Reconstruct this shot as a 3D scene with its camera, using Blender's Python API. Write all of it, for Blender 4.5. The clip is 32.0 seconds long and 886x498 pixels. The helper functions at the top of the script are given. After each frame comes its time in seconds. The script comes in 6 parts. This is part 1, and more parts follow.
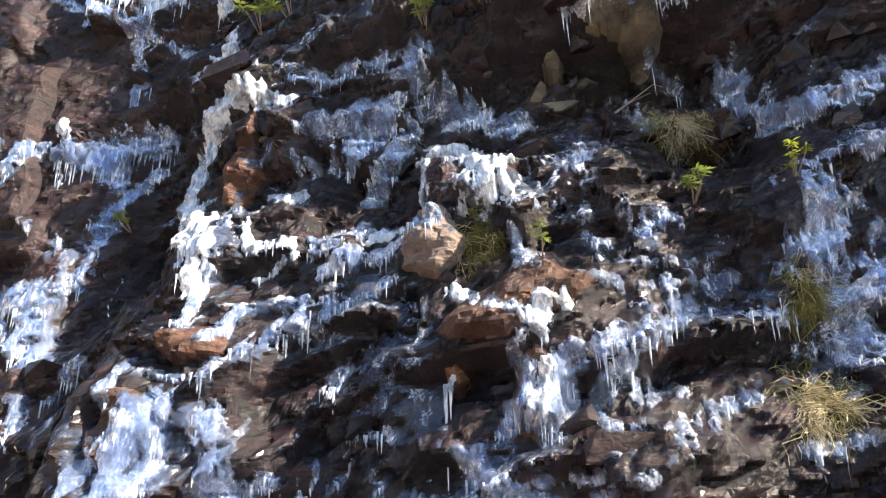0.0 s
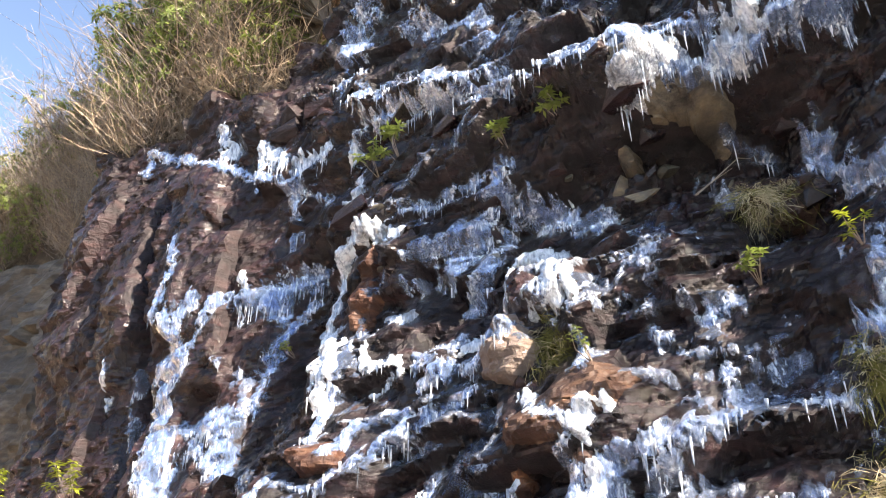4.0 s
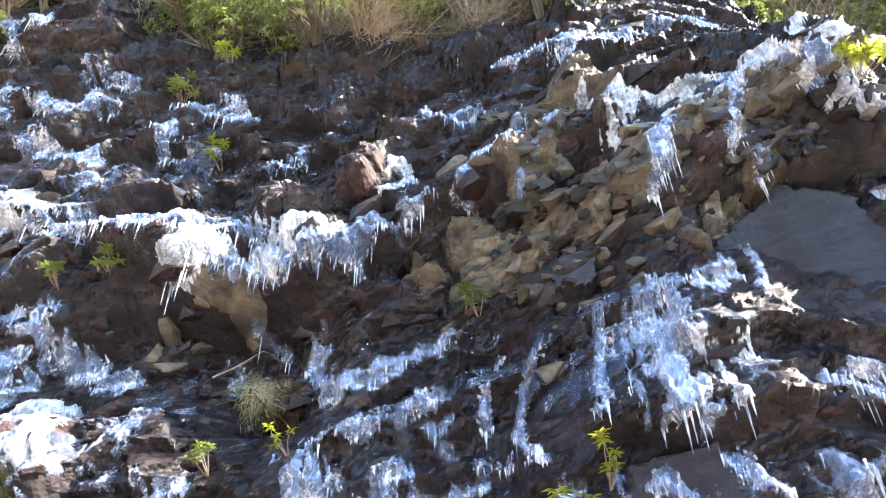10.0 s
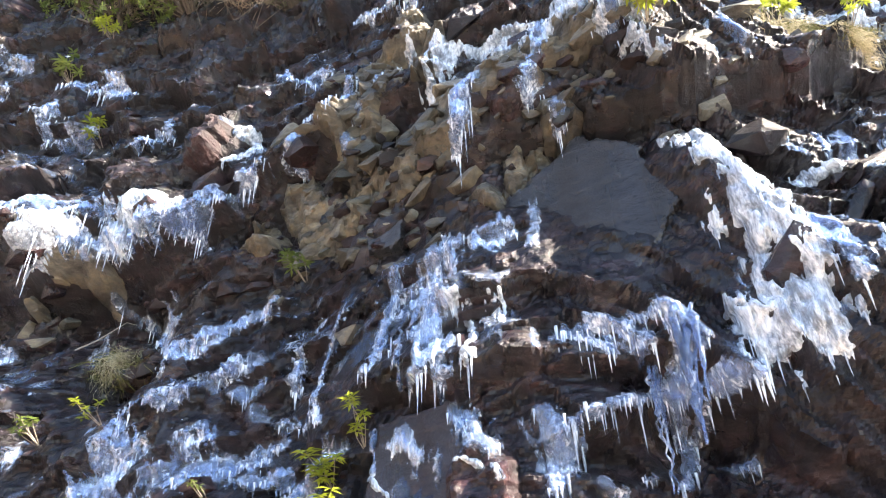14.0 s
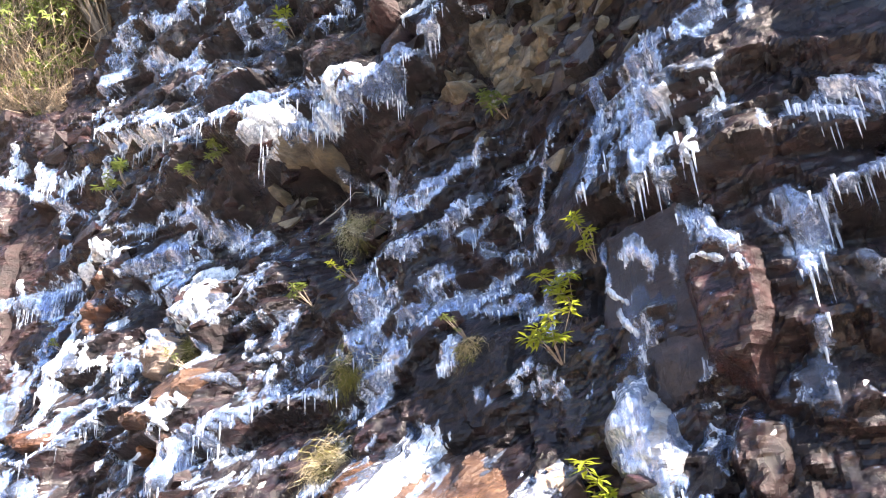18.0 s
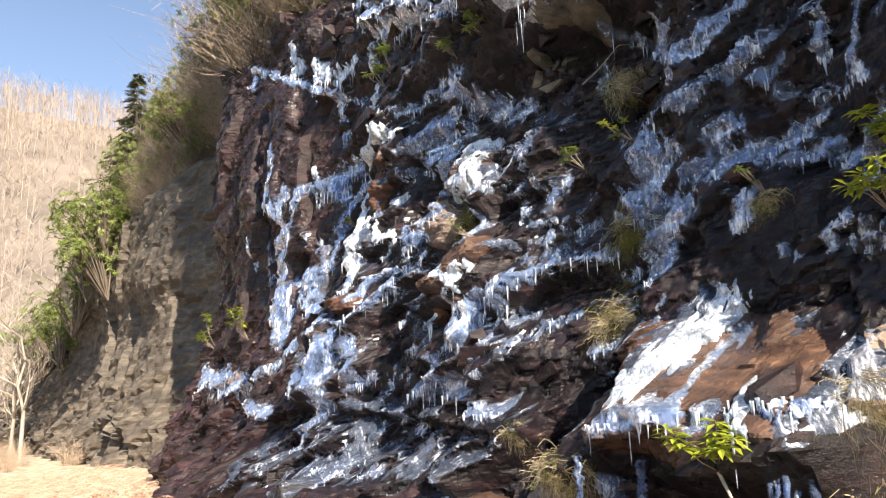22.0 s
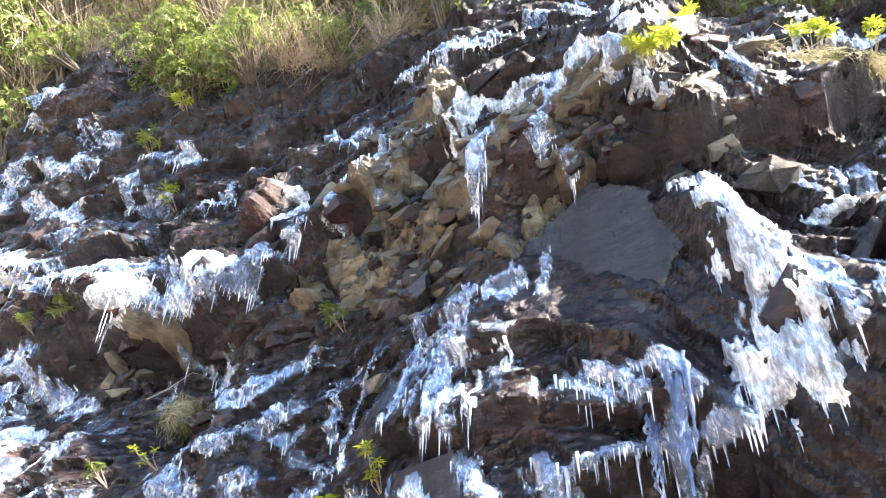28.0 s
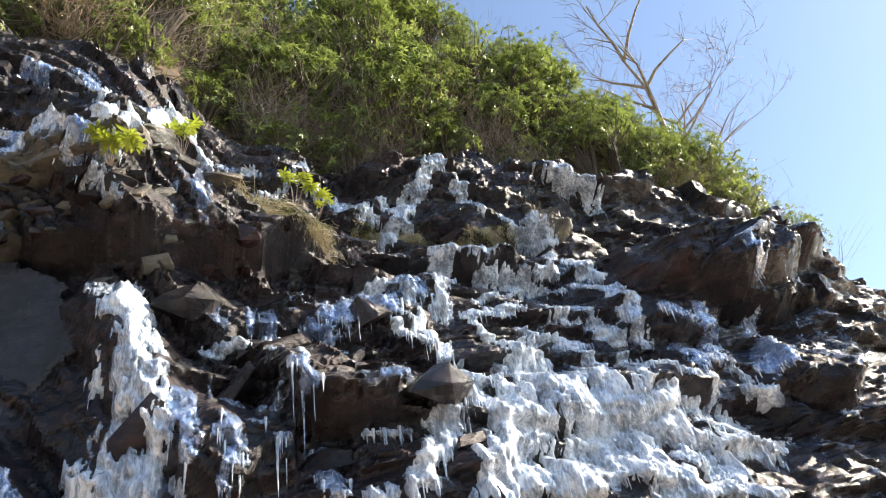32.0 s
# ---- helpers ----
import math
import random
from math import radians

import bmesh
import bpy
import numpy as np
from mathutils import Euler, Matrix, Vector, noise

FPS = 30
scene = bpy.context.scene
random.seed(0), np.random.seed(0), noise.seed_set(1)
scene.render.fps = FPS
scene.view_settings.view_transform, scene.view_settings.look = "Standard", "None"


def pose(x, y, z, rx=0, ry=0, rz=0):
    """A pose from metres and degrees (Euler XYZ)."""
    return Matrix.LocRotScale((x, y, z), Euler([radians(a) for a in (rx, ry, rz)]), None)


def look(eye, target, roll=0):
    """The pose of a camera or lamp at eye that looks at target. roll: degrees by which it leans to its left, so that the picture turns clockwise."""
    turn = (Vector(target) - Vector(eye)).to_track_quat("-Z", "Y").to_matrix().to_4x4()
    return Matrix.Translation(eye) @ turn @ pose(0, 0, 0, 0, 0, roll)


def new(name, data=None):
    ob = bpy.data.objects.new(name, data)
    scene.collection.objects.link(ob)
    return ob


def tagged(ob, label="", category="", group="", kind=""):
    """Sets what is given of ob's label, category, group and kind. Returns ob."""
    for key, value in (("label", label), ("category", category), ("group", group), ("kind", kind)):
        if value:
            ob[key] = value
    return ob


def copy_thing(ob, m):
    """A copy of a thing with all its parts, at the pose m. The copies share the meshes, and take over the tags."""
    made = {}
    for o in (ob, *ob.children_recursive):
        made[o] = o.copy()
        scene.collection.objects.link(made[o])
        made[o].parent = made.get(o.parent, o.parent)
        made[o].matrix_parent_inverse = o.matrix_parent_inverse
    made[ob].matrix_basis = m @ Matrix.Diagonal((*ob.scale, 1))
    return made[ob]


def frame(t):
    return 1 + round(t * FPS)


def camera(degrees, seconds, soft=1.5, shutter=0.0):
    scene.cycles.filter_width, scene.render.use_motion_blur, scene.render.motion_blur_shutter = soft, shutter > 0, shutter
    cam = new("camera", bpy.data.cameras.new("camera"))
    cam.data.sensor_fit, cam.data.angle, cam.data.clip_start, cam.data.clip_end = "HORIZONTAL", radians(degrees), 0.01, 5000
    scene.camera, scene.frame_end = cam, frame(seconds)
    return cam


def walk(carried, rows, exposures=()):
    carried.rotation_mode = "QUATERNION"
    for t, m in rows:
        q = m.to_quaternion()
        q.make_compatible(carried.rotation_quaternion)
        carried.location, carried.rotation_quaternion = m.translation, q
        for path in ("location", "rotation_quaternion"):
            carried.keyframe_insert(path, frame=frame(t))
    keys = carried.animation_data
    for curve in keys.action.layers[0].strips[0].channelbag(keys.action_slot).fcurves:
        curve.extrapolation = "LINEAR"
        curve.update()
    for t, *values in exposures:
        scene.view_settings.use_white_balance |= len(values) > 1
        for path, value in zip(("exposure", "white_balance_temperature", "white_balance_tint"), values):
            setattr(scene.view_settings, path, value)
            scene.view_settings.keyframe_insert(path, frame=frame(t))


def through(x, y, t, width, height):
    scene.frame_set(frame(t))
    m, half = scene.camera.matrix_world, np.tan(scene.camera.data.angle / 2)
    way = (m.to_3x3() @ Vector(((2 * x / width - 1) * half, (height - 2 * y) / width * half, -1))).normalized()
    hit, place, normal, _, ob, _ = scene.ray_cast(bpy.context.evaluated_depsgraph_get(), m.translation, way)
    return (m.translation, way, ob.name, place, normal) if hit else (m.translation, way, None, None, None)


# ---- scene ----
cam = camera(64.7, 32.0, 1.1)
METRES, EYE, TILT, LEAN, TURN = 10.0, 1.45, 21.4, 1.45, 13.0
ROWS = [
    (0.0, 0.0, 0.0, 0.0, 0.0, 0.0, -0.0),
    (0.5, 0.0173, -0.0113, 0.0026, 0.9, 0.02, 0.38),
    (1.0, 0.04, -0.0157, 0.0111, -0.24, -1.25, 0.98),
    (1.5, 0.0611, -0.0124, 0.0066, -2.98, -0.93, 1.91),
    (2.0, 0.0837, -0.009, 0.0029, -2.81, -1.95, 0.99),
    (2.5, 0.0937, -0.0184, 0.0065, -2.31, -2.55, 1.07),
    (3.0, 0.1076, -0.033, 0.0179, 8.79, -1.19, 5.13),
    (3.5, 0.132, -0.0329, 0.0223, 18.27, 6.23, 5.61),
    (5.5, 0.1924, -0.0457, 0.0233, 21.28, 7.76, 6.7),
    (6.0, 0.22, -0.0391, 0.0237, 20.82, 6.74, 4.45),
    (6.5, 0.2428, -0.0448, 0.027, 16.9, 7.25, 4.22),
    (7.0, 0.2655, -0.0548, 0.0322, 10.03, 7.1, -1.37),
    (7.5, 0.2849, -0.0627, 0.039, 4.76, 7.26, -2.28),
    (8.0, 0.2971, -0.0742, 0.0422, -0.23, 7.52, -1.09),
    (8.5, 0.3232, -0.0752, 0.0477, 1.83, 10.23, 0.19),
    (9.0, 0.3323, -0.0825, 0.0549, -1.0, 14.76, 0.27),
    (9.5, 0.3321, -0.0896, 0.06, -3.48, 18.03, 0.22),
    (10.0, 0.3397, -0.0894, 0.0541, -5.53, 17.07, -2.3),
    (10.5, 0.3681, -0.1005, 0.0512, -7.33, 12.63, -3.07),
    (11.0, 0.4084, -0.1042, 0.0501, -4.16, 9.42, -1.79),
    (11.5, 0.4523, -0.0994, 0.0451, -2.45, 6.83, -2.33),
    (12.0, 0.4813, -0.1085, 0.0519, -4.07, 4.11, -3.54),
    (12.5, 0.5119, -0.1172, 0.0665, 1.83, 2.27, -2.76),
    (13.0, 0.5398, -0.1258, 0.0721, 1.16, 6.12, -0.93),
    (13.5, 0.558, -0.1298, 0.0806, -0.71, 8.58, 0.08),
    (15.5, 0.5779, -0.1341, 0.0874, 1.95, 19.85, 2.93),
    (16.0, 0.5741, -0.1354, 0.0839, 6.96, 15.7, 6.45),
    (16.5, 0.574, -0.1338, 0.0817, 11.36, 12.07, 8.23),
    (17.0, 0.5715, -0.1325, 0.0774, 13.35, 8.34, 8.86),
    (17.5, 0.5694, -0.1306, 0.0732, 15.24, 4.66, 9.8),
    (18.0, 0.5647, -0.1297, 0.0667, 16.81, 0.51, 9.53),
    (18.5, 0.5585, -0.1316, 0.0617, 20.36, -5.2, 8.55),
    (19.0, 0.5548, -0.1313, 0.0547, 23.25, -10.69, 9.05),
    (19.5, 0.5495, -0.1341, 0.0515, 24.08, -17.12, 10.04),
    (20.0, 0.5375, -0.1402, 0.0615, 27.9, -20.67, 11.77),
    (20.5, 0.5329, -0.141, 0.0648, 34.38, -17.29, 13.96),
    (21.0, 0.532, -0.1389, 0.0637, 37.66, -14.04, 14.79),
    (21.5, 0.5334, -0.1385, 0.0628, 37.94, -11.3, 14.96),
    (22.0, 0.5346, -0.1371, 0.0697, 36.78, -6.18, 14.53),
    (22.5, 0.537, -0.1367, 0.0795, 35.09, 0.02, 13.61),
    (23.0, 0.5396, -0.1371, 0.0861, 33.48, 6.54, 12.46),
    (23.5, 0.5402, -0.139, 0.0889, 31.92, 11.0, 11.09),
    (24.0, 0.5424, -0.1399, 0.0917, 30.26, 14.01, 7.49),
    (24.5, 0.5448, -0.1404, 0.0916, 28.7, 15.6, 6.25),
    (25.0, 0.5493, -0.1369, 0.0935, 26.94, 16.49, 4.37),
    (25.5, 0.553, -0.1379, 0.0925, 23.16, 17.58, 1.91),
    (26.0, 0.5703, -0.1375, 0.0968, 18.55, 18.91, -0.38),
    (26.5, 0.5884, -0.1416, 0.0927, 12.69, 18.36, -1.49),
    (28.5, 0.6824, -0.1663, 0.0989, 6.3, 12.23, -0.15),
    (29.0, 0.7175, -0.1749, 0.1094, 0.6, 10.14, -5.13),
    (29.5, 0.7407, -0.1814, 0.1179, -7.71, 10.02, -6.21),
    (30.0, 0.7488, -0.1837, 0.1207, -15.65, 13.31, -7.39),
    (30.5, 0.7503, -0.1854, 0.1223, -20.72, 16.72, -5.37),
    (31.0, 0.7526, -0.1877, 0.1236, -23.86, 20.5, -4.68),
    (31.5, 0.757, -0.1904, 0.1242, -26.96, 22.4, -4.04),
    (32.0, 0.761, -0.1914, 0.1186, -30.14, 22.16, -2.67),
]
EXPOSURES = [(0.0, 1.9, 7500, 15), (3.0, 2.2, 7700, 17), (6.0, 2.2, 7150, 12), (8.0, 2.97, 7100, 13), (13.0, 3.2, 7100, 13), (16.0, 2.55, 7650, 15), (18.0, 2.7, 7250, 18), (19.0, 2.95, 7500, 17), (20.0, 2.4, 7500, 18), (21.5, 1.45, 7700, 16), (23.0, 1.6, 7150, 9), (24.0, 2.1, 6900, 7), (26.0, 2.55, 6900, 9), (28.5, 3.3, 7250, 12), (29.5, 3.3, 7250, 12), (30.0, 3.05, 7750, 12), (31.0, 1.95, 7450, 12), (32.0, 1.7, 7400, 11)]
walk(cam, [(t, pose(0, 0, EYE, TILT, LEAN, TURN) @ pose(METRES * x, METRES * y, METRES * z, 90 + pitch, roll, yaw)) for t, x, y, z, yaw, pitch, roll in ROWS], EXPOSURES)

# ---- daylight: low winter sun raking along the cliff, clear sky ----
SUN_TO = Vector((0.80, -0.115, 0.585)).normalized()
world = bpy.data.worlds.new("world")
scene.world = world
world.use_nodes = True
wt = world.node_tree
sky = wt.nodes.new("ShaderNodeTexSky")
sky.sky_type, sky.sun_disc = "NISHITA", False
sky.sun_elevation = math.asin(SUN_TO.z)
sky.sun_rotation = math.atan2(SUN_TO.x, SUN_TO.y)
sky.altitude, sky.dust_density, sky.ozone_density = 800.0, 0.3, 2.2
wt.links.new(sky.outputs[0], wt.nodes["Background"].inputs[0])
wt.nodes["Background"].inputs[1].default_value = 0.1
sun_data = bpy.data.lights.new("sun", "SUN")
sun_data.energy, sun_data.angle, sun_data.color = 5.0, radians(0.55), (1.0, 0.94, 0.85)
new("sun", sun_data).matrix_world = look(SUN_TO * 60, (0, 0, 0))


# ---- materials ----
def material(name, rough=0.6, metal=0.0):
    m = bpy.data.materials.new(name)
    m.use_nodes = True
    nt = m.node_tree
    b = nt.nodes["Principled BSDF"]
    b.inputs["Roughness"].default_value = rough
    b.inputs["Metallic"].default_value = metal
    return m, nt, b


def noise_tex(nt, scale, detail=6.0, rough=0.6, stretch=(1, 1, 1), turn=(0, 0, 0), obj=False):
    tc = nt.nodes.new("ShaderNodeTexCoord")
    mp = nt.nodes.new("ShaderNodeMapping")
    mp.inputs["Scale"].default_value = stretch
    mp.inputs["Rotation"].default_value = [radians(a) for a in turn]
    n = nt.nodes.new("ShaderNodeTexNoise")
    n.inputs["Scale"].default_value = scale
    n.inputs["Detail"].default_value = detail
    n.inputs["Roughness"].default_value = rough
    if obj:
        nt.links.new(tc.outputs["Object"], mp.inputs[0])
    else:
        g = nt.nodes.new("ShaderNodeNewGeometry")
        nt.links.new(g.outputs["Position"], mp.inputs[0])
    nt.links.new(mp.outputs[0], n.inputs[0])
    return n.outputs["Fac"]


def ramp(nt, fac, stops):
    r = nt.nodes.new("ShaderNodeValToRGB")
    el = r.color_ramp.elements
    while len(el) < len(stops):
        el.new(0.5)
    for e, (p, c) in zip(el, stops):
        e.position, e.color = p, (*c, 1)
    nt.links.new(fac, r.inputs[0])
    return r.outputs[0]


def mix(nt, fac, a, b, mode="MIX"):
    n = nt.nodes.new("ShaderNodeMix")
    n.data_type, n.blend_type = "RGBA", mode
    for socket, value in ((n.inputs[0], fac), (n.inputs[6], a), (n.inputs[7], b)):
        if isinstance(value, (int, float)):
            socket.default_value = value
        elif isinstance(value, tuple):
            socket.default_value = (*value, 1)
        else:
            nt.links.new(value, socket)
    return n.outputs[2]


def bump(nt, b, height, strength, distance=0.02, prior=None):
    n = nt.nodes.new("ShaderNodeBump")
    n.inputs["Strength"].default_value = strength
    n.inputs["Distance"].default_value = distance
    nt.links.new(height, n.inputs["Height"])
    if prior:
        nt.links.new(prior, n.inputs["Normal"])
    nt.links.new(n.outputs[0], b.inputs["Normal"])
    return n.outputs[0]


def scale_fac(nt, v, lo, hi, a=0.35, c=0.65):
    n = nt.nodes.new("ShaderNodeMapRange")
    n.inputs[1].default_value, n.inputs[2].default_value = a, c
    n.inputs[3].default_value, n.inputs[4].default_value = lo, hi
    nt.links.new(v, n.inputs[0])
    return n.outputs[0]


def rock_material(name, dark, mid, warm, pale, wet=0.55):
    """Wet metamorphic rock: dark body, rust and pale streaks along the bedding, water film on part of it."""
    m, nt, b = material(name)
    big = noise_tex(nt, 0.9, 5, 0.6, (1, 1, 2.2), (0, 14, 0))
    streak = noise_tex(nt, 3.0, 8, 0.65, (1, 1, 3.2), (0, 14, 0))
    grain = noise_tex(nt, 38, 6, 0.7)
    rust = noise_tex(nt, 1.7, 6, 0.7, (1, 1, 0.8))
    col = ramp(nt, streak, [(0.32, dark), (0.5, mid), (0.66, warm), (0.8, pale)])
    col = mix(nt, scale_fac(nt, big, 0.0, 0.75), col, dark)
    col = mix(nt, scale_fac(nt, rust, 0.0, 0.25, 0.6, 0.78), col, (0.1, 0.04, 0.025))
    info = nt.nodes.new("ShaderNodeObjectInfo")
    v = nt.nodes.new("ShaderNodeHueSaturation")
    v.inputs["Saturation"].default_value = 1.0
    nt.links.new(scale_fac(nt, info.outputs["Random"], 0.75, 1.3, 0, 1), v.inputs["Value"])
    col = mix(nt, scale_fac(nt, grain, 0.0, 0.3, 0.4, 0.7), col, (0.22, 0.2, 0.18), "OVERLAY")
    nt.links.new(col, v.inputs["Color"])
    nt.links.new(v.outputs[0], b.inputs["Base Color"])
    film = noise_tex(nt, 1.3, 4, 0.6, (1.6, 1.6, 0.5))
    nt.links.new(scale_fac(nt, film, 0.62, 0.62 - wet * 0.65), b.inputs["Roughness"])
    b.inputs["Specular IOR Level"].default_value = 0.35
    nt.links.new(scale_fac(nt, film, 0.0, wet * 0.65), b.inputs["Coat Weight"])
    b.inputs["Coat Roughness"].default_value = 0.07
    b.inputs["Coat IOR"].default_value = 1.33
    lump = noise_tex(nt, 13, 6, 0.65)
    p = bump(nt, b, streak, 0.8, 0.05)
    p = bump(nt, b, lump, 0.8, 0.03, p)
    bump(nt, b, grain, 0.7, 0.012, p)
    return m


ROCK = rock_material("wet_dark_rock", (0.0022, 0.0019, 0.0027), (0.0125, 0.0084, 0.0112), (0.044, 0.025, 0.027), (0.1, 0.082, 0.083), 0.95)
ROCK_RED = rock_material("wet_red_brown_rock", (0.008, 0.005, 0.006), (0.03, 0.0155, 0.0175), (0.078, 0.04, 0.04), (0.14, 0.09, 0.088), 0.95)
ROCK_TAN = rock_material("dry_tan_rock", (0.03, 0.027, 0.024), (0.16, 0.145, 0.118), (0.31, 0.255, 0.17), (0.5, 0.48, 0.42), 0.4)
ROCK_DRY = rock_material("dry_pale_tan_rock", (0.05, 0.043, 0.037), (0.13, 0.11, 0.088), (0.22, 0.19, 0.148), (0.33, 0.3, 0.25), 0.2)
ROCK_GREY = rock_material("smooth_slate_slab", (0.024, 0.025, 0.029), (0.045, 0.046, 0.053), (0.068, 0.066, 0.072), (0.12, 0.115, 0.115), 1.0)

ROCK_RUST = rock_material("rust_streaked_rock", (0.025, 0.012, 0.01), (0.11, 0.046, 0.028), (0.24, 0.11, 0.055), (0.4, 0.3, 0.22), 0.9)
ROCK_PALE = rock_material("pale_pinkish_rock", (0.14, 0.105, 0.09), (0.28, 0.215, 0.18), (0.4, 0.325, 0.27), (0.52, 0.45, 0.39), 0.6)
ROCK_BROWN = rock_material("wet_brown_rock", (0.035, 0.02, 0.016), (0.11, 0.062, 0.045), (0.23, 0.13, 0.08), (0.36, 0.26, 0.19), 0.9)

ROCK_FROST = rock_material("frosted_grey_rock", (0.1, 0.105, 0.115), (0.26, 0.275, 0.3), (0.46, 0.48, 0.52), (0.74, 0.77, 0.8), 0.6)
ROCK_PANEL = rock_material("dark_maroon_slab", (0.012, 0.01, 0.012), (0.03, 0.023, 0.027), (0.055, 0.039, 0.042), (0.11, 0.09, 0.09), 0.95)


def ice_material(name, tint, clear, rough, frost=0.62):
    """Ice with white bubbled streaks running down it; the clear parts show the rock behind."""
    m, nt, b = material(name, rough)
    lump = noise_tex(nt, 9, 4, 0.55, (1, 1, 0.4))
    fine = noise_tex(nt, 48, 4, 0.6, (1, 1, 0.3))
    white = noise_tex(nt, 5, 5, 0.6, (1, 1, 0.4))
    speck = noise_tex(nt, 30, 4, 0.65, (1, 1, 0.25))
    add = nt.nodes.new("ShaderNodeMath")
    add.operation = "MULTIPLY_ADD"
    nt.links.new(speck, add.inputs[0])
    add.inputs[1].default_value, add.inputs[2].default_value = 0.8, -0.4
    total = nt.nodes.new("ShaderNodeMath")
    nt.links.new(white, total.inputs[0])
    nt.links.new(add.outputs[0], total.inputs[1])
    white = total.outputs[0]
    nt.links.new(ramp(nt, white, [(0.3, tuple(c * 0.55 for c in tint)), (0.48, tint), (frost, (0.86, 0.91, 0.96))]), b.inputs["Base Color"])
    b.inputs["IOR"].default_value = 1.31
    nt.links.new(scale_fac(nt, white, clear, clear * 0.2, frost - 0.24, frost), b.inputs["Transmission Weight"])
    nt.links.new(scale_fac(nt, fine, rough * 0.5, rough * 1.8), b.inputs["Roughness"])
    b.inputs["Specular IOR Level"].default_value = 0.9
    p = bump(nt, b, lump, 0.8, 0.04)
    bump(nt, b, fine, 0.75, 0.018, p)
    return m


# blue of the skylit shade is put into the tint of this ice
ICE = ice_material("blue_white_ice", (0.33, 0.48, 0.78), 0.8, 0.06, 0.78)
# whiter copy for sunlit ice: part of the sun's glare is in the colour
ICE_WHITE = ice_material("sunlit_white_ice", (0.62, 0.71, 0.83), 0.58, 0.05, 0.65)
ICE_CLEAR = ice_material("clear_icicle_ice", (0.6, 0.7, 0.84), 0.75, 0.07)
GLAZE = ice_material("thin_clear_glaze", (0.36, 0.47, 0.7), 0.88, 0.05, 0.78)


def plain_material(name, stops, scale, rough=0.75, stretch=(1, 1, 1), per_object=0.25, through=0.0):
    m, nt, b = material(name, rough)
    col = ramp(nt, noise_tex(nt, scale, 5, 0.65, stretch), stops)
    g = nt.nodes.new("ShaderNodeNewGeometry")
    v = nt.nodes.new("ShaderNodeHueSaturation")
    nt.links.new(col, v.inputs["Color"])
    nt.links.new(scale_fac(nt, g.outputs["Random Per Island"], 1 - per_object, 1 + per_object, 0, 1), v.inputs["Value"])
    nt.links.new(v.outputs[0], b.inputs["Base Color"])
    if through:
        t = nt.nodes.new("ShaderNodeBsdfTranslucent")
        nt.links.new(v.outputs[0], t.inputs[0])
        mx = nt.nodes.new("ShaderNodeMixShader")
        mx.inputs[0].default_value = through
        nt.links.new(b.outputs[0], mx.inputs[1])
        nt.links.new(t.outputs[0], mx.inputs[2])
        nt.links.new(mx.outputs[0], nt.nodes["Material Output"].inputs[0])
    return m


LEAF = plain_material("evergreen_leaf", [(0.3, (0.085, 0.12, 0.03)), (0.5, (0.175, 0.23, 0.055)), (0.72, (0.3, 0.355, 0.1))], 2.0, 0.4, per_object=0.45, through=0.42)
LEAF_YELLOW = plain_material("yellow_green_leaf", [(0.3, (0.2, 0.26, 0.03)), (0.7, (0.38, 0.42, 0.05))], 3.0, 0.45, per_object=0.3, through=0.4)
NEEDLE = plain_material("conifer_needles", [(0.3, (0.03, 0.05, 0.018)), (0.7, (0.08, 0.11, 0.035))], 2.0, 0.6, through=0.15)
STRAW = plain_material("dry_straw_grass", [(0.3, (0.34, 0.27, 0.15)), (0.55, (0.5, 0.43, 0.27)), (0.75, (0.66, 0.59, 0.41))], 3.0, 0.7, per_object=0.4, through=0.25)
STRAW_PALE = plain_material("bleached_pinkish_straw", [(0.3, (0.44, 0.3, 0.22)), (0.55, (0.6, 0.47, 0.37)), (0.75, (0.72, 0.61, 0.51))], 3.0, 0.7, per_object=0.35, through=0.25)
TWIG = plain_material("grey_brown_twig", [(0.3, (0.16, 0.125, 0.1)), (0.7, (0.36, 0.31, 0.26))], 6.0, 0.8, per_object=0.3)
TWIG_TAN = plain_material("tan_dry_twig", [(0.3, (0.3, 0.22, 0.15)), (0.7, (0.52, 0.42, 0.31))], 6.0, 0.8, per_object=0.3)
BARK = plain_material("pale_bark", [(0.3, (0.18, 0.15, 0.12)), (0.7, (0.42, 0.38, 0.33))], 8.0, 0.85, (1, 1, 0.3))
BARK_DARK = plain_material("dark_grey_bark", [(0.3, (0.06, 0.045, 0.035)), (0.7, (0.16, 0.13, 0.1))], 8.0, 0.85, (1, 1, 0.3))
SOIL = plain_material("leaf_litter_soil", [(0.3, (0.03, 0.02, 0.012)), (0.5, (0.07, 0.045, 0.027)), (0.7, (0.14, 0.095, 0.055))], 5.0, 0.9)
DEAD_LEAF = plain_material("fallen_brown_leaf", [(0.3, (0.24, 0.1, 0.06)), (0.7, (0.44, 0.29, 0.19))], 4.0, 0.75, per_object=0.4, through=0.2)
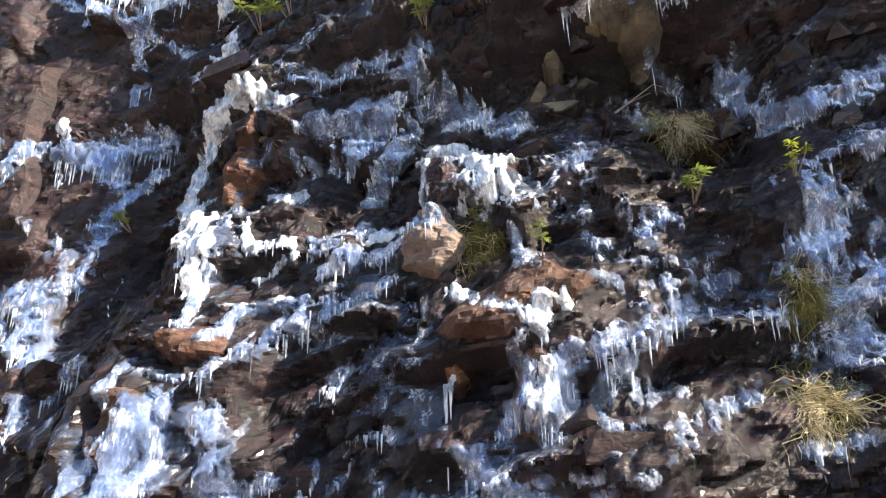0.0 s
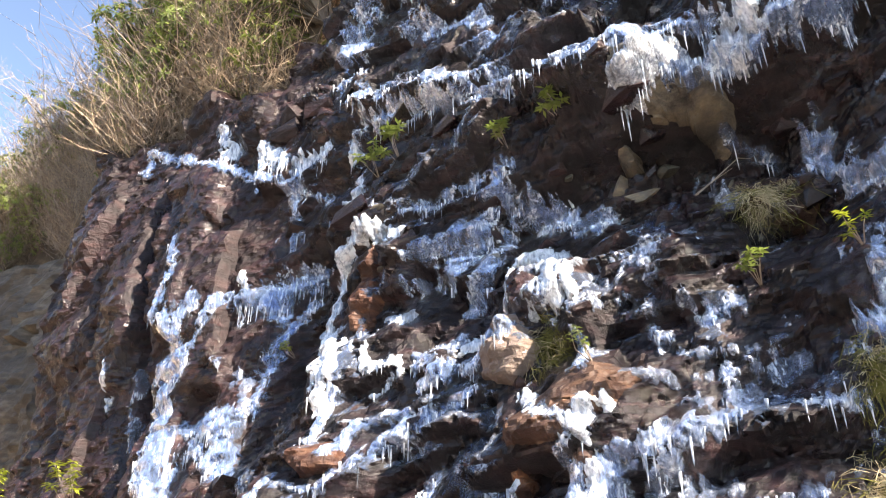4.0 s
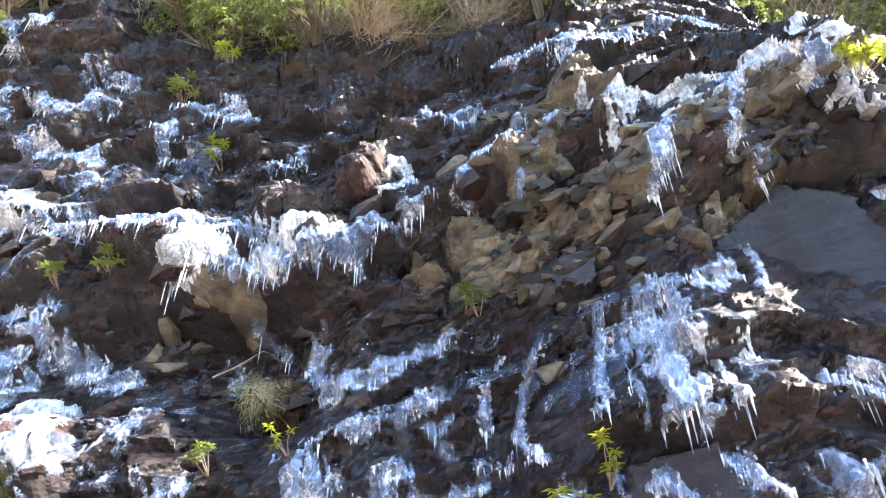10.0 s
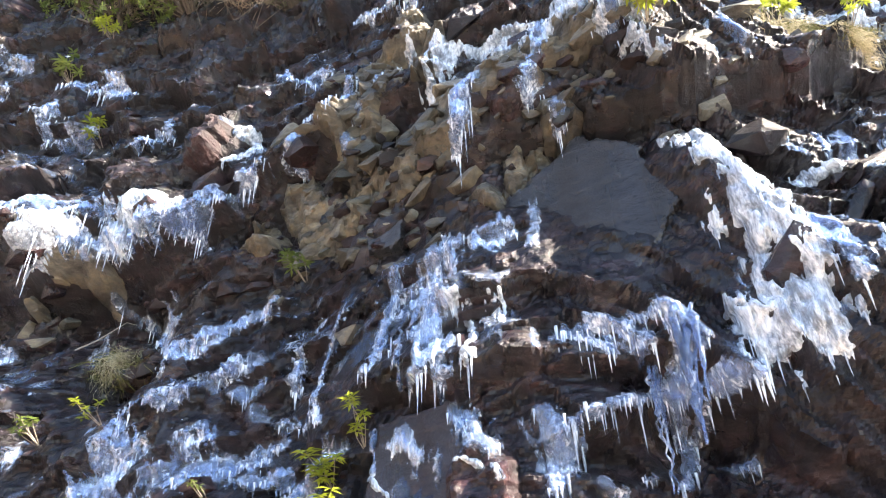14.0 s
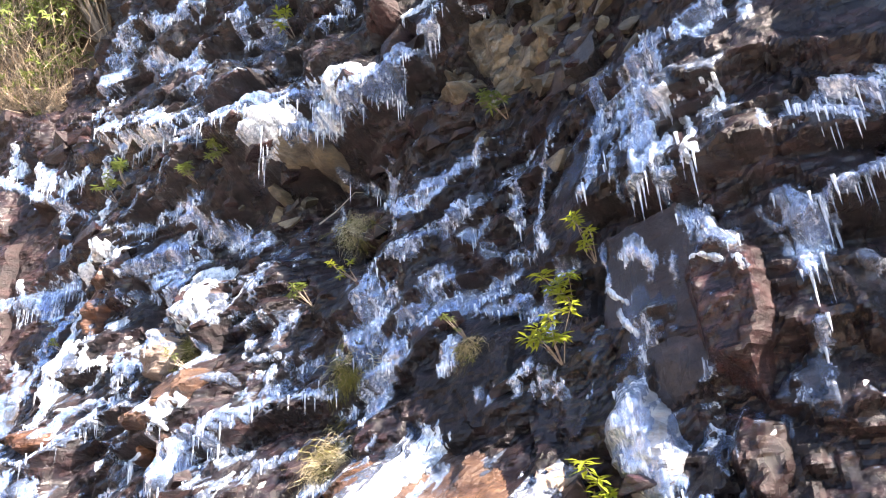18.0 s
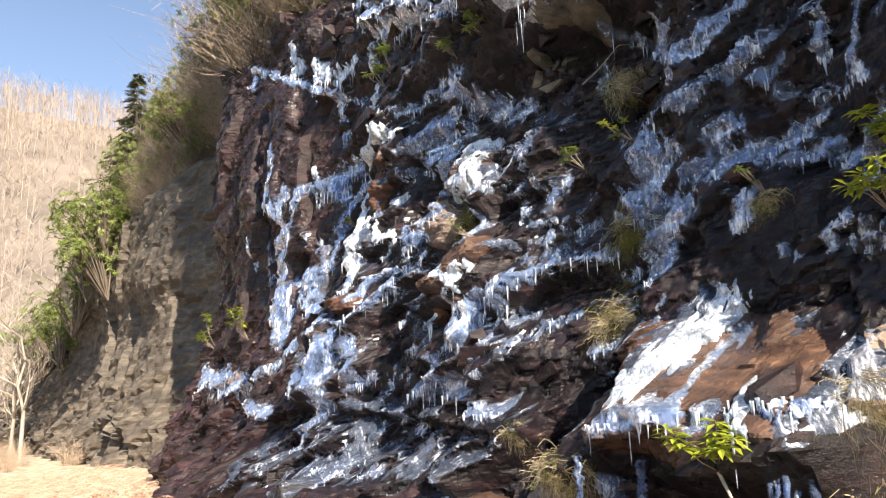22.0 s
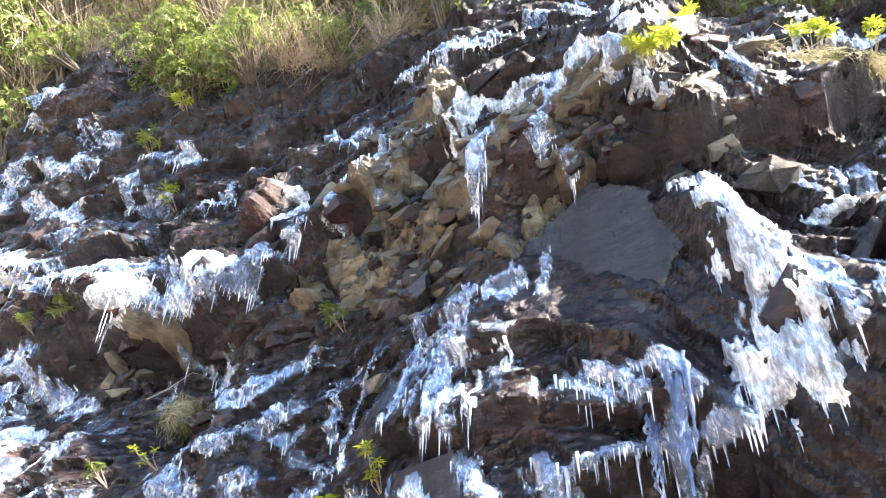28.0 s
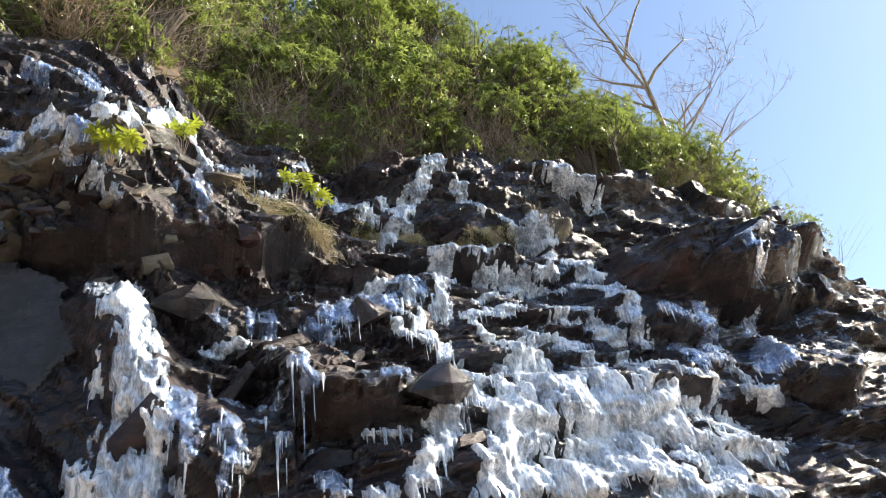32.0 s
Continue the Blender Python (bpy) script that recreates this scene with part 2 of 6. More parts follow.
def verge_material():
    """Pale straw along the foot of the cliff; darker unseen ground further out, added to cut warm bounce light."""
    m, nt, b = material("verge_ground", 0.9)
    straw = ramp(nt, noise_tex(nt, 4, 5, 0.65), [(0.3, (0.33, 0.19, 0.13)), (0.5, (0.5, 0.37, 0.27)), (0.7, (0.62, 0.52, 0.41))])
    bounce_cut = ramp(nt, noise_tex(nt, 9, 6, 0.7), [(0.3, (0.05, 0.047, 0.044)), (0.7, (0.12, 0.11, 0.1))])
    g = nt.nodes.new("ShaderNodeNewGeometry")
    xyz = nt.nodes.new("ShaderNodeSeparateXYZ")
    nt.links.new(g.outputs["Position"], xyz.inputs[0])
    edge = nt.nodes.new("ShaderNodeMath")
    edge.operation = "MULTIPLY_ADD"
    nt.links.new(noise_tex(nt, 1.2, 5, 0.7), edge.inputs[0])
    edge.inputs[1].default_value = 2.0
    nt.links.new(xyz.outputs[1], edge.inputs[2])
    nt.links.new(mix(nt, scale_fac(nt, edge.outputs[0], 0.0, 1.0, 1.2, 2.0), bounce_cut, straw), b.inputs["Base Color"])
    bump(nt, b, noise_tex(nt, 30, 5, 0.7), 0.6, 0.02)
    return m


GROUND = verge_material()
MOSS = plain_material("olive_moss", [(0.3, (0.07, 0.07, 0.015)), (0.6, (0.16, 0.15, 0.03)), (0.8, (0.25, 0.2, 0.06))], 9.0, 0.9)
WOODS = plain_material("bare_far_woods", [(0.3, (0.13, 0.11, 0.095)), (0.5, (0.2, 0.17, 0.145)), (0.7, (0.27, 0.235, 0.2))], 0.08, 0.9)


# ---- the cliff as a relief over (x, z): bedding dips along the face, blocks break along the joints ----
def hsh(i, j, k):
    v = np.sin(i * 127.1 + j * 311.7 + k * 74.7) * 43758.5453
    return v - np.floor(v)


def vnoise(x, z, k):
    i, j = np.floor(x), np.floor(z)
    u, v = x - i, z - j
    u, v = u * u * (3 - 2 * u), v * v * (3 - 2 * v)
    a, b, c, d = hsh(i, j, k), hsh(i + 1, j, k), hsh(i, j + 1, k), hsh(i + 1, j + 1, k)
    return (a * (1 - u) + b * u) * (1 - v) + (c * (1 - u) + d * u) * v


def fbm(x, z, k, octaves=4):
    s, a = 0, 0.5
    for o in range(octaves):
        s = s + a * vnoise(x, z, k + o)
        x, z, a = x * 2.03, z * 2.03, a * 0.5
    return s


def blocks(x, z, w, h, k):
    """Broken blocks w long and h high: a step and a tilt for each."""
    p, q = x / w, z / h
    p = p + 0.5 * hsh(np.floor(q), 3.0, k)
    best = np.full_like(p, 9.0)
    step, du, dv = np.zeros_like(p), np.zeros_like(p), np.zeros_like(p)
    ca, cb = np.zeros_like(p), np.zeros_like(p)
    i0, j0 = np.floor(p), np.floor(q)
    for di in (-1, 0, 1):
        for dj in (-1, 0, 1):
            i, j = i0 + di, j0 + dj
            cx, cz = i + 0.15 + 0.7 * hsh(i, j, k + 1), j + 0.15 + 0.7 * hsh(i, j, k + 2)
            d = np.maximum(np.abs(p - cx), np.abs(q - cz)) + 0.35 * np.hypot(p - cx, q - cz)
            m = d < best
            best = np.where(m, d, best)
            ca, cb = np.where(m, i, ca), np.where(m, j, cb)
            du, dv = np.where(m, p - cx, du), np.where(m, q - cz, dv)
    step = hsh(ca, cb, k + 3) - 0.5
    return step + 0.55 * du * (hsh(ca, cb, k + 4) - 0.5) + dv * (0.15 + 0.5 * (hsh(ca, cb, k + 5) - 0.35))


def bell(x, z, x0, z0, sx, sz):
    return np.exp(-((x - x0) / sx) ** 2 - ((z - z0) / sz) ** 2)


def soft(a, b, v):
    t = np.clip((v - a) / (b - a), 0, 1)
    return t * t * (3 - 2 * t)


def base_face(x, z):
    """The broad shape of the cliff: y of the face."""
    zc = np.clip(z, -1, 14)
    left = 4.35 + 0.27 * np.minimum(zc, 4.6) + 0.06 * np.maximum(zc - 4.6, 0)
    right = 4.38 + 0.12 * zc
    y = left + (right - left) * soft(2.4, 5.2, x)
    y = y + 0.45 * bell(x, z, 0.1, 5.3, 2.0, 0.55) - 0.35 * bell(x, z, 0.6, 6.5, 2.3, 0.5)
    y = y - 0.28 * bell(x, z, -1.0, 2.5, 1.6, 1.0) - 0.12 * bell(x, z, -3.5, 2.3, 0.8, 1.3)
    y = y + 0.35 * bell(x, z, 3.4, 5.4, 0.9, 0.9) + 0.3 * bell(x, z, 4.6, 5.4, 0.7, 0.5)
    y = y - 0.82 * bell(x, z, 6.9, 7.3, 1.9, 1.1) - 0.2 * bell(x, z, 5.6, 3.4, 0.8, 1.0)
    y = y + 0.35 * bell(x, z, 7.6, 2.6, 1.6, 0.6) + 0.45 * bell(x, z, 2.6, 0.35, 2.2, 0.4)
    y = y + 0.25 * bell(x, z, 11.5, 6.6, 1.2, 1.2)
    y = y - 0.9 * bell(x, z, 14.6, 6.9, 1.3, 0.6) + soft(8.6, 10.2, x) * (0.2 * np.clip(zc - 5.0, -3.5, 2.5) - 0.1)
    y = y - 0.95 * soft(1.35, -0.2, z) * soft(2.6, 1.2, x) * soft(-9.5, -6, x) 
    y = y - 0.95 * soft(2.25, 1.05, z) * soft(1.3, 1.8, x) * soft(4.1, 3.5, x) + 0.4 * soft(0.95, 0.6, z) * soft(1.3, 1.8, x) * soft(4.1, 3.5, x) - 0.25 * bell(x, z, -1.15, 4.5, 0.45, 0.35) - 0.25 * bell(x, z, -1.2, 3.7, 0.35, 0.35)
    y = y + 0.75 * soft(7.2, 7.7, z) * soft(6.8, 8.2, x)
    y = y - 0.5 * soft(-4.2, -6.5, x) * soft(3.5, 5.5, z)
    y = y + 0.55 * bell(x, z, 1.1, 4.6, 0.6, 0.8) + 0.32 * bell(x, z, 1.3, 2.7, 0.8, 0.6) + 0.35 * bell(x, z, 3.2, 3.6, 0.7, 0.6)
    y = y + 0.45 * bell(x, z, 6.0, 5.9, 0.7, 0.5) + 0.25 * bell(x, z, 2.6, 1.6, 1.2, 0.5) + 0.2 * bell(x, z, 6.6, 3.05, 0.6, 0.6)
    y = y - 0.45 * bell(x, z, 7.3, 5.5, 0.45, 0.9) - 0.3 * bell(x, z, 9.2, 5.8, 0.6, 0.6) - 0.35 * bell(x, z, -4.1, 8.0, 0.8, 0.6) + 0.3 * bell(x, z, -7.2, 8.6, 1.5, 0.8)
    y = y + 0.42 * bell(x, z, -4.35, 4.2, 0.4, 1.6) - 0.25 * bell(x, z, -3.3, 4.4, 0.55, 1.5) - 0.2 * bell(x, z, -3.55, 1.9, 0.4, 0.7)
    y = y + 0.75 * (soft(3.9, 6.2, z) - 0.5) * soft(6.9, 7.7, x) * soft(11, 9, x)
    y = y + 1.6 * soft(-9.7, -10.7, x) - 1.2 * soft(-12, -16, x) + 0.13 * np.maximum(x - 15.5, 0) ** 1.5
    return y


def crest(x):
    """Height of the rock's upper edge along the face."""
    c = 8.75 + 0.3 * soft(-5, -7, x) + 4.3 * soft(-5.2, -4.85, x) - 2.6 * soft(-3.8, 2.2, x) - 0.7 * soft(6.9, 8.2, x)
    c = c - 0.5 * soft(-9.4, -10.4, x) - 0.13 * np.maximum(-11 - x, 0)
    return np.maximum(c + 0.2 * np.sin(x * 1.7) + 0.15 * np.sin(x * 4.3) + 0.35 * soft(9, 12, x) + 0.3 * soft(15.5, 18, x), 1.0)


def raw_face(x, z, fine=True):
    x, z = np.asarray(x, float), np.asarray(z, float)
    wob = 0.5 * (fbm(x * 0.8, z * 0.8, 5, 3) - 0.45)
    wx, wz = 0.22 * (fbm(x * 3.1, z * 3.1, 61, 3) - 0.45), 0.2 * (fbm(x * 3.1, z * 3.1, 64, 3) - 0.45)
    a = radians(23) * soft(8.5, 5.5, x) + radians(8) * soft(-4, -5.5, x)
    s, b = x * np.cos(a) + z * np.sin(a) + wx, -x * np.sin(a) + z * np.cos(a) + wob + wz
    tall = soft(-4.2, -5.2, x)
    y = base_face(x, z)
    calm = 1 - 0.92 * bell(x, z, 6.25, 5.2, 0.9, 0.9) - 0.5 * tall * soft(1.8, 3.0, z) - 0.5 * bell(x, z, 4.7, 2.8, 0.6, 0.9)
    y = y + calm * (0.4 * blocks(s, b, 1.3, 0.7, 11) * (1 - 0.6 * tall) + 0.22 * blocks(s, b, 0.6, 0.36, 23))
    y = y + tall * 0.26 * blocks(x + 0.5 * wob, z, 0.6, 2.2, 67) + 0.5 * np.exp(-((x + 7.1 + 0.12 * (z - 5) + 0.3 * wob) / 0.13) ** 2) * soft(8.8, 8.0, z)
    y = y + soft(1.6, 0.9, z) * soft(4.5, 2.5, x) * (0.5 * blocks(s, b, 0.8, 0.5, 83) + 0.2 * (fbm(x * 2.5, z * 2.5, 87, 3) - 0.45))
    y = y + (1 - 0.6 * tall) * 0.4 * (fbm(x * 0.9, z * 1.1, 31, 3) - 0.45) + 0.13 * (np.abs(fbm(x * 2.2, z * 2.6, 47, 3) - 0.45) - 0.1)
    if fine:
        y = y + calm * (0.09 * blocks(s, b, 0.24, 0.19, 37) + 0.03 * blocks(s, b, 0.1, 0.08, 41)) + (0.05 + 0.05 * calm) * (fbm(x * 4, z * 5, 53, 4) - 0.45) + 0.04 * (vnoise(x * 17, z * 19, 58) - 0.5)
    over = np.maximum(z - crest(x), 0)
    return y + over * 1.15 + 0.5 * soft(0, 0.5, over)


def spacing(*runs):
    return np.concatenate([np.arange(a, b, s) for a, b, s in runs] + [[runs[-1][1]]])


STEP, X0, Z0 = 0.025, -10.7, -0.7
mx, mz = np.meshgrid(np.arange(X0, 23.2, STEP), np.arange(Z0, 13.6, STEP))
RELIEF = raw_face(mx, mz)


def ledge(out, up, line):
    """A lip of harder rock along the line: the rock above it juts out, the face below it is cut back."""
    px, pz = zip(*line)
    j = slice(max(0, int((min(pz) - 1.2 - Z0) / STEP)), int((max(pz) + 1.2 - Z0) / STEP))
    i = slice(max(0, int((px[0] - 0.4 - X0) / STEP)), int((px[-1] + 0.4 - X0) / STEP))
    X, Z = mx[j, i], mz[j, i]
    rise = Z - np.interp(X, px, pz) - 0.1 * (fbm(X * 2.5, X * 0.0, 131, 3) - 0.45)
    ends = soft(px[0] - 0.25, px[0] + 0.15, X) * soft(px[-1] + 0.25, px[-1] - 0.15, X)
    RELIEF[j, i] += ends * out * np.where(rise > 0, -0.6 * np.clip(1 - rise / up, 0, 1) ** 1.3, 0.4 * np.clip(1 + rise / (1.2 * up), 0, 1))


ledge(0.38, 0.6, [(-3.56, 7.63), (-1.32, 6.82), (0.09, 6.03), (1.18, 5.99), (2.51, 6.43)])
ledge(0.28, 0.5, [(-4.04, 8.75), (-2.53, 8.84), (-0.8, 8.56), (1.16, 8.11)])
ledge(0.22, 0.4, [(-4.27, 11.46), (-0.65, 9.71), (2.73, 8.05)])
ledge(0.25, 0.4, [(4.22, 9.19), (5.11, 8.44), (5.81, 8.62)])
ledge(0.3, 0.5, [(1.79, 3.89), (2.67, 4.26), (3.01, 4.96)])
ledge(0.35, 0.6, [(4.24, 3.8), (4.89, 3.65), (5.64, 3.75)])
ledge(0.35, 0.5, [(5.79, 3.65), (6.37, 3.68), (6.73, 3.7)])
ledge(0.4, 0.5, [(5.73, 3.09), (6.52, 3.36), (7.09, 3.29)])
ledge(0.3, 0.35, [(6.16, 2.69), (6.55, 2.7), (6.94, 2.69)])
ledge(0.3, 0.4, [(-2.28, 2.9), (-1.5, 2.96)])
ledge(0.35, 0.5, [(-2.81, 2.41), (-2.31, 2.6), (-1.77, 2.8)])
ledge(0.35, 0.5, [(-0.16, 2.32), (0.54, 2.55), (1.3, 2.64)])
ledge(0.25, 0.4, [(-0.6, 3.64), (-0.15, 3.64), (0.48, 3.74)])
ledge(0.3, 0.4, [(-0.92, 2.57), (-0.37, 2.51)])
ledge(0.3, 0.4, [(-2.47, 4.96), (-2.05, 4.66), (-1.56, 4.3)])
ledge(0.25, 0.3, [(-2.29, 5.59), (-1.51, 5.64)])
ledge(0.45, 0.6, [(6.41, 6.19), (8.04, 6.36), (9.65, 6.97), (11.58, 7.1)])
ledge(0.3, 0.4, [(7.74, 4.67), (8.43, 4.73), (8.79, 4.37)])
ledge(0.22, 0.3, [(10.71, 5.85), (12.51, 6.07)])
ledge(0.22, 0.3, [(10.43, 5.12), (12.44, 5.24)])
ledge(0.25, 0.4, [(13.0, 6.62), (13.81, 6.26), (14.8, 6.41)])
ledge(0.25, 0.4, [(9.11, 5.29), (9.99, 5.64)])
ledge(0.3, 0.4, [(8.9, 7.74), (10.96, 9.42), (12.18, 8.92)])
ledge(0.35, 0.4, [(-5.24, 1.2), (-3.11, 1.55), (-2.66, 1.32)])
ledge(0.3, 0.35, [(-2.66, 1.32), (-0.9, 1.23), (0.65, 1.11)])
for r in range(RELIEF.shape[0] - 2, -1, -1):
    RELIEF[r] = np.minimum(RELIEF[r], RELIEF[r + 1] + 1.9 * STEP)
for r in range(1, RELIEF.shape[0]):
    RELIEF[r] = np.minimum(RELIEF[r], RELIEF[r - 1] + 3.2 * STEP)
steep = np.clip((np.abs(np.gradient(RELIEF, STEP, axis=0)) - 0.7) / 0.8, 0, 1)
wide = sum(np.roll(RELIEF, k, axis=1) for k in range(-5, 6)) / 11
RELIEF = RELIEF + (wide - RELIEF) * steep * 0.8
steep = np.clip((np.abs(np.gradient(RELIEF, STEP, axis=1)) - 0.8) / 0.8, 0, 1)
wide = sum(np.roll(RELIEF, k, axis=0) for k in range(-6, 7)) / 13
RELIEF = RELIEF + (wide - RELIEF) * steep * 0.85
SURFACE = RELIEF.copy()


def sample(table, x, z):
    u = np.clip((np.asarray(x, float) - X0) / STEP, 0, table.shape[1] - 2.001)
    v = np.clip((np.asarray(z, float) - Z0) / STEP, 0, table.shape[0] - 2.001)
    i, j = u.astype(int), v.astype(int)
    u, v = u - i, v - j
    return (table[j, i] * (1 - u) + table[j, i + 1] * u) * (1 - v) + (table[j + 1, i] * (1 - u) + table[j + 1, i + 1] * u) * v


def rock_face(x, z, fine=True):
    return sample(RELIEF, x, z)


def face_y(x, z, fine=False):
    return float(sample(SURFACE, x, z))


# ---- mesh helpers ----
def mesh_of(name, verts, faces, mat, smooth=False):
    me = bpy.data.meshes.new(name)
    me.from_pydata([tuple(v) for v in verts], [], [tuple(f) for f in faces])
    me.materials.append(mat)
    if smooth:
        me.polygons.foreach_set("use_smooth", [True] * len(me.polygons))
    me.update()
    return me


def child(name, me, parent, m=None, label=""):
    ob = new(name, me)
    ob.parent = parent
    if m is not None:
        ob.matrix_basis = m
    return tagged(ob, label)


def grid_mesh(name, X, Y, Z, mat, keep=None, smooth=True):
    if keep is not None:
        rows_, cols_ = np.nonzero(keep.any(1))[0], np.nonzero(keep.any(0))[0]
        j, i = slice(rows_[0], rows_[-1] + 2), slice(cols_[0], cols_[-1] + 2)
        X, Y, Z, keep = X[j, i], Y[j, i], Z[j, i], keep[rows_[0]:rows_[-1] + 1, cols_[0]:cols_[-1] + 1]
    n, k = X.shape
    co = np.stack([X, Y, Z], -1).reshape(-1, 3)
    i = np.arange(n * k).reshape(n, k)
    quads = np.stack([i[:-1, :-1], i[:-1, 1:], i[1:, 1:], i[1:, :-1]], -1).reshape(-1, 4)
    if keep is not None:
        quads = quads[keep.reshape(-1)]
        used = np.unique(quads)
        back = np.full(n * k, -1)
        back[used] = np.arange(len(used))
        co, quads = co[used], back[quads]
    me = bpy.data.meshes.new(name)
    me.vertices.add(len(co))
    me.vertices.foreach_set("co", co.ravel())
    me.loops.add(len(quads) * 4)
    me.loops.foreach_set("vertex_index", quads.ravel())
    me.polygons.add(len(quads))
    me.polygons.foreach_set("loop_start", np.arange(0, len(quads) * 4, 4))
    me.polygons.foreach_set("use_smooth", np.full(len(quads), smooth))
    me.materials.append(mat)
    me.update(calc_edges=True)
    return me


def tube(verts, faces, pts, radii, n=5):
    """A tapered tube along pts, added to the lists."""
    start = len(verts)
    side = Vector((0.31, 0.87, 0.21))
    for k, (p, r) in enumerate(zip(pts, radii)):
        d = (Vector(pts[min(k + 1, len(pts) - 1)]) - Vector(pts[max(k - 1, 0)])).normalized()
        u = d.cross(side)
        u = u.normalized() if u.length > 1e-4 else Vector((1, 0, 0))
        v = d.cross(u)
        for a in range(n):
            t = 2 * math.pi * a / n
            verts.append(Vector(p) + (u * math.cos(t) + v * math.sin(t)) * r)
    for k in range(len(pts) - 1):
        for a in range(n):
            b = (a + 1) % n
            faces.append((start + k * n + a, start + k * n + b, start + k * n + n + b, start + k * n + n + a))


def leaf(verts, faces, p, d, up, length, width):
    """A pointed leaf folded along its midrib."""
    d = d.normalized()
    s = d.cross(up)
    s = s.normalized() if s.length > 1e-4 else Vector((1, 0, 0))
    nrm = s.cross(d)
    i = len(verts)
    verts.extend([p, p + d * length * 0.5 + s * width * 0.5 + nrm * width * 0.15, p + d * length - nrm * length * 0.08,
                  p + d * length * 0.5 - s * width * 0.5 + nrm * width * 0.15, p + d * length * 0.5 - nrm * width * 0.06])
    faces.extend([(i, i + 1, i + 4), (i + 1, i + 2, i + 4), (i, i + 4, i + 3), (i + 4, i + 2, i + 3)])


def rock_mesh(name, seed, mat, flat=0.6):
    """A broken stone: the hull of scattered points, with chipped edges."""
    rng = random.Random(seed)
    bm = bmesh.new()
    for _ in range(22):
        v = Vector((rng.uniform(-1, 1), rng.uniform(-1, 1) * 0.75, rng.uniform(-1, 1) * flat))
        if v.length > 0.25:
            v = v * (0.75 + 0.25 / max(v.length, 0.4))
        bm.verts.new(v * 0.5)
    bmesh.ops.convex_hull(bm, input=bm.verts)
    bmesh.ops.delete(bm, geom=[v for v in bm.verts if not v.link_faces], context="VERTS")
    me = bpy.data.meshes.new(name)
    bm.to_mesh(me)
    bm.free()
    me.materials.append(mat)
    return me


# ---- the cliff itself ----
cx, cz = np.meshgrid(spacing((-10.6, -7, 0.05), (-7, -4.6, 0.035)), spacing((-0.6, 9.6, 0.035)))
tagged(new("cliff_buttress", grid_mesh("cliff_buttress", cx, rock_face(cx, cz), cz, ROCK_RED, smooth=False)), "dark red buttress of the cliff split by vertical cracks", "cliff", kind="structure")
gx = spacing((-4.6, 9.6, 0.028), (9.6, 13, 0.04), (13, 23, 0.09))
gz = spacing((-0.6, 7.8, 0.028), (7.8, 13.2, 0.045))
GX, GZ = np.meshgrid(gx, gz)
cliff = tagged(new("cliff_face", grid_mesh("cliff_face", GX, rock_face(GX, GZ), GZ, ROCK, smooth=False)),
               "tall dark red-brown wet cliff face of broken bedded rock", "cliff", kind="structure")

fx, fz = np.meshgrid(np.arange(-46, -10.3, 0.11), np.arange(-1.2, 9.6, 0.11))
tagged(new("cliff_far", grid_mesh("cliff_far", fx, raw_face(fx, fz) - 0.1, fz, ROCK_DRY, smooth=False)), "tan broken cliff further along the road", "cliff", kind="structure")

# ---- hillside above, ground below, far hill ----
def bank_height(x):
    return 7.0 + 2.2 * soft(-4, -6, x) + 0.8 * soft(6.5, 8, x) - 0.6 * soft(10, 13, x) - 4.6 * soft(14.0, 17.5, x) - 4.0 * soft(-10, -18, x)


def bank_y(x, d):
    return float(base_face(np.float64(x), crest(np.float64(x)))) + 0.45 + d


def bank_z(x, d):
    x = np.float64(x)
    return float(crest(x) - 0.1 + bank_height(x) * (1 - math.exp(-d / 0.9)) + 0.25 * d)


hx, hy = np.meshgrid(np.linspace(-46, 30, 190), np.concatenate([[0.0], np.geomspace(0.12, 40, 46)]))
hz = crest(hx) - 0.1 + bank_height(hx) * (1 - np.exp(-hy / 0.9)) + 0.25 * hy + 0.5 * (fbm(hx * 0.9, hy * 0.9, 71, 4) - 0.45) * soft(0, 1, hy)
tagged(new("hillside", grid_mesh("hillside", hx, base_face(hx, crest(hx)) + 0.4 + hy, hz, SOIL)), "steep bank of brown leaf litter above the cliff", "hillside", kind="structure")


def ground_height(x, y):
    x, y = np.asarray(x, float), np.asarray(y, float)
    bank = -0.12 + 0.1 * soft(1.5, 4.2, y) + 0.16 * (fbm(x * 1.3, y * 1.3, 81, 4) - 0.45)
    return bank - 0.012 * np.clip(-x - 6, 0, 30)


ax = spacing((-300, -30, 15), (-30, -6, 0.5), (-6, 12, 0.12), (12, 40, 2.0), (40, 300, 20))
ay = spacing((-300, -20, 20), (-20, -1, 1.0), (-1, 6, 0.12), (6, 20, 2.0), (20, 300, 20))
AX, AY = np.meshgrid(ax, ay)
ground = tagged(new("ground", grid_mesh("ground", AX, AY, ground_height(AX, AY), GROUND)), "pale dry grass verge with fallen leaves below the cliff", "ground", kind="structure")

# ---- ice ----
icicle_meshes = []
for k in range(7):
    rng = random.Random(100 + k)
    vs, fs, pts, rs = [], [], [], []
    bend = rng.uniform(-0.03, 0.03)
    for j in range(7):
        t = j / 6
        pts.append((bend * t * t + rng.uniform(-0.006, 0.006), rng.uniform(-0.006, 0.006), -t))
        rs.append(max(0.004, 0.5 * (1 - t) ** 0.75 * rng.uniform(0.8, 1.15) + 0.02))
    tube(vs, fs, [Vector(p) for p in pts], [0.08 * r / 0.5 for r in rs], 6)
    icicle_meshes.append(mesh_of("icicle", vs, fs, ICE_CLEAR, True))
ice_rng = random.Random(7)


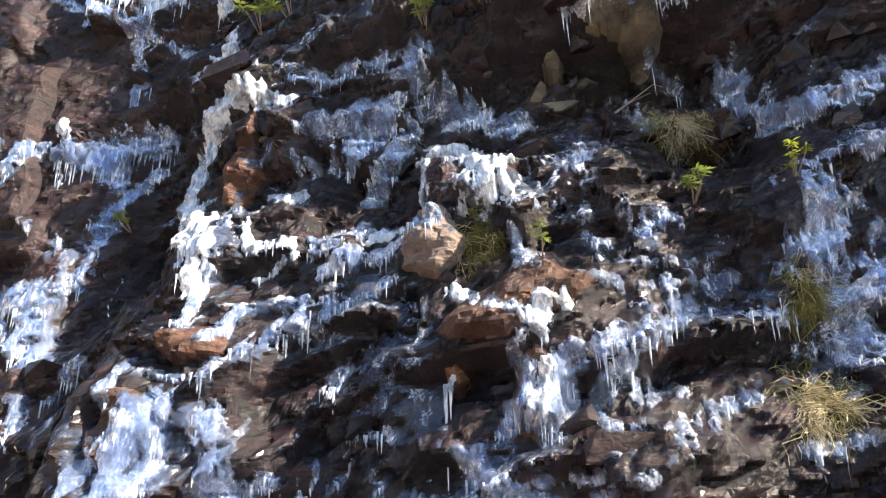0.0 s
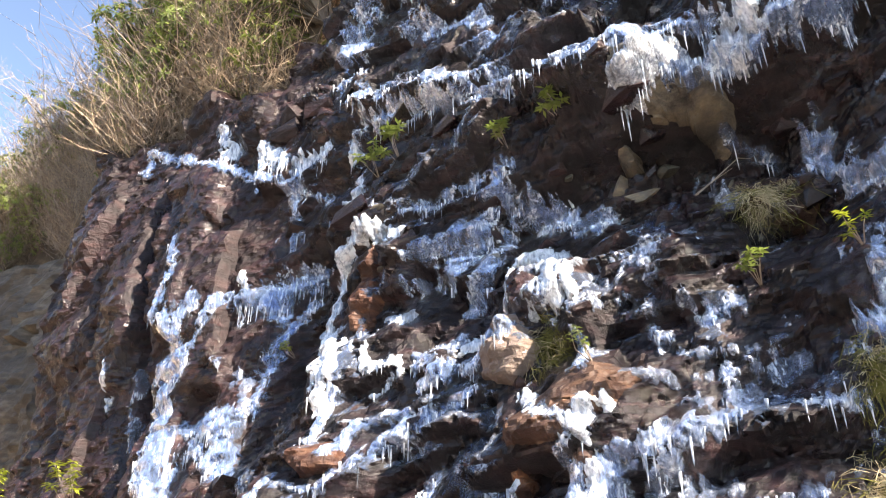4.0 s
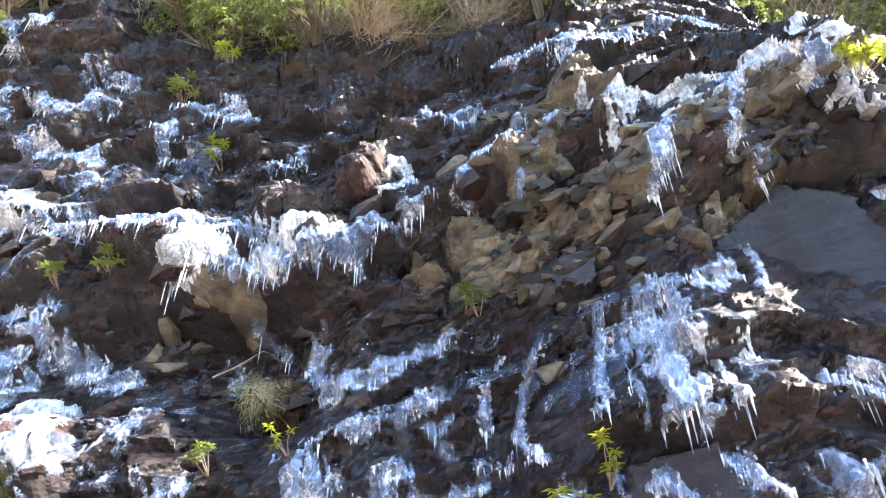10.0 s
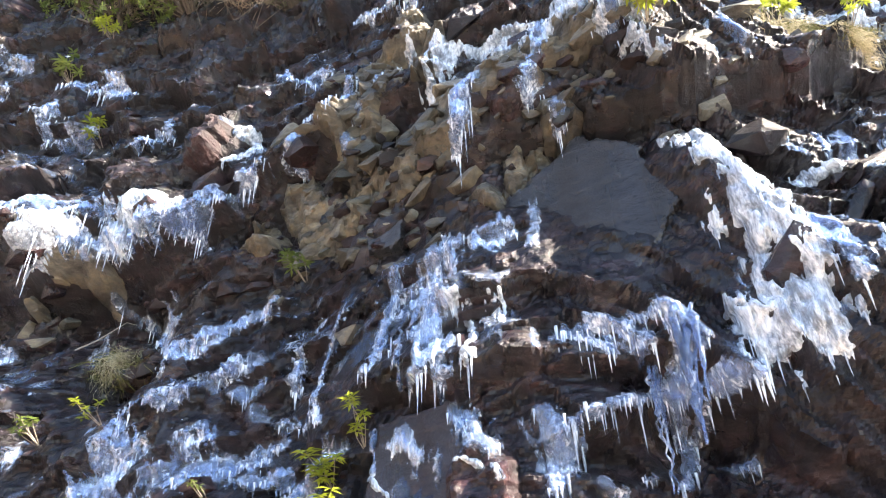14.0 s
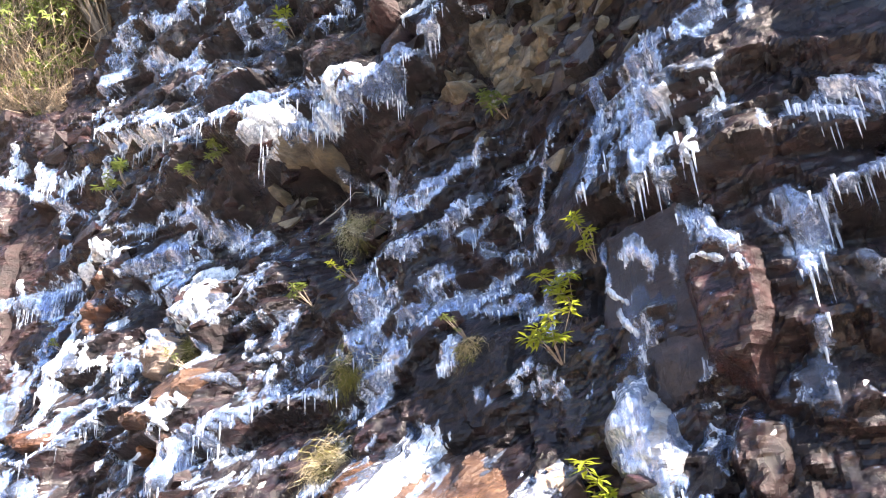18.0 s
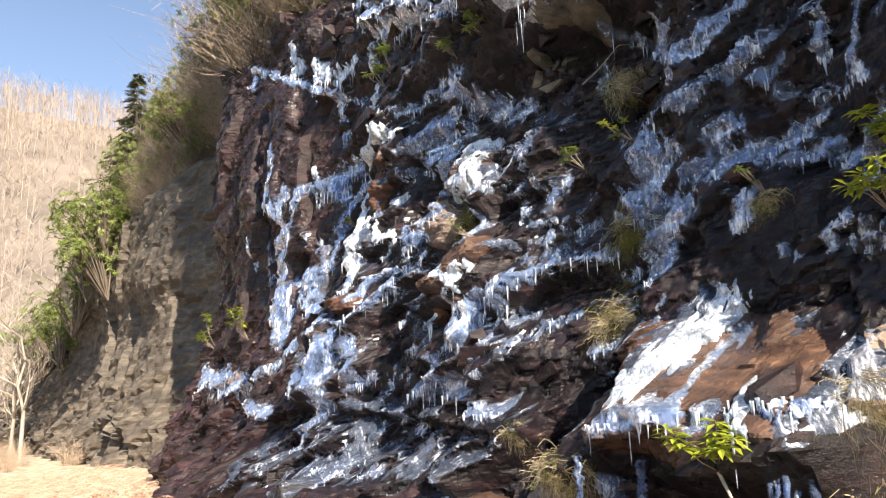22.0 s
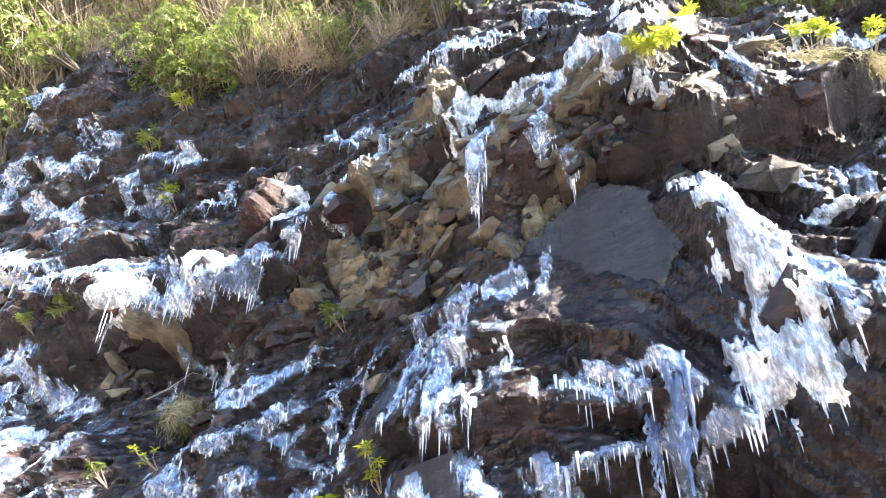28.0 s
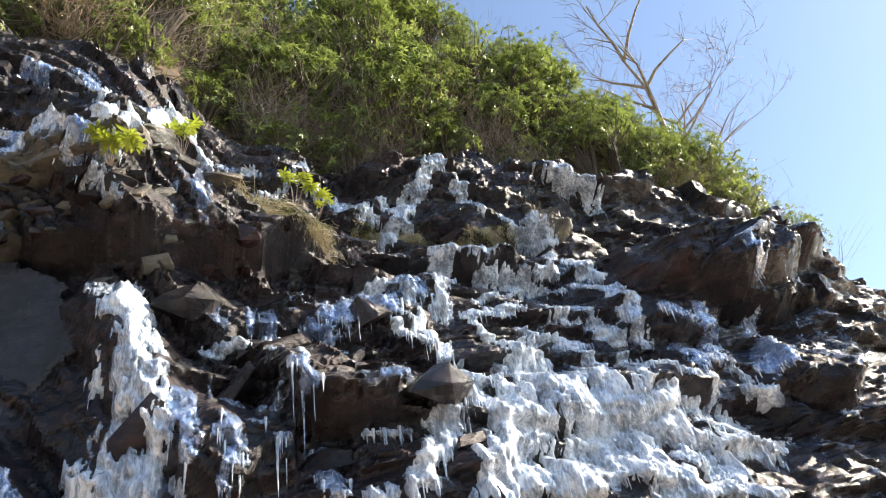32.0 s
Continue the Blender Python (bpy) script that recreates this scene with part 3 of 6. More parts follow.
def islands(keep, most=6):
    """The separate pieces of a mask, the largest first; specks are left out."""
    left, found = {(int(a), int(b)) for a, b in np.argwhere(keep)}, []
    while left:
        todo = [left.pop()]
        piece = list(todo)
        while todo:
            a, b = todo.pop()
            for n in ((a + 1, b), (a - 1, b), (a, b + 1), (a, b - 1), (a + 1, b + 1), (a - 1, b - 1), (a + 1, b - 1), (a - 1, b + 1)):
                if n in left:
                    left.discard(n)
                    todo.append(n)
                    piece.append(n)
        if len(piece) > 14 or not found:
            mask = np.zeros_like(keep)
            mask[tuple(np.array(piece).T)] = True
            found.append((len(piece), mask))
    return [m for _, m in sorted(found, key=lambda f: -f[0])[:most]]


def flow(mat, thick, fringe, width, line):
    """Ice frozen along the way the water ran: a ridged sheet over the rock, icicles along its lower edge."""
    seed = ice_rng.randrange(1000)
    half = 0.5 * width
    x0, x1 = min(p[0] for p in line) - 1.2 * width, max(p[0] for p in line) + 1.2 * width
    z0, z1 = min(p[1] for p in line) - width, max(p[1] for p in line) + width
    grain = 0.017 if width < 0.5 else 0.02
    X, Z = np.meshgrid(np.arange(x0, x1, grain), np.arange(z1, z0, -grain))
    wx = X + 0.5 * width * (fbm(X * 3.0, Z * 2.2, seed, 4) - 0.47) + 0.04 * (vnoise(X * 11, Z * 6, seed + 2) - 0.5)
    wz = Z + 0.4 * width * (fbm(X * 3.0, Z * 2.2, seed + 4, 4) - 0.47)
    far, side, along, run = np.full_like(X, 9.0), np.zeros_like(X), np.zeros_like(X), 0.0
    for (ax_, az_), (bx_, bz_) in zip(line, line[1:]):
        ux, uz = bx_ - ax_, bz_ - az_
        n = math.hypot(ux, uz)
        ux, uz = ux / n, uz / n
        t = np.clip((wx - ax_) * ux + (wz - az_) * uz, 0, n)
        d = np.hypot(wx - ax_ - t * ux, wz - az_ - t * uz)
        near = d < far
        far = np.where(near, d, far)
        side = np.where(near, (wx - ax_) * -uz + (wz - az_) * ux, side)
        along = np.where(near, run + t, along)
        run += n
    e = far / (half * (0.75 + 0.55 * vnoise(along * 3.5, along * 0.0, seed + 6)))
    steep = X + 0.12 * (fbm(X * 2, Z * 2, seed + 8, 2) - 0.4)
    strand = 0.55 * vnoise(steep * 16, Z * 2.0, seed + 10) + 0.45 * vnoise(steep * 37, Z * 4.0, seed + 12)
    net = np.minimum(np.abs(fbm(steep * 6, Z * 3.2, seed + 20, 4) - 0.47), 1.4 * np.abs(fbm(steep * 13, Z * 5.5, seed + 21, 3) - 0.45)) * 5
    m = 0.85 - 0.9 * e ** 1.7 + 1.25 * (strand - 0.5) + 1.5 * (fbm(X * 4.5, Z * 3.2, seed + 14, 4) - 0.44) - 0.6 * np.clip(1 - net, 0, 1) + min(3.8 * thick, 0.4) + (0.2 if line[0][0] > 8.5 else 0.0) - (0.6 if mat is GLAZE else (0.3 if mat is ICE else 0.34))
    m[0], m[-1], m[:, 0], m[:, -1] = -1, -1, -1, -1
    solid = m > 0
    keep = solid[:-1, :-1] | solid[1:, :-1] | solid[:-1, 1:] | solid[1:, 1:]
    if keep.sum() < 6:
        return None
    rock = sample(SURFACE, X, Z)
    drape = rock.copy()
    for _ in range(4):
        pad = np.pad(drape, 1, mode="edge")
        low3 = np.minimum.reduce([pad[1:-1, 1:-1], pad[:-2, 1:-1], pad[2:, 1:-1], pad[1:-1, :-2], pad[1:-1, 2:]])
        pad = np.pad(low3, 1, mode="edge")
        drape = (pad[1:-1, 1:-1] * 2 + pad[:-2, 1:-1] + pad[2:, 1:-1] + pad[1:-1, :-2] + pad[1:-1, 2:]) / 6
    body = np.clip(m * 1.1, 0, 1) ** 0.8
    thick = 0.012 + 0.42 * thick
    ridge = 0.35 + 0.6 * strand + 0.45 * fbm(X * 6, Z * 3, seed + 16, 3) + 0.22 * vnoise(X * 26, Z * 14, seed + 18)
    hold = rock + (np.minimum(drape, rock) - rock) * np.clip(thick * 10, 0.1, 0.7) * body
    Y = np.where(solid, hold - 0.006 - thick * body * ridge, rock + 0.02)
    pieces = islands(keep, 5)
    white = mat is ICE_WHITE
    label = "thick white ice frozen down the sunlit rock" if white else ("thin clear ice glazing the dark rock" if mat is GLAZE else "blue-white ice frozen along the run of the water")
    if fringe > 0.09:
        label += " with hanging icicles"
    ob = tagged(new("ice_flow", grid_mesh("ice_flow", X, Y, Z, mat, pieces[0])), label, "ice", "ice on the cliff")
    if mat is not GLAZE:
        q = 1.25 - 0.55 * e ** 1.4 + 1.3 * (fbm(steep * 5, Z * 3.5, seed + 24, 4) - 0.46) + 0.5 * (strand - 0.5) - 0.55 * np.clip(1 - 0.8 * net, 0, 1) - (0.75 if white else 0.5)
        q[0], q[-1], q[:, 0], q[:, -1] = -1, -1, -1, -1
        thin_ice = q > 0
        rim = thin_ice[:-1, :-1] | thin_ice[1:, :-1] | thin_ice[:-1, 1:] | thin_ice[1:, 1:]
        if rim.sum() > 6:
            child("thin_glaze", grid_mesh("thin_glaze", X, np.where(thin_ice, rock - 0.004 - 0.018 * np.clip(q, 0, 1) * (0.4 + strand), rock + 0.02), Z, GLAZE, rim), ob, None, "thin clear glaze along the edge of the ice")
    for piece in pieces[1:]:
        child("ice_patch", grid_mesh("ice_patch", X, Y, Z, mat, piece), ob)
    if fringe > 0:
        nu = X.shape[1]
        s = 0.0
        while s < x1 - x0:
            c = min(nu - 1, int(s / grain))
            s += 0.03 * ice_rng.uniform(0.4, 1.8)
            rows_ = np.nonzero(solid[:, c])[0]
            if not len(rows_) or ice_rng.random() < 0.12:
                continue
            r = rows_[-1]
            if ice_rng.random() < 0.25:
                rows_ = np.nonzero(solid[:, c] & ~np.roll(solid[:, c], -1))[0]
                r = rows_[ice_rng.randrange(len(rows_))]
            length = fringe * ice_rng.choice((0.3, 0.45, 0.6, 0.85, 1.3)) * ice_rng.uniform(0.7, 1.2)
            thin = ice_rng.uniform(0.1, 0.24) * (0.4 + 0.6 * min(1, 0.25 / (length + 0.05))) * (0.6 + length)
            px, pz = X[r, c], Z[r, c] + 0.03
            py = max(min(Y[r, c], face_y(px, pz - 0.5 * length)) - 0.006, Y[r, c] - 0.07)
            child("icicle", icicle_meshes[ice_rng.randrange(7)], ob, Matrix.LocRotScale((px, py, pz), Euler((0, 0, ice_rng.uniform(0, 6))), (thin, thin, length)))
    return ob


def stone(x, z, w, h, out, seed, chip=0.03):
    """How far a broken rock stands out of the face: a flat front, cut off by slanting planes."""
    rng = random.Random(seed * 7 + 1)
    i0, i1 = int((x - w - X0) / STEP), int((x + w - X0) / STEP)
    j0, j1 = int((z - h - Z0) / STEP), int((z + h - Z0) / STEP)
    j0, i0 = max(j0, 0), max(i0, 0)
    X, Z = mx[j0:j1, i0:i1], mz[j0:j1, i0:i1]
    dx = (X - x) / (w * 0.5) + 0.12 * (fbm(X * 5, Z * 5, seed, 3) - 0.45)
    dz = (Z - z) / (h * 0.5) + 0.12 * (fbm(X * 5, Z * 5, seed + 3, 3) - 0.45)
    side = np.full_like(X, 9.0)
    for k in range(7):
        a = 2 * math.pi * k / 7 + rng.uniform(-0.35, 0.35)
        side = np.minimum(side, 1.0 - (dx * math.cos(a) + dz * math.sin(a)) / rng.uniform(0.85, 1.1))
    front = out * (0.8 + rng.uniform(-0.3, 0.3) * dx - rng.uniform(0.0, 0.45) * dz)
    front = np.minimum(front, out * (0.9 + rng.uniform(-0.6, 0.6) * dx + rng.uniform(-0.5, 0.5) * dz))
    bump = np.minimum(front, side * out * 2.6)
    bump = np.where(bump > 0, bump + 0.03 * (fbm(X * 9, Z * 9, seed + 5, 4) - 0.45) + chip * blocks(X + 0.3 * Z, Z, 0.24, 0.13, seed + 9) + 0.5 * chip * blocks(X, Z, 0.11, 0.09, seed + 12), 0)
    return (slice(j0, j1), slice(i0, i1)), X, Z, np.maximum(bump, 0)


# ---- rocks, plants ----
def stone_mesh(name, w, d, h, seed, mat, detail=4, chips=14, grain=0.05):
    """A stone cut by broken planes, its edges worn, its faces rough."""
    rng = random.Random(seed * 17 + 3)
    bm = bmesh.new()
    bmesh.ops.create_icosphere(bm, subdivisions=detail, radius=1)
    planes = [(Vector((0, -1, rng.uniform(-0.2, 0.3))).normalized(), 0.68), (Vector((rng.uniform(-0.2, 0.2), -0.2, 1)).normalized(), 0.72)]
    for _ in range(chips):
        n = Vector((rng.gauss(0, 1), rng.gauss(0, 1), rng.gauss(0, 1))).normalized()
        planes.append((n, rng.uniform(0.55, 0.9) if chips < 8 else rng.uniform(0.72, 0.98)))
    off = Vector((seed * 3.1, seed * 1.7, 0))
    for v in bm.verts:
        c = v.co.normalized()
        r = 1.0
        for n, o in planes:
            k = c.dot(n)
            if k > 0.05:
                r = min(r, o / k)
        q = c * r
        q += c * (noise.noise(q * 2.3 + off) * (0.1 if grain else 0.03) + noise.noise(q * 6 + off) * grain + abs(noise.noise(q * 13 + off)) * grain * 0.6 + noise.noise(q * 29 + off) * grain * 0.35)
        v.co = (q.x * w / 1.5, q.y * d / 1.5, q.z * h / 1.5)
    me = bpy.data.meshes.new(name)
    bm.to_mesh(me)
    bm.free()
    me.materials.append(mat)
    return me


def boulder(x, z, w, h, out, mat, seed, label):
    """A rock held in the face, its front standing proud of it."""
    where, X, Z, bump = stone(x, z, w, h, 0.14 + 0.2 * out * min(w, h), seed, 0.09 if mat == ROCK_TAN else 0.035)
    rough = RELIEF[where]
    lift = rough.copy()
    for _ in range(5):
        pad = np.pad(lift, 1, mode="edge")
        lift = (pad[1:-1, 1:-1] + pad[:-2, 1:-1] + pad[2:, 1:-1] + pad[1:-1, :-2] + pad[1:-1, 2:]) / 5
    if mat == ROCK_GREY:
        A = np.stack([np.ones(X.size), (X - x).ravel(), (Z - z).ravel()], -1)
        a, b, c = np.linalg.lstsq(A[bump.ravel() > 0], rough[bump > 0], rcond=None)[0]
        b, c = min(b, -0.22), min(max(c, 0.0), 0.1)
        lift = a + b * (X - x) + c * (Z - z) - 0.05 + 0.05 * (fbm(X * 1.5, Z * 1.5, seed, 3) - 0.45)
        bump = np.where(bump > 0, np.minimum(bump, 0.03), 0)
        rough = np.where(bump > 0, lift, rough)
    Y = np.where(bump > 0, np.minimum(rough, lift) * 0.7 + lift * 0.3 - bump, rough + 0.03)
    solid = bump > 0
    keep = solid[:-1, :-1] | solid[1:, :-1] | solid[:-1, 1:] | solid[1:, 1:]
    ob = new("boulder", grid_mesh("boulder", X, Y, Z, mat, islands(keep)[0], False))
    SURFACE[where] = np.where(solid, np.minimum(SURFACE[where], Y), SURFACE[where])
    return tagged(ob, label, "rock", "rocks of the cliff")


def blade(verts, faces, base, tip, sag, width):
    mid = (base + tip) * 0.5 + sag
    side = (tip - base).cross(Vector((0.3, 1, 0.2)))
    side = side.normalized() * width * 0.5 if side.length > 1e-5 else Vector((width * 0.5, 0, 0))
    i = len(verts)
    verts.extend([base - side, base + side, mid + side * 0.8, mid - side * 0.8, tip])
    faces.extend([(i, i + 1, i + 2, i + 3), (i + 3, i + 2, i + 4)])


def strand(verts, faces, base, tip, sag, width, rng):
    """A thin dry blade with kinks along its arch."""
    side = (tip - base).cross(Vector((0.3, 1, 0.2)))
    side = side.normalized() * width * 0.5 if side.length > 1e-5 else Vector((width * 0.5, 0, 0))
    curl = (tip - base).length * 0.09
    i = len(verts)
    for k in range(5):
        t = k / 5
        p = base * (1 - t) ** 2 + ((base + tip) * 0.5 + sag * 2) * 2 * t * (1 - t) + tip * t * t
        p = p + Vector((rng.gauss(0, curl), rng.gauss(0, curl), rng.gauss(0, curl))) * min(1, k)
        verts.extend([p - side * (1 - 0.6 * t), p + side * (1 - 0.6 * t)])
    verts.append(tip)
    faces.extend([(i + 2 * k, i + 2 * k + 1, i + 2 * k + 3, i + 2 * k + 2) for k in range(4)])
    faces.append((i + 8, i + 9, i + 10))


def tuft(x, z, w, h, green, label):
    """A hanging grass tussock: straw blades arching out of the rock and down."""
    seed = int(abs(x * 131 + z * 71)) + 5
    rng = random.Random(seed)
    y = face_y(x, z + h * 0.2) - 0.03
    top = new("grass_tuft")
    top.location = (x, y, z + h * 0.25)
    for name, mat, share in (("straw", STRAW, (0.45, 0.2, 0.72)[green]), ("greenery", MOSS, (0.25, 0.6, 0.3)[green])):
        vs, fs = [], []
        locks = [(rng.gauss(0, w * 0.22), rng.gauss(0, h * 0.22), rng.gauss(0, 0.7), rng.uniform(0.6, 1.35)) for _ in range(9 + int(60 * w * h))]
        for _ in range(int((260 + 3600 * min(w * h, 0.7)) * share)):
            lx, lz, turn, grow = rng.choice(locks)
            base = Vector((lx + rng.gauss(0, w * 0.05), 0, lz + rng.gauss(0, h * 0.05)))
            base.y = face_y(x + base.x, z + h * 0.25 + base.z) - y
            out = Vector((0.9 * turn + rng.gauss(0, 0.3), -abs(rng.gauss(0.3, 0.25)), rng.gauss(0.2, 0.45)))
            length = min(h * 0.7, 0.36) * grow * rng.uniform(0.35, 1.0)
            sag = out * length * 0.45
            tip = base + Vector((sag.x * 1.7, sag.y * 1.2, 0)) + Vector((0, 0, -length * rng.uniform(0.0, 1.2)))
            strand(vs, fs, base, tip, sag * 0.4 + Vector((0, 0, length * 0.1)), rng.uniform(0.003, 0.007), rng)
        child(name, mesh_of(name, vs, fs, mat), top)
    return tagged(top, label, "grass", "grass tufts on the cliff")


def sprig(x, z, w, h, mat):
    """A young evergreen shoot: a few stems, each with whorls of long leaves."""
    rng = random.Random(int(abs(x * 97 + z * 53)) + 9)
    y = face_y(x, z - h * 0.5, True)
    top = new("evergreen_sprig")
    top.location = (x, y, z - h * 0.5)
    size = min(max(w * 0.32, 0.05), 0.125)
    for _ in range(3 + int(w * 8)):
        vs, fs = [], []
        tip = Vector((rng.uniform(-w, w) * 0.45, -rng.uniform(0.12, 0.3), rng.uniform(0.25, 1.0) * h))
        mid = tip * 0.5 + Vector((rng.uniform(-0.04, 0.04), -0.05, rng.uniform(-0.03, 0.06)))
        tube(vs, fs, [Vector((0, 0.05, 0)), mid, tip], [0.006, 0.004, 0.0025], 4)
        stem = child("stem", mesh_of("stem", vs, fs, TWIG), top)
        for at in (tip, tip * 0.75 + mid * 0.25):
            vs, fs = [], []
            n = rng.randrange(6, 10)
            for k in range(n):
                a = 2 * math.pi * (k + rng.random() * 0.5) / n
                d = Vector((math.cos(a), math.sin(a) * 0.8, rng.uniform(-0.5, 0.35)))
                leaf(vs, fs, at + Vector((0, 0, rng.uniform(-0.02, 0.02))), d, Vector((0, 0, 1)), size * rng.uniform(0.7, 1.15), size * rng.uniform(0.26, 0.36))
            child("leaf_whorl", mesh_of("leaf_whorl", vs, fs, mat), stem)
    return tagged(top, "bright yellow-green evergreen sprig rooted in a rock crack" if mat == LEAF_YELLOW else "small green leafy sprig rooted in a rock crack", "plant", "sprigs on the cliff")


def bush_template(seed, mat, whorls=260):
    """A rhododendron: forked stems and whorls of long leaves over an uneven crown."""
    rng = random.Random(seed)
    top = new("rhododendron_bush")
    vs, fs, lv, lf = [], [], [], []
    lobes = [(Vector((rng.uniform(-0.5, 0.5), rng.uniform(-0.5, 0.5), rng.uniform(0.25, 1.0))), rng.uniform(0.25, 0.45)) for _ in range(8)]
    for _ in range(whorls):
        c, r = rng.choice(lobes)
        d = Vector((rng.gauss(0, 1), rng.gauss(0, 1), rng.gauss(0.3, 0.8))).normalized()
        p = c + d * r * rng.uniform(0.6, 1.08)
        n = rng.randrange(7, 11)
        axis = (d + Vector((0, 0, 0.6))).normalized()
        u = axis.orthogonal().normalized()
        w = axis.cross(u)
        for k in range(n):
            a = 2 * math.pi * k / n + rng.uniform(-0.3, 0.3)
            out = u * math.cos(a) + w * math.sin(a) + axis * rng.uniform(-0.5, 0.5) - Vector((0, 0, rng.uniform(0, 0.5)))
            leaf(lv, lf, p, out, axis, rng.uniform(0.055, 0.1), rng.uniform(0.018, 0.028))
        if rng.random() < 0.16:
            m = c * 0.6 + Vector((rng.uniform(-0.1, 0.1), rng.uniform(-0.1, 0.1), 0))
            tube(vs, fs, [Vector((rng.uniform(-0.06, 0.06), 0, -0.3)), m, p], [0.02, 0.012, 0.004], 4)
    child("woody_base", mesh_of("woody_base", vs, fs, BARK_DARK), top)
    child("crown", mesh_of("crown", lv, lf, mat), top)
    return top


def shrub_template(seed, mat):
    """A leafless shrub: many thin stems, each forking into twigs."""
    rng = random.Random(seed)
    top = new("bare_shrub")
    for name, stems in (("woody_base", 9), ("twig_crown", 420)):
        vs, fs = [], []
        for _ in range(stems):
            a, lean = rng.uniform(0, 6.28), rng.uniform(0.1, 0.85)
            d = Vector((math.cos(a) * lean, math.sin(a) * lean, 1))
            length = rng.uniform(0.5, 1.2)
            base = Vector((rng.gauss(0, 0.1), rng.gauss(0, 0.1), -0.3))
            if name == "twig_crown":
                base = base + d * length * rng.uniform(0.3, 0.95)
                d = d + Vector((rng.uniform(-1.3, 1.3), rng.uniform(-1.3, 1.3), rng.uniform(-0.7, 0.5)))
                length *= rng.uniform(0.2, 0.4)
            q = base + d * length * 0.5 + Vector((rng.gauss(0, 0.05), rng.gauss(0, 0.05), 0))
            tube(vs, fs, [base, q, base + d * length], [0.007, 0.005, 0.002] if name == "woody_base" else [0.003, 0.002, 0.0012], 3)
        child(name, mesh_of(name, vs, fs, mat if name == "twig_crown" else BARK_DARK), top)
    return top


def branch(vs, fs, rng, p, d, length, r, depth):
    pts, rs = [p], [r]
    for k in range(3):
        d = (d + Vector((rng.gauss(0, 0.14), rng.gauss(0, 0.14), rng.uniform(-0.02, 0.1)))).normalized()
        pts.append(pts[-1] + d * length / 3)
        rs.append(r * (1 - 0.22 * (k + 1)))
    tube(vs, fs, pts, rs, 5 if depth > 2 else 3)
    if depth:
        for _ in range(rng.choice((2, 3, 3))):
            k = rng.choice((1, 2, 3, 3))
            s = (d + Vector((rng.gauss(0, 0.6), rng.gauss(0, 0.6), rng.uniform(-0.1, 0.4)))).normalized()
            branch(vs, fs, rng, pts[k], s, length * rng.uniform(0.55, 0.8), max(rs[k] * 0.62, 0.004), depth - 1)


def bare_tree(seed, height, mat, depth=5):
    rng = random.Random(seed)
    top = new("bare_tree")
    vs, fs = [], []
    r = height * 0.012
    pts = [Vector((0, 0, -0.4))]
    for k in range(5):
        pts.append(Vector((rng.gauss(0, 0.03) * height * k / 5, rng.gauss(0, 0.03) * height * k / 5, height * 0.6 * (k + 1) / 5)))
    tube(vs, fs, pts, [r * (1 - 0.13 * k) for k in range(6)], 6)
    trunk = child("trunk", mesh_of("trunk", vs, fs, mat, True), top)
    for k in range(2, 6):
        for _ in range(2):
            vs, fs = [], []
            d = Vector((rng.gauss(0, 0.7), rng.gauss(0, 0.7), 0.75)).normalized()
            branch(vs, fs, rng, pts[k], d, height * rng.uniform(0.16, 0.26), r * 0.5, depth - 1)
            child("bough", mesh_of("bough", vs, fs, mat), trunk)
    return top


def conifer(x, y, z, height, seed):
    rng = random.Random(seed)
    top = new("conifer")
    top.location = (x, y, z)
    vs, fs = [], []
    tube(vs, fs, [Vector((0, 0, -0.3)), Vector((0.02, 0, height * 0.5)), Vector((0, 0, height))], [height * 0.018, height * 0.011, 0.01], 6)
    child("trunk", mesh_of("trunk", vs, fs, BARK, True), top)
    vs, fs = [], []
    for k in range(210):
        t = 0.05 + 0.95 * rng.random() ** 1.2
        a = rng.uniform(0, 6.28)
        reach = height * 0.3 * (1 - t) ** 0.9 * rng.uniform(0.55, 1.1) + 0.06
        for j in range(14):
            s = (j + 1) / 14
            p = Vector((math.cos(a) * reach * s, math.sin(a) * reach * s, height * t - reach * 0.25 * s * s))
            for side in (-1, 1):
                d = Vector((math.cos(a + side * 0.9), math.sin(a + side * 0.9), rng.uniform(-0.4, 0.1)))
                leaf(vs, fs, p, d, Vector((0, 0, 1)), height * 0.034 * rng.uniform(0.6, 1.3), height * 0.009)
    child("crown", mesh_of("crown", vs, fs, NEEDLE), top)
    return tagged(top, "dark green conifer standing at the edge of the cliff", "tree", "conifers")

# ---- rocks that stand out ----
boulder(2.55, 1.50, 1.85, 1.05, 0.8, ROCK_BROWN, 1, "broad red-brown boulder glazed with ice at the cliff foot")
boulder(6.25, 5.25, 1.5, 1.75, 0.2, ROCK_GREY, 2, "smooth dark slate slab set in the cliff")
panel = boulder(4.66, 2.80, 0.95, 1.55, 0.45, ROCK_GREY, 3, "tall grey slab with frozen streaks")
panel.data.materials[0] = ROCK_PANEL
boulder(5.18, 2.65, 0.55, 1.15, 0.9, ROCK_RED, 4, "dark red square-edged block beside a slab")
boulder(-0.94, 4.22, 0.83, 0.70, 0.75, ROCK_RED, 5, "sunlit rounded boulder sheathed in glittering ice")
boulder(-1.22, 3.56, 0.52, 0.56, 0.9, ROCK_PALE, 6, "pale pinkish boulder with a smooth wet face")
boulder(1.15, 4.85, 0.75, 0.5, 0.9, ROCK_BROWN, 7, "smooth brown rock under a row of icicles")
boulder(0.71, 5.84, 0.43, 0.60, 0.6, ROCK_TAN, 8, "pale tan stone under the icy overhang")
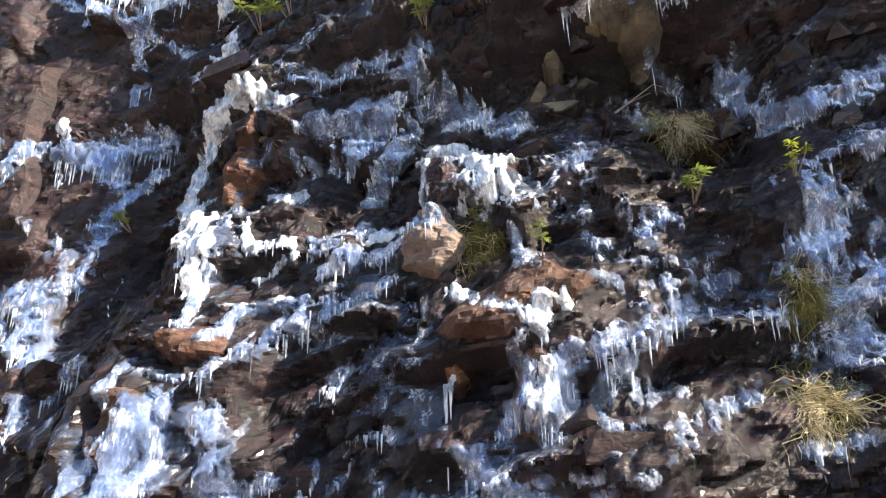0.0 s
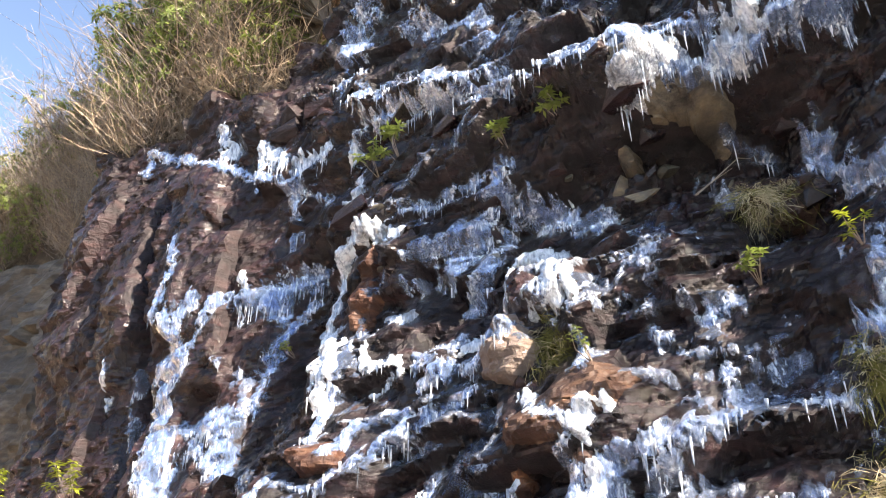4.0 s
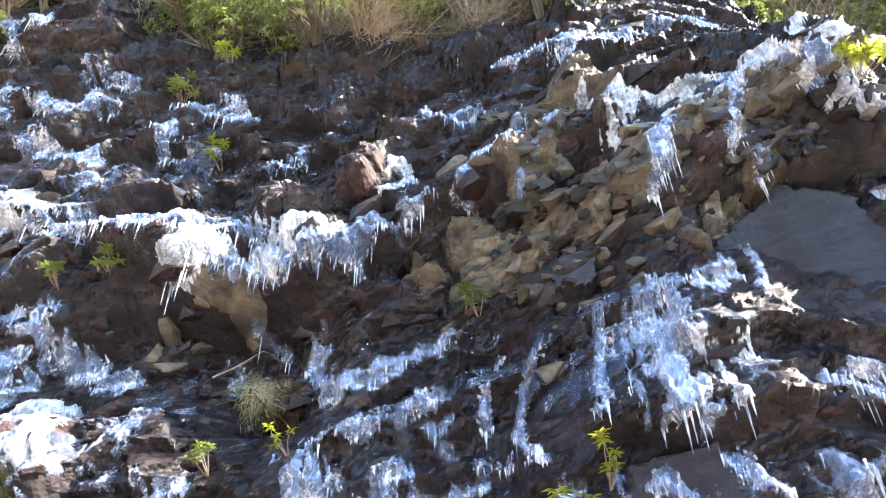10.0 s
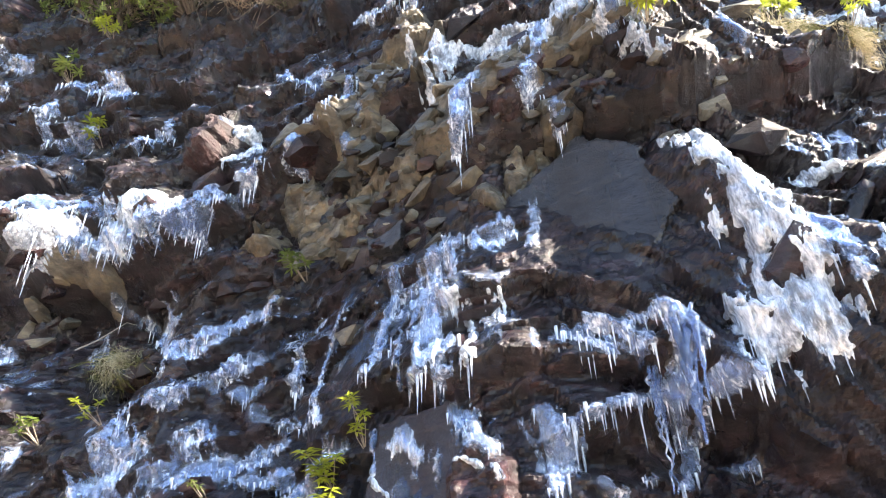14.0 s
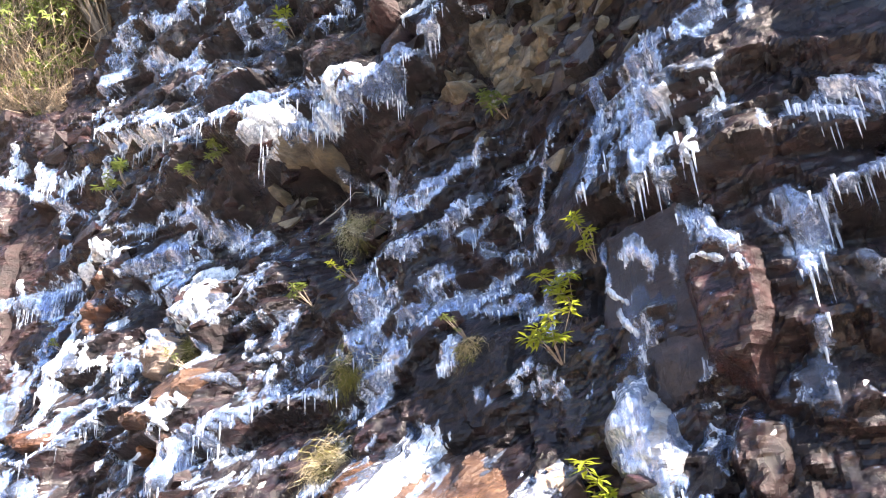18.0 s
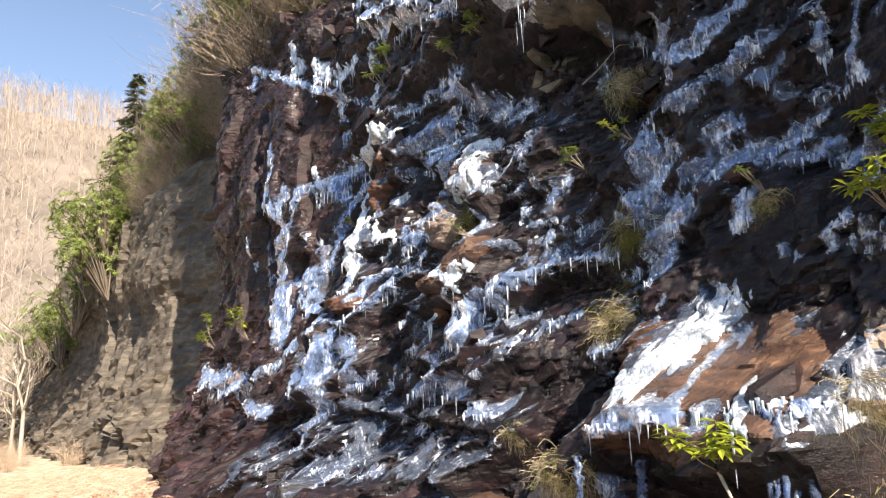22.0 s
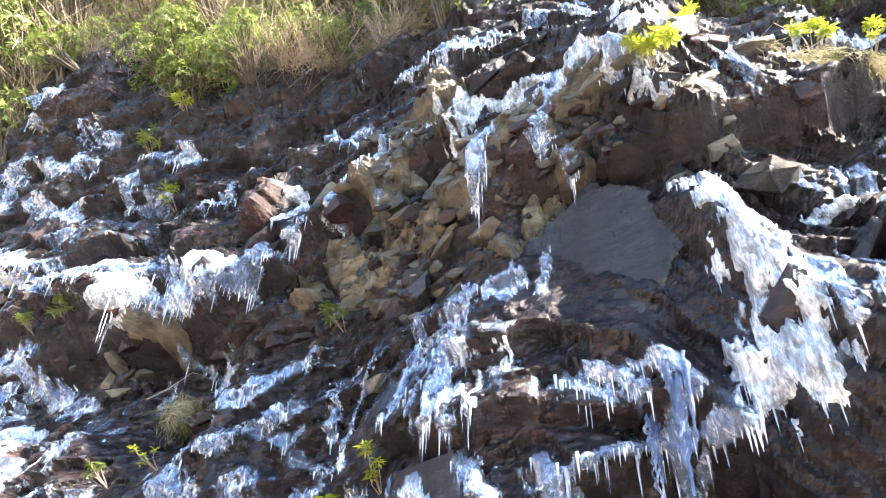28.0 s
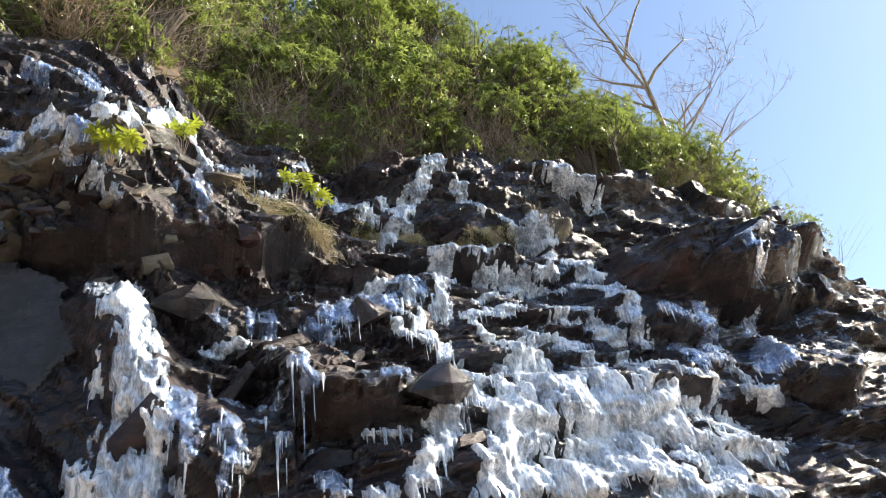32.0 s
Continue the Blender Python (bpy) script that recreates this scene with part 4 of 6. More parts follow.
boulder(0.34, 6.06, 0.64, 0.50, 0.5, ROCK_TAN, 9, "wide pale stone below hanging ice")
boulder(-0.15, 5.62, 0.20, 0.18, 0.9, ROCK_TAN, 10, "small pale stone on a dark ledge")
boulder(14.54, 6.40, 1.75, 1.11, 1.3, ROCK, 11, "dark jutting block at the end of the cliff")
boulder(14.21, 4.91, 0.92, 1.13, 1.0, ROCK, 12, "dark angular block below a jutting ledge")
boulder(-9.20, 0.79, 1.94, 1.28, 1.0, ROCK_RED, 13, "red-brown bedded rock at the cliff foot")
boulder(-2.51, 0.10, 1.12, 0.88, 0.9, ROCK_GREY, 14, "grey layered rock at the cliff foot")
boulder(2.16, 0.47, 0.85, 0.65, 0.5, ROCK_RED, 17, "dark red rock in a damp hollow")
boulder(3.48, 0.24, 0.88, 0.76, 0.4, ROCK_RED, 18, "rust-stained rock below a grass tussock")
boulder(3.84, 1.49, 0.34, 0.55, 0.9, ROCK_PALE, 19, "pale flat-faced stone beside a boulder")
boulder(5.01, 1.09, 0.65, 0.88, 0.8, ROCK_RED, 20, "brown rock glazed with ice")
boulder(5.15, 1.71, 0.38, 0.58, 0.7, ROCK_RED, 21, "square brown rock with a lit edge")
boulder(-3.04, 2.77, 0.5, 0.34, 0.5, ROCK_RUST, 22, "orange-stained stone with ice along its foot")
boulder(-0.99, 2.36, 0.16, 0.22, 0.9, ROCK_RUST, 23, "small orange stone with one long icicle")
boulder(-0.69, 2.81, 0.8, 0.5, 0.7, ROCK_BROWN, 24, "red-brown boulder under a glaze of ice")
boulder(2.72, 6.00, 0.51, 0.47, 0.7, ROCK_TAN, 26, "pale lichen-covered stone on a ledge")
boulder(3.99, 6.17, 0.43, 0.70, 0.6, ROCK_TAN, 27, "ochre-stained rock of the rib")
boulder(4.47, 6.32, 0.42, 0.63, 0.6, ROCK_TAN, 28, "tan angular rock of the rib")
boulder(5.36, 5.61, 0.37, 0.34, 0.6, ROCK_TAN, 29, "flat olive-tan rock of the rib")
boulder(5.63, 5.87, 0.27, 0.46, 0.6, ROCK_TAN, 30, "long olive-tan rock of the rib")
boulder(4.23, 5.59, 0.49, 0.42, 0.6, ROCK_GREY, 31, "grey block at the foot of the rib")
boulder(1.92, 7.34, 0.58, 0.86, 0.6, ROCK_RED, 32, "rounded dark red rock on a ledge")
boulder(2.08, 7.46, 0.44, 0.53, 0.6, ROCK_RED, 33, "rounded dark red rock on a ledge")
boulder(-0.63, 7.66, 1.86, 0.79, 0.35, ROCK, 34, "long dark slab of a ledge")
boulder(-5.63, 8.29, 0.84, 1.07, 0.8, ROCK_RED, 35, "red rock with an icy cap")
boulder(4.84, 7.49, 0.46, 0.85, 0.8, ROCK_TAN, 36, "pale sunlit stone at the top of the rib")
boulder(5.66, 6.57, 0.46, 0.56, 0.7, ROCK_RED, 37, "brown rock of the rib")
boulder(-3.06, 11.67, 2.18, 0.98, 0.7, ROCK_RED, 38, "overhanging red-brown block below the shrubs")
boulder(6.14, 6.24, 0.41, 0.45, 0.5, ROCK_TAN, 39, "tan stone of the rib")
boulder(5.85, 5.89, 0.40, 0.42, 0.5, ROCK_TAN, 40, "olive-tan stone of the rib")
boulder(8.66, 4.93, 0.82, 0.53, 0.5, ROCK, 41, "dark rounded rock under an arch of ice")
boulder(12.86, 8.62, 0.78, 0.91, 0.6, ROCK_TAN, 42, "yellow-stained rock near the top of the cliff")
boulder(10.15, 9.63, 1.21, 0.77, 0.8, ROCK, 43, "dark block capped with glittering ice")
boulder(13.41, 6.78, 1.12, 0.89, 0.7, ROCK_RED, 44, "broad brown ledge rock")
boulder(3.55, 5.95, 1.00, 0.69, 0.35, ROCK_TAN, 100, "craggy tan and ochre rock of the rib")
boulder(4.25, 6.35, 0.94, 0.88, 0.35, ROCK_TAN, 101, "craggy tan and ochre rock of the rib")
boulder(4.95, 6.55, 1.00, 0.69, 0.35, ROCK_TAN, 102, "craggy tan and ochre rock of the rib")
boulder(5.6, 6.75, 0.94, 0.62, 0.35, ROCK_TAN, 103, "craggy tan and ochre rock of the rib")
boulder(6.2, 7.05, 0.88, 0.62, 0.35, ROCK_TAN, 104, "craggy tan and ochre rock of the rib")
boulder(6.9, 7.2, 1.00, 0.56, 0.35, ROCK_TAN, 105, "craggy tan and ochre rock of the rib")
boulder(3.95, 6.95, 0.75, 0.88, 0.35, ROCK_TAN, 106, "craggy tan and ochre rock of the rib")
boulder(4.15, 7.6, 0.75, 0.88, 0.35, ROCK_TAN, 107, "craggy tan and ochre rock of the rib")
boulder(4.55, 8.1, 0.75, 0.75, 0.35, ROCK_TAN, 108, "craggy tan and ochre rock of the rib")
boulder(3.2, 6.3, 0.62, 0.56, 0.35, ROCK_TAN, 109, "craggy tan and ochre rock of the rib")

boulder(-3.12, 4.7, 0.36, 0.95, 0.7, ROCK_RUST, 45, "orange-brown streaked rock between runs of ice")
boulder(-2.75, 4.85, 0.5, 0.75, 0.6, ROCK_RED, 46, "dark red wet rock beside an iced rib")
boulder(-3.3, 2.1, 0.45, 0.6, 0.6, ROCK_BROWN, 47, "ochre-stained rock at the foot of an iced rib")
boulder(-0.35, 3.0, 0.75, 0.45, 0.6, ROCK_BROWN, 48, "red-brown boulder glittering with frost")
boulder(-0.4, 2.2, 0.4, 0.6, 0.6, ROCK_BROWN, 49, "narrow red-brown rock with icicles below it")

boulder(4.43, 1.84, 0.55, 0.77, 0.9, ROCK_FROST, 50, "grey tongue of rock white with frost below a dark slab")

# ---- broken stones held in the face ----
rubble_rng = random.Random(41)
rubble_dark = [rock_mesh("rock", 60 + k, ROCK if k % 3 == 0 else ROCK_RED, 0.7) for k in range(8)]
ROCK_OLIVE = rock_material("grey_olive_stone", (0.03, 0.03, 0.026), (0.12, 0.118, 0.1), (0.22, 0.21, 0.165), (0.42, 0.42, 0.38), 0.5)
rubble_tan = [rock_mesh("rock", 80 + k, (ROCK_TAN, ROCK_OLIVE, ROCK_RED, ROCK_TAN, ROCK_OLIVE, ROCK)[k % 6], 0.7) for k in range(12)]


def rubble(x, z, size, kinds):
    me = kinds[rubble_rng.randrange(len(kinds))]
    if float(bell(x, z, 6.25, 5.2, 0.95, 1.0)) > 0.35 or float(bell(x, z, 4.8, 2.8, 0.7, 0.9)) > 0.4:
        return
    s = Vector((size * rubble_rng.uniform(0.9, 1.7), size * 1.1, size * rubble_rng.uniform(0.55, 1.0)))
    y = face_y(x, z, True) + size * rubble_rng.uniform(0.02, 0.22)
    child("rock", me, cliff, Matrix.LocRotScale((x, y, z), Euler((rubble_rng.uniform(-0.5, 0.5), rubble_rng.uniform(-0.7, 0.1), rubble_rng.uniform(-0.5, 0.5))), s))


for _ in range(210):
    t = rubble_rng.random()
    rubble(3.1 + 4.6 * t + rubble_rng.gauss(0, 0.3), 5.75 + 1.2 * t + rubble_rng.gauss(0, 0.5), rubble_rng.choice((0.08, 0.1, 0.13, 0.17, 0.22, 0.3)), rubble_tan)
for _ in range(70):
    rubble(4.0 + rubble_rng.gauss(0, 0.35), rubble_rng.uniform(5.4, 8.2), rubble_rng.choice((0.1, 0.15, 0.2, 0.28)), rubble_tan)
for _ in range(120):
    rubble(rubble_rng.uniform(-5, 12), rubble_rng.uniform(1.0, 10.0), rubble_rng.choice((0.15, 0.2, 0.3, 0.4, 0.55)), rubble_dark)
for _ in range(60):
    rubble(rubble_rng.gauss(0.1, 1.5), rubble_rng.gauss(5.35, 0.4), rubble_rng.choice((0.08, 0.12, 0.18, 0.28)), rubble_dark if rubble_rng.random() < 0.75 else rubble_tan)

# ---- thin ice film over the wet face ----
def film(name, x0, x1, z0, z1, label):
    X, Z = np.meshgrid(np.arange(x0, x1, 0.024), np.arange(z0, z1, 0.024))
    Y = sample(SURFACE, X, Z)
    shelf = np.gradient(Y, 0.024, axis=0)
    where = 0.5 - 0.6 * bell(X, Z, 5.2, 6.4, 1.9, 0.8) - 1.7 * bell(X, Z, 6.25, 5.1, 0.75, 0.75) - 0.5 * bell(X, Z, 0.2, 5.7, 1.7, 0.45) - 0.6 * soft(-4.3, -5.0, X) - 0.5 * soft(1.6, 0.8, Z) * soft(1.0, 2.0, X)
    where = where - 0.25 * soft(8.3, 9.5, Z) - 0.3 * bell(X, Z, 2.7, 2.9, 1.2, 0.7)
    S = X - 0.4 * Z * soft(6.0, 3.5, X)
    run = vnoise(S * 7, Z * 0.9, 201) * 0.5 + vnoise(S * 17, Z * 2.2, 203) * 0.35
    m = 0.75 * where + 0.22 * np.clip(shelf, -1.5, 1.2) + 1.5 * (fbm(X * 1.3, Z * 1.6, 205, 4) - 0.47) + 1.0 * (run - 0.42) + 0.45 * (fbm(X * 7, Z * 5, 209, 3) - 0.45) - 0.72
    solid = m > 0
    t = np.clip(m * 1.5, 0, 1)
    Y = np.where(solid, Y - 0.005 - 0.022 * t * (0.3 + 1.2 * fbm(X * 10, Z * 4, 211, 3)), Y + 0.02)
    keep = solid[:-1, :-1] | solid[1:, :-1] | solid[:-1, 1:] | solid[1:, 1:]
    rest = keep.copy()
    tile = np.floor(X / 1.7 + 0.5 * fbm(X * 1.5, Z * 1.5, 221, 2)) * 50 + np.floor(Z / 1.3 + 0.5 * fbm(X * 1.5, Z * 1.5, 223, 2))
    tile = tile[:-1, :-1]
    for k in np.unique(tile):
        part = keep & (tile == k)
        if part.sum() < 60:
            continue
        top = None
        for piece in islands(part, 4):
            rest &= ~piece
            me = grid_mesh(name, X, Y, Z, GLAZE, piece)
            if top is None:
                top = tagged(new(name, me), label, "ice", "ice on the cliff")
            else:
                child("ice_patch", me, top)
    tagged(new("ice_flecks", grid_mesh("ice_flecks", X, Y, Z, GLAZE, rest)), "small flecks of ice on the wet rock", "ice", kind="stuff")


film("ice_film", -10.0, 17.0, 0.2, 10.4, "thin glittering film of ice over the wet rock")

# ---- ice sheets, from the first stretch of the walk to the last ----
flow(ICE_WHITE, 0.11, 0.00, 0.47, [(-3.42, 5.44), (-3.82, 4.79), (-3.35, 3.8)])
flow(ICE_WHITE, 0.06, 0.15, 0.21, [(-3.38, 3.87), (-3.2, 3.16)])
flow(ICE_WHITE, 0.06, 0.12, 0.25, [(-2.97, 3.96), (-2.86, 3.69), (-2.53, 3.71)])
flow(ICE_WHITE, 0.05, 0.10, 0.14, [(-2.76, 3.43), (-2.41, 3.64)])
flow(ICE_WHITE, 0.06, 0.00, 0.28, [(-3.57, 5.56), (-3.08, 5.48), (-2.58, 5.33)])
flow(ICE_WHITE, 0.06, 0.00, 0.24, [(-2.89, 4.37), (-2.55, 4.27)])
flow(ICE_WHITE, 0.07, 0.30, 0.33, [(-5.29, 5.5), (-5.27, 4.89)])
flow(ICE, 0.06, 0.30, 0.37, [(-5.25, 5.12), (-4.93, 5.21), (-4.51, 5.48)])
flow(ICE, 0.05, 0.10, 0.23, [(-4.93, 5.14), (-4.68, 4.76), (-4.86, 4.2)])
flow(ICE, 0.05, 0.10, 0.22, [(-4.48, 5.07), (-4.73, 4.69), (-4.85, 4.33)])
flow(ICE, 0.05, 0.20, 0.17, [(-4.88, 4.26), (-4.85, 3.67)])
flow(ICE, 0.06, 0.20, 0.27, [(-4.59, 7.11), (-4.69, 6.42), (-4.72, 5.9)])
flow(ICE, 0.05, 0.15, 0.24, [(-5.27, 7.24), (-5.27, 7.0)])
flow(ICE_WHITE, 0.06, 0.25, 0.32, [(-3.57, 6.58), (-3.55, 5.99)])
flow(ICE_WHITE, 0.05, 0.20, 0.18, [(-3.71, 6.06), (-3.89, 5.84)])
flow(ICE, 0.06, 0.15, 0.23, [(-5.47, 3.57), (-5.11, 3.4), (-5.11, 2.99)])
flow(ICE, 0.05, 0.20, 0.17, [(-4.36, 2.81), (-4.6, 2.66), (-4.66, 2.5)])
flow(ICE, 0.05, 0.10, 0.15, [(-4.87, 2.51), (-4.72, 2.07)])
flow(ICE, 0.06, 0.00, 0.27, [(-3.2, 2.31), (-3.21, 1.96), (-3.26, 1.67)])
flow(ICE, 0.04, 0.10, 0.12, [(-3.34, 2.55), (-3.06, 2.51)])
flow(ICE, 0.03, 0.10, 0.27, [(-2.81, 2.19), (-2.68, 1.88), (-2.6, 1.69)])
flow(ICE, 0.05, 0.15, 0.22, [(-2.72, 5.69), (-2.29, 5.75), (-1.83, 5.83), (-1.48, 5.83)])
flow(ICE, 0.05, 0.15, 0.34, [(-1.42, 5.84), (-1.69, 5.47), (-2.05, 4.98)])
flow(ICE, 0.05, 0.00, 0.24, [(-2.57, 5.0), (-2.16, 5.15), (-1.95, 5.38)])
flow(ICE, 0.05, 0.10, 0.34, [(-1.46, 5.56), (-1.03, 5.37), (-0.75, 5.02)])
flow(ICE, 0.05, 0.15, 0.27, [(-1.8, 5.39), (-2.05, 4.85), (-2.16, 4.64)])
flow(ICE, 0.05, 0.10, 0.25, [(-1.59, 5.2), (-1.71, 4.69), (-1.94, 4.36)])
flow(ICE_WHITE, 0.11, 0.00, 0.51, [(-1.32, 4.72), (-0.93, 4.62), (-0.73, 3.98)])
flow(ICE_WHITE, 0.06, 0.00, 0.30, [(-1.31, 4.49), (-1.37, 4.0)])
flow(GLAZE, 0.03, 0.00, 0.28, [(-0.92, 4.06), (-0.63, 3.82)])
flow(GLAZE, 0.03, 0.00, 0.20, [(-0.64, 5.0), (-0.31, 4.94)])
flow(GLAZE, 0.03, 0.00, 0.19, [(-0.5, 3.77), (-0.18, 3.82), (0.11, 4.06)])
flow(GLAZE, 0.03, 0.00, 0.25, [(-0.06, 4.29), (0.31, 4.7)])
flow(ICE, 0.06, 0.12, 0.26, [(-1.2, 3.72), (-1.82, 3.59), (-2.22, 3.39)])
flow(ICE_WHITE, 0.06, 0.00, 0.15, [(-1.27, 3.86), (-1.6, 3.84), (-1.89, 3.72)])
flow(ICE, 0.05, 0.05, 0.25, [(-2.3, 3.81), (-1.92, 3.87)])
flow(ICE, 0.06, 0.00, 0.13, [(-2.26, 3.19), (-2.78, 3.1), (-2.9, 2.83)])
flow(ICE, 0.07, 0.25, 0.29, [(-1.92, 3.12), (-2.44, 2.9), (-2.76, 2.57)])
flow(ICE_WHITE, 0.06, 0.00, 0.10, [(-2.4, 3.2), (-2.92, 3.13)])
flow(ICE, 0.05, 0.10, 0.21, [(-1.53, 3.24), (-1.93, 3.17)])
flow(ICE_WHITE, 0.04, 0.00, 0.22, [(-1.04, 3.11), (-0.66, 2.79), (-0.39, 2.74), (-0.24, 2.84)])
flow(ICE_WHITE, 0.05, 0.10, 0.21, [(-0.33, 2.69), (-0.44, 2.57)])
flow(ICE_WHITE, 0.06, 0.35, 0.28, [(-0.3, 2.41), (-0.39, 2.08)])
flow(ICE, 0.05, 0.10, 0.17, [(-0.45, 2.41), (-0.61, 2.04), (-0.8, 1.87)])
flow(ICE, 0.05, 0.25, 0.13, [(-0.84, 1.84), (-0.86, 1.7)])
flow(ICE_WHITE, 0.05, 0.50, 0.08, [(-1.01, 2.39), (-1.01, 2.3)])
flow(ICE, 0.04, 0.10, 0.18, [(0.02, 3.59), (0.11, 3.45)])
flow(GLAZE, 0.04, 0.00, 0.19, [(0.09, 3.32), (0.37, 3.25), (0.78, 3.21)])
flow(ICE, 0.04, 0.00, 0.20, [(-0.58, 3.5), (-0.46, 3.3)])
flow(GLAZE, 0.03, 0.00, 0.17, [(-0.59, 3.17), (-0.25, 3.15), (0.21, 2.99)])
flow(ICE, 0.05, 0.15, 0.20, [(-0.11, 2.5), (0.36, 2.62), (0.86, 2.78), (1.27, 2.71)])
flow(GLAZE, 0.04, 0.00, 0.20, [(0.27, 2.83), (0.72, 2.87)])
flow(ICE, 0.05, 0.15, 0.15, [(-0.01, 2.34), (0.18, 2.39)])
flow(ICE, 0.04, 0.05, 0.14, [(-0.07, 2.08), (0.04, 2.0)])
flow(ICE, 0.06, 0.10, 0.36, [(1.93, 3.06), (1.93, 2.76)])
flow(ICE, 0.03, 0.10, 0.15, [(1.23, 1.8), (1.56, 1.88)])
flow(GLAZE, 0.04, 0.00, 0.17, [(-0.7, 1.66), (-0.27, 1.7), (0.21, 1.62)])
flow(ICE, 0.04, 0.15, 0.14, [(-1.79, 2.05), (-1.42, 2.02)])
flow(ICE, 0.04, 0.20, 0.16, [(-1.93, 2.57), (-1.99, 2.4)])
flow(ICE, 0.04, 0.10, 0.18, [(-2.03, 1.83), (-2.12, 1.68)])
flow(ICE, 0.04, 0.10, 0.12, [(-2.33, 1.74), (-2.49, 1.65)])
flow(GLAZE, 0.04, 0.10, 0.19, [(-1.68, 1.78), (-1.46, 1.69)])
flow(ICE, 0.05, 0.10, 0.21, [(-5.48, 5.25), (-5.71, 4.75), (-5.99, 4.29), (-6.18, 4.0)])
flow(ICE, 0.05, 0.10, 0.26, [(-6.0, 4.57), (-6.24, 4.05)])
flow(ICE, 0.04, 0.05, 0.21, [(-4.06, 6.41), (-8.33, 8.77), (-8.34, 8.32)])
flow(ICE, 0.04, 0.15, 0.24, [(-6.58, 6.37), (-6.4, 5.57), (-6.54, 5.15)])
flow(ICE, 0.06, 0.10, 0.40, [(-6.09, 4.87), (-6.38, 4.25), (-6.19, 3.38), (-5.92, 2.52)])
flow(ICE_WHITE, 0.06, 0.20, 0.37, [(-6.42, 8.43), (-6.0, 7.75)])
flow(ICE_WHITE, 0.06, 0.25, 0.41, [(-5.34, 7.55), (-4.63, 7.08), (-4.11, 7.14)])
flow(ICE_WHITE, 0.05, 0.15, 0.28, [(-3.46, 7.49), (-3.73, 6.93)])
flow(ICE, 0.06, 0.15, 0.30, [(-5.83, 3.52), (-5.12, 3.59), (-4.93, 2.99)])
flow(ICE, 0.05, 0.15, 0.21, [(-3.45, 2.59), (-3.51, 2.32)])
flow(GLAZE, 0.04, 0.05, 0.17, [(-7.09, 4.88), (-7.22, 4.01), (-6.9, 2.95)])
flow(ICE_WHITE, 0.03, 0.00, 0.21, [(-7.64, 4.82), (-7.71, 4.11)])
flow(ICE, 0.05, 0.25, 0.33, [(-4.25, 11.6), (-3.61, 12.06)])
flow(ICE, 0.05, 0.20, 0.36, [(-4.53, 12.33), (-4.06, 11.33)])
flow(ICE, 0.05, 0.10, 0.43, [(-3.62, 10.13), (-3.82, 9.8)])
flow(ICE, 0.05, 0.12, 0.46, [(-3.1, 9.92), (-1.76, 9.34)])
flow(ICE, 0.04, 0.12, 0.26, [(-0.79, 8.87), (-0.87, 8.42)])
flow(ICE, 0.06, 0.15, 0.53, [(-4.0, 9.39), (-3.72, 8.32)])
flow(ICE, 0.05, 0.12, 0.43, [(-2.89, 8.86), (-1.58, 8.22)])
flow(ICE, 0.03, 0.00, 0.21, [(-1.21, 7.94), (-1.85, 7.77)])
flow(ICE, 0.03, 0.00, 0.27, [(-0.15, 8.41), (-0.58, 8.27)])
flow(ICE, 0.04, 0.15, 0.23, [(1.12, 8.15), (0.75, 7.89)])
flow(ICE, 0.04, 0.12, 0.22, [(-0.15, 9.43), (0.31, 9.07)])
flow(ICE_WHITE, 0.05, 0.20, 0.24, [(2.4, 7.54), (2.65, 7.32), (2.3, 7.04)])
flow(ICE, 0.04, 0.10, 0.27, [(2.62, 8.79), (2.9, 8.32)])
flow(ICE, 0.05, 0.15, 0.40, [(-3.6, 7.74), (-2.76, 7.6), (-1.43, 7.05)])
flow(ICE, 0.06, 0.20, 0.34, [(-1.36, 6.89), (0.05, 6.52), (0.85, 6.51)])
flow(ICE, 0.05, 0.20, 0.31, [(-3.34, 7.34), (-1.5, 6.83)])
flow(ICE_WHITE, 0.09, 0.12, 0.34, [(0.49, 6.33), (0.25, 6.1)])
flow(ICE_WHITE, 0.12, 0.40, 0.25, [(0.25, 6.12), (0.05, 5.97)])
flow(ICE_WHITE, 0.14, 0.22, 0.52, [(1.3, 6.48), (1.09, 6.2)])
flow(ICE_WHITE, 0.09, 0.15, 0.24, [(1.38, 6.5), (1.78, 6.4)])
flow(ICE, 0.07, 0.20, 0.39, [(0.54, 6.12), (1.22, 6.08), (1.87, 6.21)])
flow(ICE, 0.06, 0.25, 0.37, [(1.87, 6.21), (2.29, 6.5), (2.69, 6.72)])
flow(ICE, 0.05, 0.20, 0.21, [(3.88, 7.62), (3.71, 7.09), (3.34, 7.12), (3.17, 6.74)])
flow(ICE, 0.04, 0.10, 0.19, [(4.32, 7.67), (4.12, 7.33)])
flow(ICE, 0.04, 0.12, 0.18, [(4.01, 7.03), (3.8, 6.63)])
flow(ICE, 0.05, 0.30, 0.23, [(5.33, 6.8), (5.17, 6.49), (5.08, 6.18)])
flow(ICE_WHITE, 0.05, 0.05, 0.34, [(4.58, 7.69), (5.02, 7.53), (4.87, 7.06)])
flow(ICE_WHITE, 0.05, 0.08, 0.24, [(5.04, 7.59), (5.45, 7.53), (5.96, 7.47)])
flow(ICE, 0.05, 0.15, 0.20, [(6.02, 7.43), (6.0, 6.98), (5.87, 6.53)])
flow(ICE, 0.06, 0.30, 0.35, [(4.2, 9.51), (5.12, 8.75), (5.84, 9.3)])
